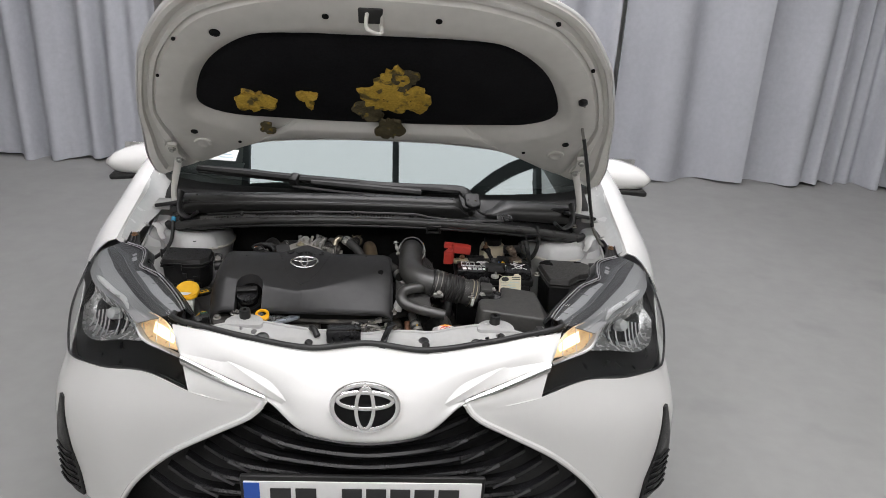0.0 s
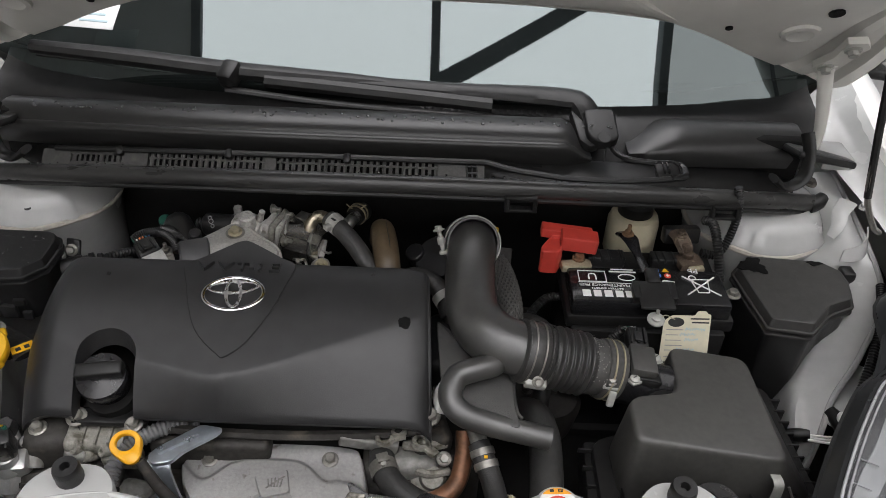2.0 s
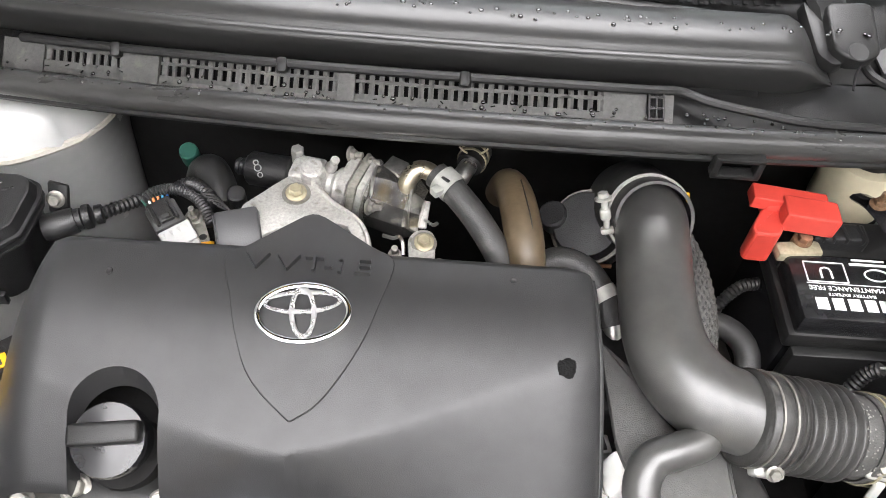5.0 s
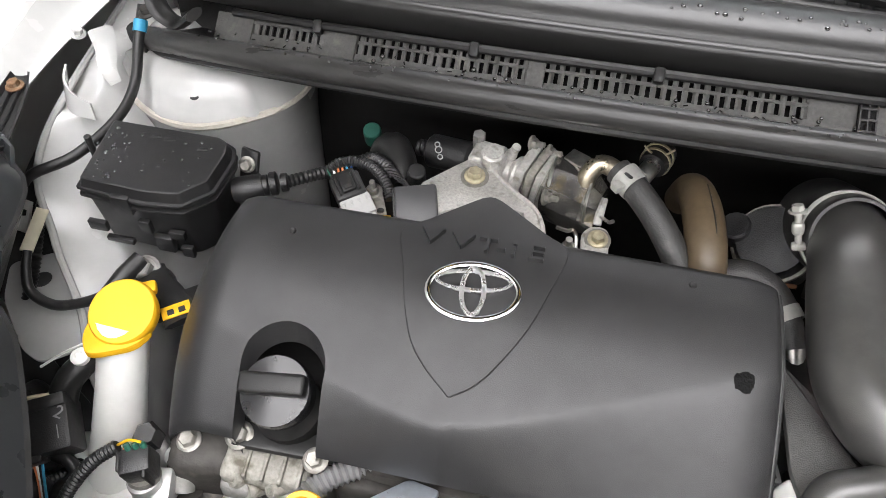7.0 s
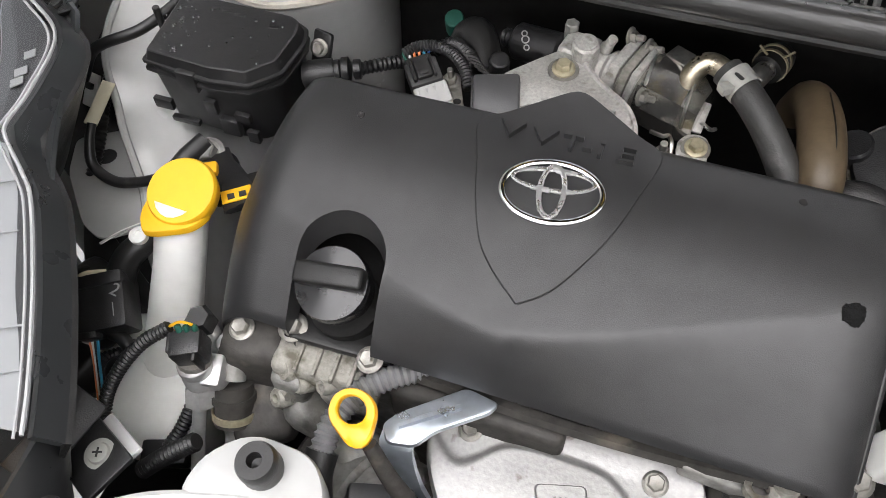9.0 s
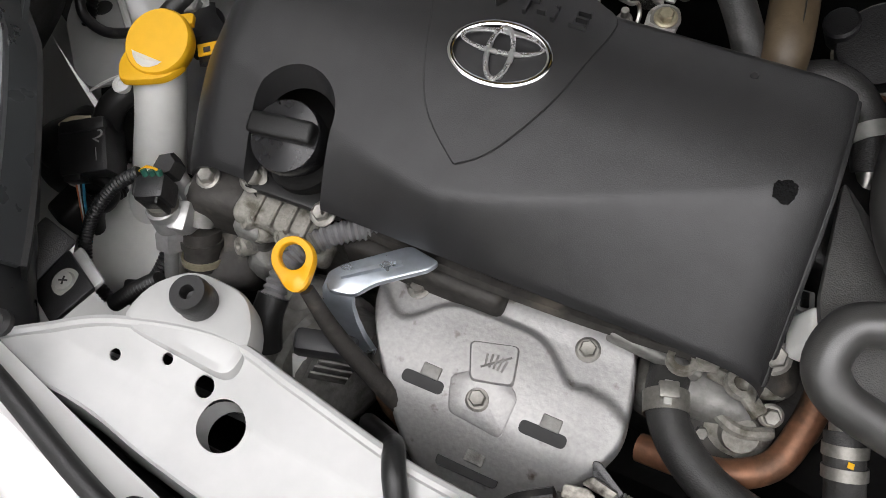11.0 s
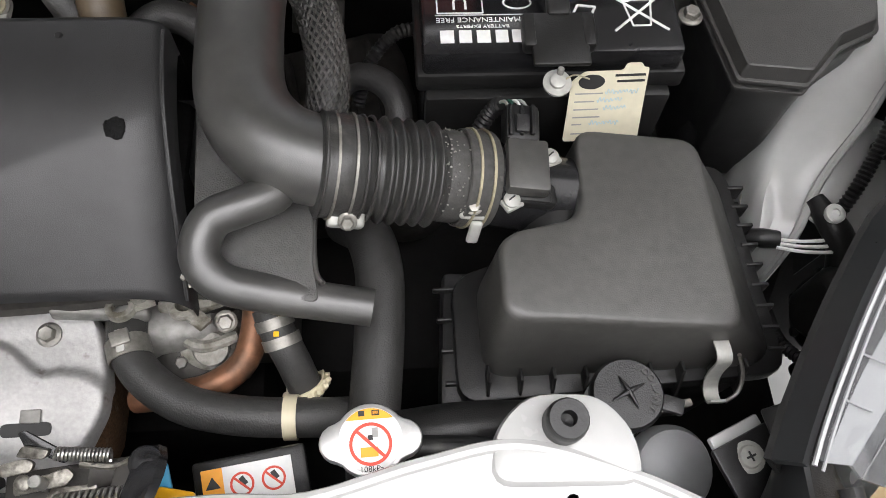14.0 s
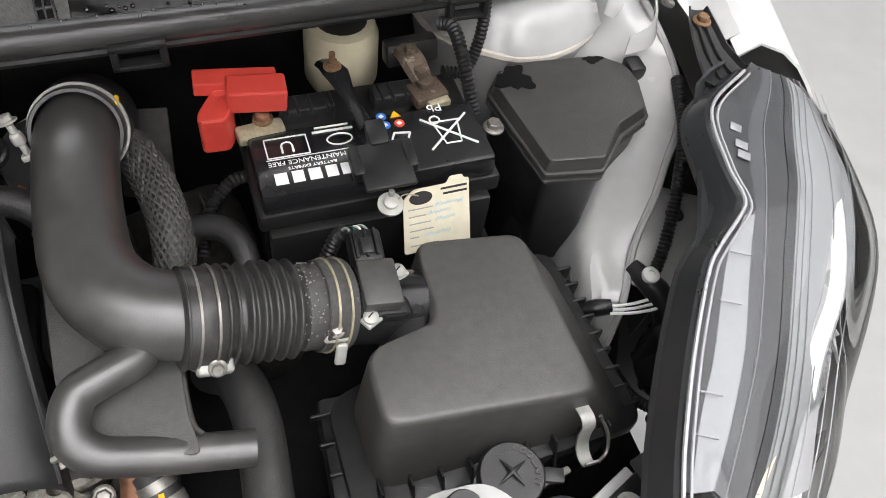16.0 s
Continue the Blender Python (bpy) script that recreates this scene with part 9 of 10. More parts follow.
part("label_arm", tube([(-0.515, 0.572, 0.698), (-0.490, 0.556, 0.712), (-0.462, 0.535, 0.722), (-0.440, 0.512, 0.724)], [0.020, 0.013, 0.014, 0.016], 8, 18, ell=0.25), MAT["plastic_box"], wash, "black bracket arm")
part("yellow_label", rbox((-0.449, 0.520, 0.728), (0.026, 0.014, 0.0015), 0.0004, (0, 0, 38)), MAT["yellow_plastic"], wash, "yellow sticker")
for k in range(2):
    part("label_bar", rbox((-0.452 + 0.008 * k, 0.516 + 0.006 * k, 0.7292), (0.006, 0.006, 0.0006), 0.0001, (0, 0, 38)), MAT["print_black"], wash)
part("wash_clip", rbox((-0.455, 0.534, 0.718), (0.05, 0.022, 0.012), 0.004, (0, 0, 40)), MAT["plastic_black"], wash)

# dipstick
dip = thing("dipstick", (-0.22, 0.34, 0.65), "yellow ring-handled oil dipstick", "dipstick")
DM = plane_at((-0.2675, 0.364, 0.745), (0.95, -0.28, -0.05), (0.25, 0.90, 0.30))
ro2, ri2 = [], []
for k in range(36):
    t = 2 * math.pi * k / 36
    tip = 0.008 * max(0.0, math.cos(t + 0.75)) ** 6
    ro2.append((( 0.0175 + tip) * math.cos(t), (0.0158 + tip) * math.sin(t)))
    ri2.append((0.0108 * math.cos(t) - 0.001, 0.0092 * math.sin(t) + 0.001))
ring_rows = [[DM @ Vector((x, y, z)) for x, y in pl] for pl, z in ((ri2, -0.0025), (ri2, 0.0025), ([(a[0] * 0.85 + b[0] * 0.15, a[1] * 0.85 + b[1] * 0.15) for a, b in zip(ri2, ro2)], 0.0035), ([(a[0] * 0.15 + b[0] * 0.85, a[1] * 0.15 + b[1] * 0.85) for a, b in zip(ri2, ro2)], 0.0035), (ro2, 0.002), (ro2, -0.0025))]
part("ring", skin(bmn(), ring_rows, close_u=True, close_v=True), MAT["yellow_amber"], dip, "yellow plastic finger ring")
part("tube", tube([(-0.250, 0.349, 0.738), (-0.228, 0.338, 0.700), (-0.190, 0.327, 0.655), (-0.16, 0.32, 0.62)], [0.0055, 0.007, 0.0075, 0.007], 10, 20), MAT["engine_dark"], dip, "dark oily tube")
loom2 = part("grey_loom", ribbed([(-0.215, 0.436, 0.694), (-0.248, 0.428, 0.700), (-0.280, 0.402, 0.700), (-0.294, 0.372, 0.695), (-0.294, 0.340, 0.685)], 0.0100, 14, 0.005), MAT["loom_grey"], None, "grey corrugated cable loom beside the engine", category="cable loom")
part("tape_wrap", tube([(-0.294, 0.350, 0.688), (-0.293, 0.334, 0.680), (-0.288, 0.316, 0.662)], 0.0125, 12, 8), MAT["rubber"], loom2)

# ---- exhaust heat shield ----
hs = thing("heat_shield", (-0.12, 0.36, 0.60), "dull silver pressed heat shield over the exhaust manifold", "heat shield")
HSO = [(-0.228, 0.420), (-0.212, 0.430), (-0.12, 0.434), (-0.040, 0.432), (-0.022, 0.420), (-0.012, 0.372), (-0.017, 0.345), (-0.040, 0.312), (-0.085, 0.288), (-0.13, 0.284), (-0.165, 0.302), (-0.195, 0.335), (-0.222, 0.372), (-0.232, 0.400)]


def hs_z(x, y):
    z = 0.672 - 0.20 * (0.42 - y) - 1.6 * max(0.0, 0.345 - y) ** 2 * 6
    z += 0.006 * math.exp(-((x + 0.118) / 0.085) ** 2 - ((y - 0.36) / 0.05) ** 2)
    yb = 0.411 - 0.026 * (math.exp(-((x + 0.203) / 0.024) ** 2) + math.exp(-((x + 0.058) / 0.024) ** 2)) - 0.03 * max(0.0, x + 0.05) / 0.03
    t = max(0.0, min(1.0, (y - yb + 0.005) / 0.009))
    return z - 0.007 * t * t * (3 - 2 * t) + 0.10 * max(0.0, y - 0.412)


def from_outline(outline, z_of, n_ring=10, n=90, edge_drop=0.014):
    c = sum((Vector(p) for p in outline), Vector((0, 0))) / len(outline)
    fine = [(p.x, p.y) for p in even(catmull_closed([(x, y, 0) for x, y in outline]), n, True)]
    rows = [[Vector((x, y, z_of(x, y) - edge_drop)) for x, y in fine]]
    for k in range(n_ring):
        t = 1 - 0.985 * (k / (n_ring - 1)) ** 0.85
        rows.append([Vector((c.x + (x - c.x) * t * (0.985 if k == 0 else 1), c.y + (y - c.y) * t * (0.985 if k == 0 else 1), z_of(c.x + (x - c.x) * t, c.y + (y - c.y) * t) - (0.003 if k == 0 else 0))) for x, y in fine])
    return skin(bmn(), rows, close_u=True)


part("shield_sheet", from_outline(HSO, hs_z, 60, 160), MAT["shield_metal"], hs, "pressed sheet", smooth=60)
for (x, y) in ((-0.201, 0.411), (-0.060, 0.415), (-0.120, 0.347)):
    bolt(hs, (x, y, hs_z(x, y)), 0.0065, (0, -0.2, 1), MAT["zinc"])


def on_shield(poly, h, z0=-0.004):
    pts = rounded(poly, 0.005, 4)
    rows = [[Vector((x, y, hs_z(x, y) + z0)) for x, y in pts]]
    c = sum((Vector(p) for p in pts), Vector((0, 0))) / len(pts)
    for k, hh in ((1.0, h * 0.6), (0.93, h), (0.5, h), (0.02, h)):
        rows.append([Vector((c.x + (x - c.x) * k, c.y + (y - c.y) * k, hs_z(c.x + (x - c.x) * k, c.y + (y - c.y) * k) + hh)) for x, y in pts])
    return skin(bmn(), rows, close_u=True)


part("embossed_pad", on_shield([(-0.138, 0.331), (-0.094, 0.328), (-0.093, 0.359), (-0.102, 0.366), (-0.130, 0.366), (-0.146, 0.355)], 0.0022), MAT["shield_metal"], hs)
part("embossed_pad", on_shield([(-0.131, 0.356), (-0.099, 0.364), (-0.106, 0.394), (-0.143, 0.384)], 0.0042), MAT["shield_metal"], hs, "pressed warning sign")
for k in range(5):
    y0 = hs_z(-0.118, 0.375) + 0.0046
    part("sign_line", tube([(-0.126 + 0.004 * k, 0.381 - 0.001 * abs(k - 2), y0 + 0.001), (-0.124 + 0.0032 * k, 0.370, y0 - 0.001)], 0.0009, 5, 4), MAT["alloy_dull"], hs)
part("sign_line", tube([(-0.127, 0.368, hs_z(-0.118, 0.37) + 0.0044), (-0.108, 0.383, hs_z(-0.118, 0.38) + 0.0050)], 0.0009, 5, 4), MAT["alloy_dull"], hs)
for x, y, w, a in ((-0.164, 0.343, 0.034, 0), (-0.067, 0.343, 0.036, 0), (-0.110, 0.302, 0.05, 0)):
    b = prism(rounded([(-w / 2, -0.005), (w / 2, -0.005), (w / 2, 0.005), (-w / 2, 0.005)], 0.0049, 4), -0.001, 0.0012)
    b.transform(plane_at((x, y, hs_z(x, y) + 0.0002), (1, 0.02, 0), (0, 1, 0.25)))
    part("shield_slot", b, MAT["print_black"], hs)
    part("slot_lip", rbox((x + 0.003, y + 0.009, hs_z(x, y + 0.009) + 0.001), (0.015, 0.010, 0.003), 0.001, (12, 0, a)), MAT["alloy_dull"], hs)
part("manifold", rbox((-0.12, 0.37, 0.59), (0.19, 0.10, 0.10), 0.03), MAT["rust"], hs, "dark rusty manifold")
zb = prism(rounded([(-0.254, 0.374), (-0.246, 0.386), (-0.206, 0.420), (-0.180, 0.416), (-0.184, 0.407), (-0.216, 0.381), (-0.226, 0.366), (-0.246, 0.362)], 0.005), 0.711, 0.716, edge=0.0015)
zinc_b = part("zinc_bracket", zb, MAT["zinc_blue"], None, "bright bluish zinc bracket beside the heat shield", category="bracket")
leg = [[Vector((x0, y, z)), Vector((x0 + 0.024, y + 0.003, z))] for x0, y, z in ((-0.252, 0.374, 0.7155), (-0.252, 0.364, 0.7125), (-0.250, 0.357, 0.703), (-0.247, 0.353, 0.690), (-0.243, 0.350, 0.670), (-0.236, 0.348, 0.645))]
part("bracket_leg", thick(skin(bmn(), leg), 0.005), MAT["zinc_blue"], zinc_b, smooth=50)
part("bracket_rib", tube([(-0.242, 0.376, 0.7155), (-0.225, 0.389, 0.7162), (-0.205, 0.404, 0.7158)], 0.0028, 6, 10), MAT["zinc_blue"], zinc_b)

# alternator and clutter in the dark in front of the engine
alt = thing("alternator", (-0.25, 0.33, 0.55), "grey cast alternator in the dark below the dipstick", "alternator")
part("alternator_body", lathe([(0.045, -0.05), (0.058, -0.045), (0.058, 0.0), (0.052, 0.004), (0.052, 0.03), (0.03, 0.04)], (-0.262, 0.345, 0.60), (1, -0.3, 0.3), 28), MAT["alloy_dull"], alt)
for k in range(8):
    part("fin", rbox((-0.236, 0.318 + 0.006 * k, 0.650 - 0.002 * k), (0.03, 0.002, 0.014), 0.0005, (0, 20, 20)), MAT["alloy_dull"], alt)
part("plug", rbox((-0.246, 0.338, 0.662), (0.05, 0.02, 0.02), 0.005, (0, 12, 20)), MAT["plastic_grey"], alt)
part("maker_plate", rbox((-0.262, 0.318, 0.648), (0.012, 0.02, 0.002), 0.0005, (40, 0, 20)), MAT["print_white"], alt, "small white plate")
part("pulley", lathe([(0.03, 0), (0.034, 0.004), (0.030, 0.01), (0.034, 0.016), (0.03, 0.02)], (-0.335, 0.36, 0.595), (1, 0, 0), 26), MAT["engine_dark"], alt)
part("lead", tube([(-0.19, 0.30, 0.65), (-0.155, 0.285, 0.70), (-0.138, 0.272, 0.755), (-0.128, 0.256, 0.765), (-0.118, 0.240, 0.755)], 0.0075, 10, 24), MAT["rubber"], alt, "taped black lead")
for c, sz, rot, mt in (((-0.285, 0.375, 0.63), (0.04, 0.04, 0.05), (10, 20, 0), "alloy_dull"), ((-0.20, 0.36, 0.62), (0.05, 0.04, 0.05), (0, 10, 20), "engine_dark"), ((-0.33, 0.40, 0.64), (0.05, 0.05, 0.04), (0, 30, 0), "alloy_dull"),
                       ((-0.375, 0.385, 0.63), (0.05, 0.06, 0.05), (20, 0, 30), "engine_dark"), ((-0.16, 0.30, 0.55), (0.06, 0.05, 0.05), (0, 0, 10), "engine_dark"), ((-0.30, 0.31, 0.56), (0.08, 0.05, 0.08), (0, 0, 0), "engine_dark")):
    part("casting", rbox(c, sz, 0.012, rot, 3), MAT[mt], alt)

# air-conditioning pipe with its pressure sensor
acp = thing("refrigerant_pipe", (-0.40, 0.37, 0.62), "alloy refrigerant pipe with black capped port and sensor", "pipe")
part("pipe_block", rbox((-0.4055, 0.384, 0.672), (0.017, 0.026, 0.050), 0.003, (14, 4, 14)), MAT["cap_alloy"], acp)
part("block_plate", rbox((-0.3975, 0.3815, 0.680), (0.0012, 0.016, 0.024), 0.0003, (14, 4, 14)), MAT["print_white"], acp, "small white plate")
part("port_cap", lathe([(0.0115, 0), (0.012, 0.012), (0.009, 0.016), (0.0005, 0.016)], (-0.4210, 0.4075, 0.708), (0, -0.2, 1), 6), MAT["plastic_box"], acp, "black screw cap")
part("port", cyl((-0.414, 0.404, 0.66), (-0.4205, 0.4075, 0.710), 0.008, 12), MAT["cap_alloy"], acp)
part("port", lathe([(0.0075, -0.03), (0.0075, 0.0), (0.009, 0.001), (0.009, 0.006), (0.006, 0.008), (0.0005, 0.008)], (-0.401, 0.404, 0.692), (0, -0.2, 1), 14), MAT["cap_alloy"], acp, "small silver port")
part("sensor_nut", lathe([(0.010, -0.012), (0.0135, -0.010), (0.0135, 0.000), (0.0120, 0.003), (0.0135, 0.005), (0.0135, 0.012), (0.011, 0.015)], (-0.4138, 0.3755, 0.690), (-0.05, 0.10, 1), 20), MAT["cap_alloy"], acp)
part("sensor_body", rbox((-0.4155, 0.3815, 0.7170), (0.026, 0.022, 0.026), 0.004, (6, -6, 24)), MAT["plastic_box"], acp, "black pressure sensor")
part("sensor_rim", lathe([(0.013, 0), (0.0135, 0.003), (0.012, 0.006)], (-0.4140, 0.3785, 0.7010), (-0.05, 0.10, 1), 20), MAT["zinc"], acp)
for k in range(3):
    part("plug_pin", cyl((-0.4225 + 0.006 * k, 0.3855 + 0.002 * k, 0.7270), (-0.4255 + 0.006 * k, 0.3885 + 0.002 * k, 0.7340), 0.0026, 8), MAT["wire_green"], acp)
for k in range(2):
    part("plug_rib", rbox((-0.4275 + 0.022 * k, 0.3775, 0.7170), (0.003, 0.016, 0.022), 0.001, (6, -6, 24)), MAT["plastic_black"], acp)
part("plug_seal", rbox((-0.4275, 0.3880, 0.7230), (0.004, 0.005, 0.008), 0.001, (6, -6, 24)), MAT["wire_orange"], acp)
part("wire", tube([(-0.4145, 0.3925, 0.7345), (-0.4270, 0.3935, 0.7300), (-0.4400, 0.3925, 0.7180)], 0.0012, 6, 8), MAT["yellow_plastic"], acp)
part("loom", ribbed([(-0.4410, 0.3925, 0.7160), (-0.4607, 0.3777, 0.705), (-0.4778, 0.357, 0.685), (-0.4876, 0.337, 0.660), (-0.4808, 0.3176, 0.640), (-0.462, 0.308, 0.62)], 0.0060, 12, 0.0034), MAT["plastic_box"], acp, "ribbed loom")
part("loom", ribbed([(-0.385, 0.325, 0.69), (-0.41, 0.312, 0.672), (-0.43, 0.300, 0.655)], 0.0075), MAT["plastic_black"], acp)
part("pipe", tube([(-0.4140, 0.370, 0.674), (-0.4154, 0.362, 0.656), (-0.416, 0.340, 0.620), (-0.416, 0.320, 0.585)], 0.0060, 14, 14), MAT["cap_alloy"], acp, "straight bright pipe")
part("pipe_block", lathe([(0.010, -0.012), (0.013, -0.010), (0.013, 0.006), (0.010, 0.010)], (-0.4145, 0.368, 0.668), (0, 0.5, 1), 6), MAT["cap_alloy"], acp)
for k in range(2):
    part("coupling_band", lathe([(0.0165, -0.003), (0.0182, -0.003), (0.0182, 0.003), (0.0165, 0.003)], (-0.3915 + 0.0022 * k, 0.377 - 0.009 * k, 0.660 - 0.012 * k), (0.1, -0.5, -0.8), 22, caps=False), MAT["brass" if k else "engine_dark"], acp)
part("coupling_body", tube([(-0.3935, 0.384, 0.668), (-0.388, 0.363, 0.641)], [0.016, 0.0165], 18, 6), MAT["engine_dark"], acp)
part("coupling_pipe", tube([(-0.3885, 0.366, 0.645), (-0.3872, 0.358, 0.628), (-0.387, 0.340, 0.59)], 0.0100, 16, 8), MAT["cap_alloy"], acp)
part("hose_end", tube([(-0.366, 0.412, 0.640), (-0.378, 0.4145, 0.664), (-0.3885, 0.4110, 0.678), (-0.3965, 0.400, 0.680), (-0.3955, 0.386, 0.670)], 0.0115, 14, 30), MAT["alloy_dull"], acp, "grey coupling")
part("block_pipe", tube([(-0.398, 0.395, 0.69), (-0.385, 0.412, 0.70), (-0.380, 0.405, 0.685)], 0.005, 8, 12), MAT["alloy"], acp)

# ---- coolant hoses, radiator cap, warning label ----
ch = thing("radiator_hose", (0.08, 0.35, 0.65), "black coolant hose with zinc and yellow clips", "hose", "coolant hoses")
part("hose", tube([(0.000, 0.425, 0.672), (0.004, 0.398, 0.674), (0.020, 0.374, 0.672), (0.050, 0.354, 0.670), (0.090, 0.344, 0.670), (0.135, 0.341, 0.668), (0.175, 0.344, 0.655)], 0.0150, 16, 44), MAT["hose_grey"], ch, "black rubber hose")
part("hose_clip", lathe([(0.0158, -0.008), (0.0166, -0.008), (0.0166, 0.008), (0.0158, 0.008)], (0.005, 0.396, 0.674), (0.35, -1, 0), 20, caps=False), MAT["zinc"], ch, "zinc spring clip")
part("clip_tongue", rbox((0.003, 0.398, 0.6915), (0.006, 0.018, 0.002), 0.0006, (0, 0, 14)), MAT["clip_zinc"], ch)
part("clip_ear", rbox((0.003, 0.400, 0.692), (0.014, 0.012, 0.004), 0.001, (0, 0, 20)), MAT["zinc"], ch)
part("hose_clip", lathe([(0.0158, -0.005), (0.0168, -0.005), (0.0168, 0.005), (0.0158, 0.005)], (0.127, 0.3415, 0.668), (1, -0.02, 0), 20, caps=False), MAT["cream_plastic"], ch, "pale yellow hose ring")
ch2 = thing("heater_hose", (0.13, 0.39, 0.65), "short black hose with marked zinc clips", "hose", "coolant hoses")
part("pipe", tube([(0.105, 0.440, 0.715), (0.110, 0.425, 0.71), (0.114, 0.412, 0.705)], 0.0105, 12, 8), MAT["steel"], ch2)
part("hose", tube([(0.113, 0.414, 0.705), (0.119, 0.398, 0.698), (0.129, 0.380, 0.680), (0.138, 0.362, 0.655)], 0.0130, 14, 22), MAT["hose_grey"], ch2)
for dy in (0.0, 0.012):
    part("hose_clip", lathe([(0.0136, -0.004), (0.0144, -0.004), (0.0144, 0.004), (0.0136, 0.004)], (0.117 + dy * 0.4, 0.404 - dy, 0.701 - dy * 0.6), (0.35, -1, -0.55), 20, caps=False), MAT["zinc"], ch2, "zinc clip")
part("paint_dot", rbox((0.120, 0.391, 0.7105), (0.004, 0.004, 0.001), 0.0003), MAT["yellow_plastic"], ch2)
part("toothed_ring", lathe([(0.0140, -0.004), (0.0160, -0.004), (0.0160, 0.004), (0.0140, 0.004)], (0.137, 0.366, 0.660), (0.4, -0.7, -0.8), 12, caps=False), MAT["cream_plastic"], ch2, "toothed cream ring", smooth=0)
for k in range(14):
    a = 2 * math.pi * k / 14
    d = Vector((0.4, -0.7, -0.8)).normalized()
    u, v = frame_axes(d)
    part("ring_tooth", rbox(Vector((0.137, 0.366, 0.660)) + 0.0175 * (math.cos(a) * u + math.sin(a) * v), (0.004, 0.004, 0.006), 0.001, (30, 0, 25 * k)), MAT["cream_plastic"], ch2)
big = thing("lower_hose", (0.19, 0.40, 0.60), "wide grey rubber hose running down to the radiator", "hose", "coolant hoses")
part("hose", tube([(0.165, 0.520, 0.640), (0.185, 0.490, 0.672), (0.194, 0.450, 0.680), (0.193, 0.400, 0.678), (0.189, 0.350, 0.674), (0.186, 0.310, 0.668), (0.185, 0.28, 0.64)], 0.0195, 18, 50), MAT["hose_grey"], big, "wide grey rubber hose")
for k in range(16):
    part("hose_print", rbox((0.2062 - 0.0002 * k, 0.425 - 0.007 * k, 0.6900 - 0.0007 * k), (0.0016, 0.0042 if k % 3 else 0.0022, 0.0006), 0.0002, (0, 52, 2)), MAT["print_grey"], big)
cop = thing("copper_pipe", (0.06, 0.39, 0.62), "heat-stained copper coloured pipe", "pipe")
part("pipe", tube([(0.098, 0.445, 0.690), (0.097, 0.420, 0.668), (0.088, 0.392, 0.655), (0.065, 0.375, 0.650), (0.038, 0.370, 0.645), (0.00, 0.372, 0.63)], 0.0110, 14, 34), MAT["copper"], cop)
rad = thing("radiator_filler", (0.188, 0.303, 0.72), "radiator filler closed by an alloy cap with warning label", "radiator filler")
part("filler_neck", lathe([(0.020, 0), (0.020, 0.03), (0.024, 0.032)], (0.188, 0.305, 0.710), (0, -0.05, 1), 22), MAT["engine_dark"], rad)
RM = plane_at((0.188, 0.303, 0.744), (1, 0.04, 0), (-0.04, 1, 0.05))
ears = []
for k in range(48):
    t = 2 * math.pi * k / 48
    r = 0.0235 + 0.0095 * max(0.0, abs(math.cos(t)) - 0.84) / 0.16
    ears.append((r * math.cos(t), r * math.sin(t)))
part("cap_plate", prism(ears, -0.006, 0.004, RM, edge=0.0025), MAT["cap_alloy"], rad, "pressed alloy cap")
disc = lathe([(0.0203, 0.004), (0.0201, 0.0052), (0.0005, 0.0054)], (0, 0, 0), (0, 0, 1), 40)
disc.transform(RM)
part("label_disc", disc, MAT["print_white"], rad, "white round label")
seg = prism([(0.0196 * math.cos(t), 0.0196 * math.sin(t)) for t in [radians(40 + 100 * k / 12) for k in range(13)]], 0.0053, 0.0059, RM)
part("label_band", seg, MAT["print_orange"], rad, "orange label segment")
nr = lathe([(0.0115, 0.0053), (0.0115, 0.0061), (0.0135, 0.0061), (0.0135, 0.0053)], (0, -0.003, 0), (0, 0, 1), 36, caps=False)
nr.transform(RM)
part("label_ring", nr, MAT["print_red"], rad, "red ring")
ln = rbox((0, -0.003, 0.0060), (0.024, 0.002, 0.0006), 0, (0, 0, -45))
ln.transform(RM)
part("label_bar", ln, MAT["print_red"], rad, smooth=0)
for cx, cy, w, d, mt in ((-0.001, -0.008, 0.011, 0.006, "print_orange"), (0.003, 0.004, 0.004, 0.006, "print_grey"), (0.0, 0.001, 0.003, 0.003, "print_black"), (-0.005, 0.0165, 0.004, 0.0035, "print_black"), (0.004, 0.0165, 0.005, 0.0035, "print_black"), (0.004, 0.0165, 0.0036, 0.0022, "print_orange")):
    q = rbox((cx, cy, 0.0057), (w, d, 0.0006), 0)
    q.transform(RM)
    part("label_mark", q, MAT[mt], rad, smooth=0)
part("label_text", text_mesh("108kPa", 0.0052, RM @ Matrix.Translation((0, -0.0185, 0.0056)), 0.0001), MAT["print_black"], rad, smooth=0)
part("overflow_hose", tube([(0.205, 0.302, 0.722), (0.235, 0.302, 0.716), (0.275, 0.300, 0.712), (0.30, 0.30, 0.70)], 0.0095, 12, 16), MAT["rubber"], rad)
part("tank_end", tube([(0.20, 0.316, 0.690), (0.25, 0.320, 0.694), (0.31, 0.320, 0.69)], 0.020, 14, 14), MAT["plastic_black"], rad)
wl = thing("warning_label", (0.108, 0.294, 0.68), "white and orange warning label on the fan shroud", "label")
WM = plane_at((0.1045, 0.2875, 0.700), (1, 0.15, 0), (-0.1, 1, 0.30))
q = rbox((0, 0, 0), (0.060, 0.030, 0.001), 0.0004)
q.transform(WM)
part("label_sheet", q, MAT["print_white"], wl)
q = rbox((0.002, 0, -0.004), (0.076, 0.042, 0.006), 0.003)
q.transform(WM)
part("label_base", q, MAT["plastic_black"], wl)
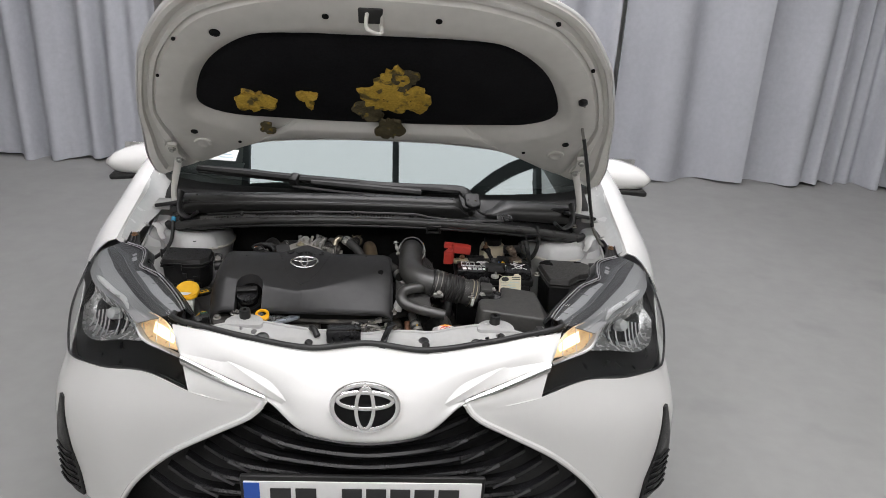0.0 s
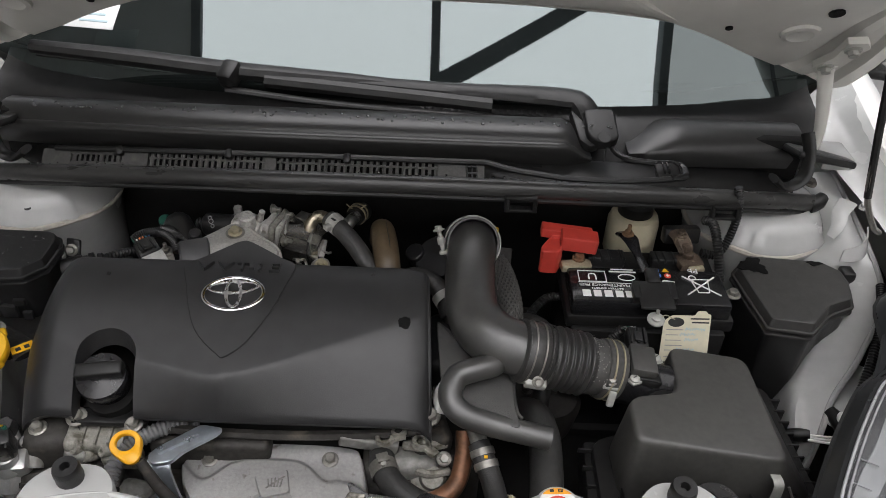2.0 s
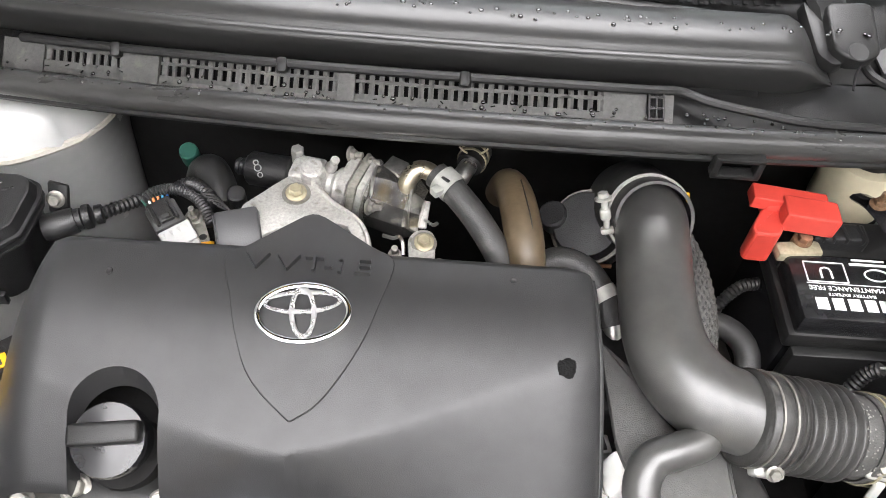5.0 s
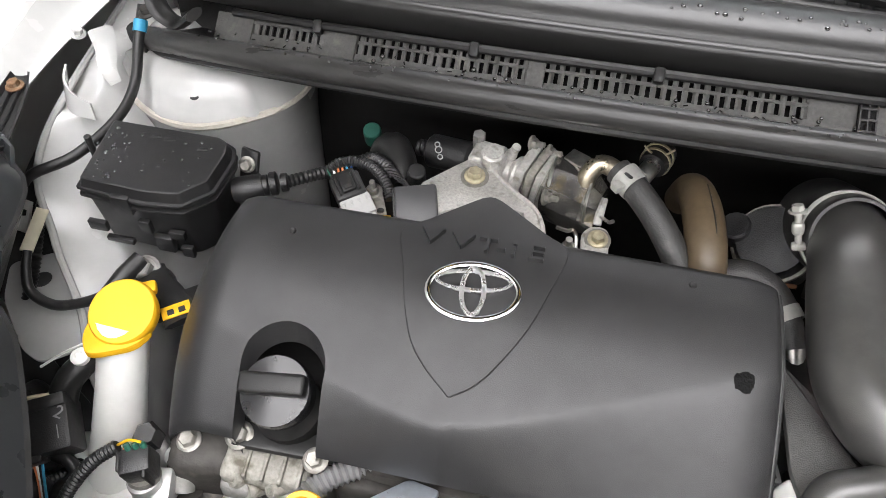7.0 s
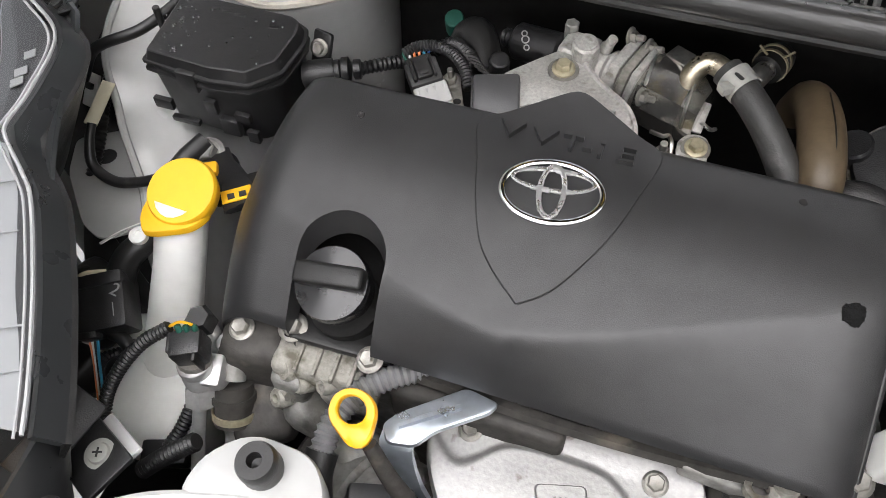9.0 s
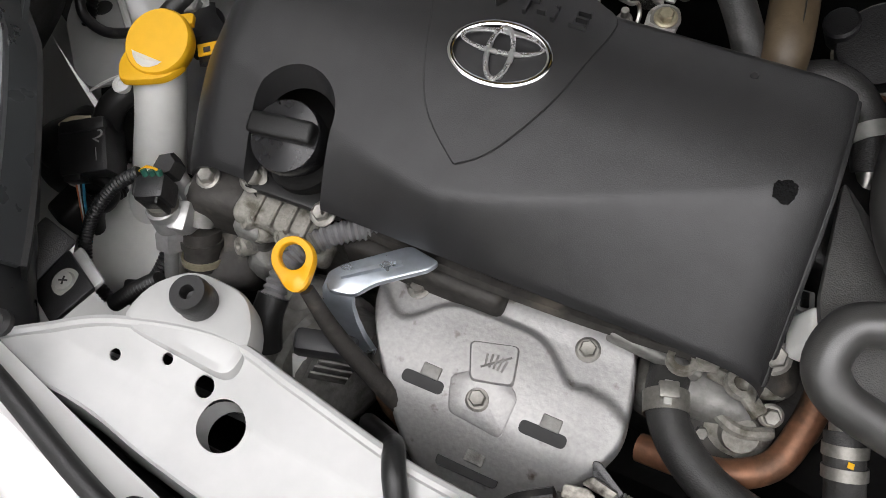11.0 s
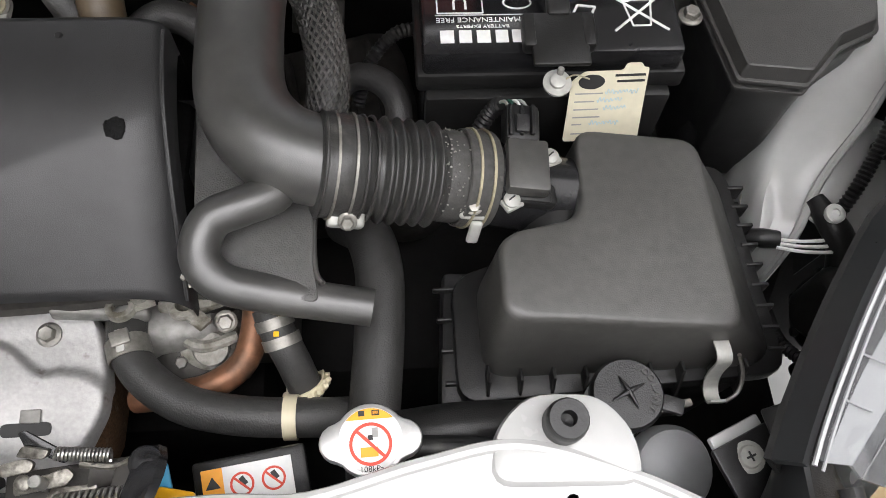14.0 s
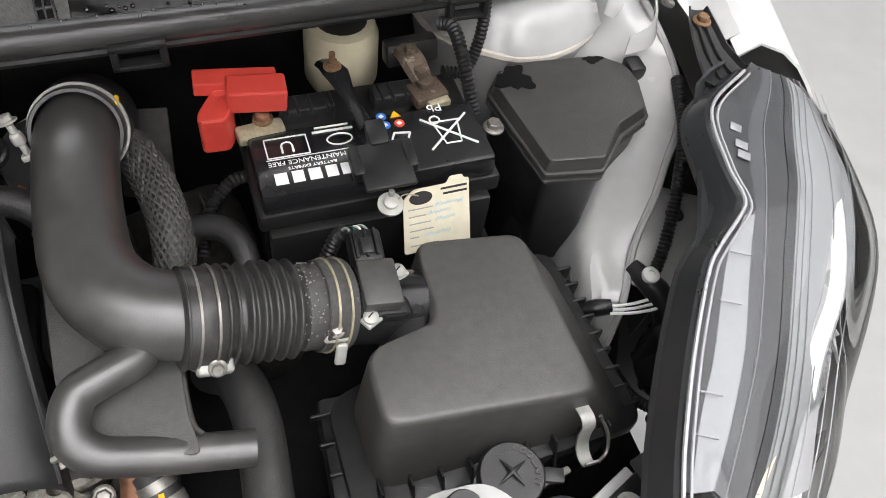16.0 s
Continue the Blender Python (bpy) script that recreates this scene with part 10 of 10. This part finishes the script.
q = rbox((-0.023, 0, 0.0006), (0.014, 0.030, 0.0006), 0)
q.transform(WM)
part("label_band", q, MAT["print_orange"], wl, "orange band", smooth=0)
for cx in (-0.004, 0.017):
    r1 = lathe([(0.0065, 0.0004), (0.0065, 0.0011), (0.0080, 0.0011), (0.0080, 0.0004)], (cx, 0.002, 0), (0, 0, 1), 26, caps=False)
    r1.transform(WM)
    part("label_ring", r1, MAT["print_red"], wl)
    r2 = rbox((cx, 0.002, 0.0009), (0.014, 0.0015, 0.0005), 0, (0, 0, -45))
    r2.transform(WM)
    part("label_bar", r2, MAT["print_red"], wl, smooth=0)
    r3 = rbox((cx + 0.001, 0.004, 0.0007), (0.0035, 0.006, 0.0004), 0, (0, 0, 30))
    r3.transform(WM)
    part("label_mark", r3, MAT["print_black"], wl, smooth=0)
tr3 = prism([(-0.028, 0.002), (-0.018, 0.002), (-0.023, 0.010)], 0.0008, 0.0012, WM)
part("label_mark", tr3, MAT["print_black"], wl, smooth=0)

# ---- looms and plugs beside the lamps ----
def side_loom(s):
    w = thing("lamp_loom", side(s, (0.57, 0.48, 0.60))[0], "black taped wiring loom running along the inner wing", "wiring loom", "looms along the wings")
    run = [(0.660, 0.66, 0.765), (0.640, 0.60, 0.752), (0.618, 0.5575, 0.735), (0.600, 0.525, 0.712), (0.584, 0.502, 0.694), (0.572, 0.488, 0.672)] if s > 0 else [(0.665, 0.72, 0.76), (0.655, 0.66, 0.745), (0.645, 0.60, 0.720), (0.640, 0.56, 0.69), (0.645, 0.52, 0.65)]
    part("loom", ribbed(side(s, *run), 0.0065), MAT["plastic_black"], w, "ribbed loom")
    q = (0.569, 0.489, 0.681) if s > 0 else (0.5313, 0.4703, 0.695)
    b = (0.010, -0.016, -0.014)
    q2 = tuple(i + j for i, j in zip(q, b))
    part("plug", tube(side(s, (q[0] - 0.008, q[1] + 0.020, q[2] - 0.004), (q[0] - 0.001, q[1] + 0.003, q[2] - 0.006), q2, (q2[0] + 0.004, q2[1] - 0.018, q2[2] - 0.020), (q2[0], q2[1] - 0.045, q2[2] - 0.055)), [0.008, 0.0125, 0.0135, 0.012, 0.009], 12, 18), MAT["plastic_black"], w, "taped plug")
    part("screw", lathe([(0.0075, -0.004), (0.0085, 0.0), (0.0085, 0.003), (0.0065, 0.0045), (0.0035, 0.0045), (0.0030, 0.0030), (0.0005, 0.0030)], side(s, (q[0], q[1], q[2] + 0.004))[0], (0, -0.15, 1), 20), MAT["white_plastic"], w, "white screw head")
    part("plug_ring", lathe([(0.0128, -0.004), (0.0136, -0.004), (0.0136, 0.004), (0.0128, 0.004)], side(s, (q2[0] + 0.003, q2[1] - 0.022, q2[2] - 0.024))[0], (0, -0.65, -0.75), 20, caps=False), MAT["loom_pale"], w, "pale grey ring")
    for k in range(3 if s > 0 else 0):
        part("wire", tube(side(s, (q[0] - 0.046, q[1] - 0.011 - 0.004 * k, q[2] - 0.016), (q[0] - 0.022, q[1] - 0.016 - 0.005 * k, q[2] - 0.013), (q[0] + 0.010, q[1] - 0.012 - 0.006 * k, q[2] - 0.017), (q[0] + 0.040, q[1] - 0.004 - 0.005 * k, q[2] - 0.016)), 0.0017, 6, 16), MAT["white_plastic"], w)
    if s > 0:
        part("tape_wrap", tube(side(s, (q[0] - 0.066, q[1] - 0.004, q[2] - 0.024), (q[0] - 0.054, q[1] - 0.009, q[2] - 0.018), (q[0] - 0.042, q[1] - 0.012, q[2] - 0.016)), [0.007, 0.0085, 0.0075], 10, 10), MAT["rubber"], w)
    else:
        part("wire", tube(side(s, (0.575, 0.462, 0.680), (0.556, 0.475, 0.690), (0.535, 0.490, 0.696), (0.515, 0.512, 0.700)), 0.0013, 6, 16), MAT["white_plastic"], w)
    part("lamp_housing", rbox(side(s, (0.585, 0.425, 0.630))[0], (0.05, 0.07, 0.06), 0.012, (0, s * 15, s * 25), 3), MAT["plastic_black"], w)
    return w


side_loom(-1)
side_loom(1)
left_cable = thing("bay_cable", (-0.58, 0.62, 0.70), "thick black cable crossing the inner wing", "cable")
part("cable", tube([(-0.590, 0.800, 0.845), (-0.590, 0.775, 0.82), (-0.586, 0.740, 0.790), (-0.590, 0.700, 0.775), (-0.612, 0.650, 0.765), (-0.650, 0.620, 0.755), (-0.662, 0.600, 0.73)], 0.0055, 10, 44), MAT["rubber"], left_cable)
part("cable_band", lathe([(0.0065, -0.006), (0.0072, -0.006), (0.0072, 0.006), (0.0065, 0.006)], (-0.590, 0.785, 0.83), (0, -0.7, -0.7), 14, caps=False), MAT["wire_blue"], left_cable, "blue tape band")
part("cable", tube([(-0.6135, 0.548, 0.735), (-0.611, 0.534, 0.725), (-0.6045, 0.5205, 0.710), (-0.5835, 0.5168, 0.700), (-0.5615, 0.5225, 0.700), (-0.5398, 0.5314, 0.705), (-0.533, 0.538, 0.709), (-0.5166, 0.5766, 0.715)], [0.004, 0.0048, 0.0052, 0.0052, 0.0050, 0.0055, 0.0095, 0.0098], 10, 44), MAT["rubber"], left_cable, "taped lead")
bolt(left_cable, (-0.521, 0.578, 0.690), 0.0075, (0, -0.1, 1), MAT["zinc"])
part("bar_code_tag", rbox((-0.622, 0.573, 0.735), (0.012, 0.050, 0.002), 0.0005, (8, 20, 14)), MAT["paper"], left_cable, "small printed tag")
right_cable = thing("bay_cable", (0.50, 0.74, 0.72), "ribbed black loom dropping from the cowl", "cable")
part("cable", ribbed([(0.470, 0.745, 0.86), (0.478, 0.742, 0.82), (0.470, 0.728, 0.785), (0.452, 0.712, 0.768), (0.43, 0.712, 0.77)], 0.0065), MAT["plastic_black"], right_cable)

# washer tank body and lamp backs low at the sides
part("tank", rbox((-0.515, 0.40, 0.535), (0.12, 0.13, 0.14), 0.035, (12, 8, 10), 4), MAT["white_plastic"], wash, "milky white tank")
part("bolt_plate", lathe([(0.020, -0.004), (0.020, 0.0), (0.012, 0.001)], (-0.504, 0.566, 0.692), (0, -0.2, 1), 24), MAT["plastic_black"], wash)
bolt(wash, (-0.504, 0.566, 0.693), 0.0075, (0, -0.2, 1), MAT["alloy_dull"])


def lamp_back(s):
    """Bulb cover and connector behind the headlight, with its mark."""
    b = thing("bulb_cover", side(s, (0.56, 0.42, 0.62))[0], "black round bulb cover behind the headlight", "bulb cover", "bulb covers")
    c = Vector(side(s, (0.572, 0.425, 0.632))[0])
    ax = Vector((-s, 0.25, 0.55))
    part("cover_body", lathe([(0.040, -0.03), (0.040, 0.0), (0.036, 0.006), (0.030, 0.008), (0.028, 0.016), (0.0005, 0.018)], c, ax, 28), MAT["plastic_black"], b)
    for k in range(6):
        a = 2 * math.pi * k / 6
        u, v = frame_axes(ax)
        part("grip", rbox(c + ax.normalized() * 0.008 + 0.033 * (math.cos(a) * u + math.sin(a) * v), (0.008, 0.008, 0.008), 0.002), MAT["plastic_black"], b)
    if s < 0:
        part("cover_mark", text_mesh("2", 0.020, plane_at(c + ax.normalized() * 0.0185 + Vector((0.0, 0.0, 0.0)), (0.5, 0.8, 0.1), (-0.6, 0.2, 0.9)), 0.0004), MAT["print_white"], b, smooth=0)
    part("connector", rbox(c + Vector((-s * 0.018, -0.055, -0.01)), (0.04, 0.035, 0.03), 0.006, (10, s * 20, s * 20), 3), MAT["plastic_black"], b)
    part("cable", ribbed([c + Vector((-s * 0.03, -0.05, 0.0)), c + Vector((-s * 0.04, -0.02, -0.02)), c + Vector((-s * 0.03, 0.02, -0.05))], 0.006), MAT["plastic_black"], b)
    return b


lamp_back(-1)
lamp_back(1)

# pale curved bottle low behind the crossmember, built as a horn-like dome
horn = thing("horn", (0.395, 0.30, 0.66), "pale grey bottle, shaped as a dome, behind the crossmember", "horn")
part("bottle_dome", lathe([(0.034, 0), (0.034, 0.010), (0.030, 0.018), (0.018, 0.023), (0.0005, 0.025)], (0.414, 0.300, 0.622), (0.1, -0.25, 1), 32), MAT["lamp_pale"], horn)
part("bottle_bracket", rbox((0.400, 0.330, 0.690), (0.030, 0.006, 0.03), 0.002, (10, 0, 10)), MAT["zinc"], horn)


# water beads left on the plastics
shader("water", (0.012, 0.012, 0.012), 0.06, var=0.0, scale=10, rough_var=0.0, spec=1.0)


def beads(parent, spots):
    """Small flattened drops lying where the spots say: place, normal, radius."""
    bm = bmn()
    for p, nrm, r in spots:
        add(bm, lathe([(r, 0), (r * 0.86, r * 0.26), (r * 0.5, r * 0.44), (r * 0.05, r * 0.5)], p, nrm, 8))
    part("water_spray", bm, MAT["water"], parent, "scattered water drops", smooth=70, kind="stuff")


rng = random.Random(41)
spots = []
for k in range(230):
    x = rng.uniform(-0.55, 0.30)
    t = rng.random()
    if t < 0.35:
        spots.append((slot_pt(x, rng.uniform(0.02, 0.40), 0.001), (0, -0.62, 0.78), rng.uniform(0.0010, 0.0024)))
    elif t < 0.75:
        y = rng.uniform(0.790, 0.806)
        q = bow(x, y, 0.9175 - (y - 0.798) ** 2 * 12, 0.10, 0.05)
        spots.append((q, (0, 0, 1), rng.uniform(0.0010, 0.0026)))
    else:
        q = bow(x, rng.uniform(0.682, 0.690), 0.8930, 0.122, 0.082)
        spots.append((q, (0, 0, 1), rng.uniform(0.0008, 0.0016)))
beads(cowl, spots)
spots = []
for k in range(60):
    edge = rng.random() < 0.6
    x, y = (rng.uniform(-0.588, -0.545), rng.uniform(0.615, 0.685)) if edge else (rng.uniform(-0.585, -0.47), rng.uniform(0.62, 0.685))
    spots.append(((x, y, 0.780 + 0.02 * (y - 0.660)), (0, 0, 1), rng.uniform(0.0007, 0.0018)))
beads(fb, spots)
# paper flag on the wing loom
flag = part("loom_flag", rbox((-0.674, 0.612, 0.702), (0.016, 0.004, 0.034), 0.001, (-40, 0, -10)), MAT["print_white"], None, "small white label wrapped round the wing loom", category="label")
part("flag_bar", rbox((-0.673, 0.611, 0.709), (0.008, 0.0045, 0.006), 0.0004, (-40, 0, -10)), MAT["print_black"], flag)

# dark connector bank beside the washer filler
bank = thing("connector_bank", (-0.55, 0.41, 0.60), "bank of black wiring connectors beside the washer filler", "connector")
AD = plane_at((-0.538, 0.414, 0.662), (0.86, 0.50, 0.05), (-0.48, 0.80, 0.36))
for nm, c, sz, r in (("block", (0, 0, 0), (0.046, 0.048, 0.040), 0.004), ("block_step", (0.002, 0.020, 0.004), (0.042, 0.012, 0.038), 0.003), ("block_clip", (-0.012, -0.024, 0.010), (0.016, 0.010, 0.016), 0.002)):
    b = rbox(c, sz, r)
    b.transform(AD)
    part(nm, b, MAT["plastic_box"], bank, smooth=30)
b = rbox((0.013, -0.008, 0.0203), (0.0008, 0.012, 0.0006), 0.0001)
b.transform(AD)
part("block_mark", b, MAT["print_grey"], bank)
part("block_number", text_mesh("2", 0.016, AD @ Matrix.Translation((0.016, 0.008, 0.0204)) @ Matrix.Rotation(radians(-35), 4, "Z"), 0.0004), MAT["print_grey"], bank, smooth=0)
part("seal_ring", tube([AD @ Vector((-0.020, 0.024, 0.018)), AD @ Vector((-0.006, 0.027, 0.0225)), AD @ Vector((0.010, 0.026, 0.020))], 0.0020, 6, 14), MAT["cream_plastic"], bank, "pale rubber seal")
part("lead", tube([(-0.530, 0.398, 0.648), (-0.517, 0.397, 0.646), (-0.509, 0.391, 0.640), (-0.513, 0.382, 0.634), (-0.522, 0.376, 0.628), (-0.530, 0.366, 0.60)], 0.0062, 10, 24), MAT["rubber"], bank, "taped lead")
part("pin_clip", rbox((-0.5385, 0.386, 0.656), (0.004, 0.014, 0.010), 0.001, (20, 0, -20)), MAT["loom_pale"], bank)
part("loom", ribbed([(-0.436, 0.374, 0.630), (-0.442, 0.352, 0.612), (-0.450, 0.336, 0.600)], 0.0065, 12, 0.0036), MAT["plastic_box"], bank, "ribbed loom")
part("block", rbox((-0.452, 0.332, 0.592), (0.040, 0.022, 0.020), 0.003, (10, 0, 20)), MAT["plastic_box"], bank)
for k, mt in enumerate(("wire_orange", "print_white", "print_black", "wire_blue")):
    part("wire", tube([(-0.540 + 0.003 * k, 0.385, 0.655), (-0.531 + 0.002 * k, 0.372, 0.645), (-0.527 + 0.002 * k, 0.350, 0.61)], 0.0013, 6, 12), MAT[mt], bank)
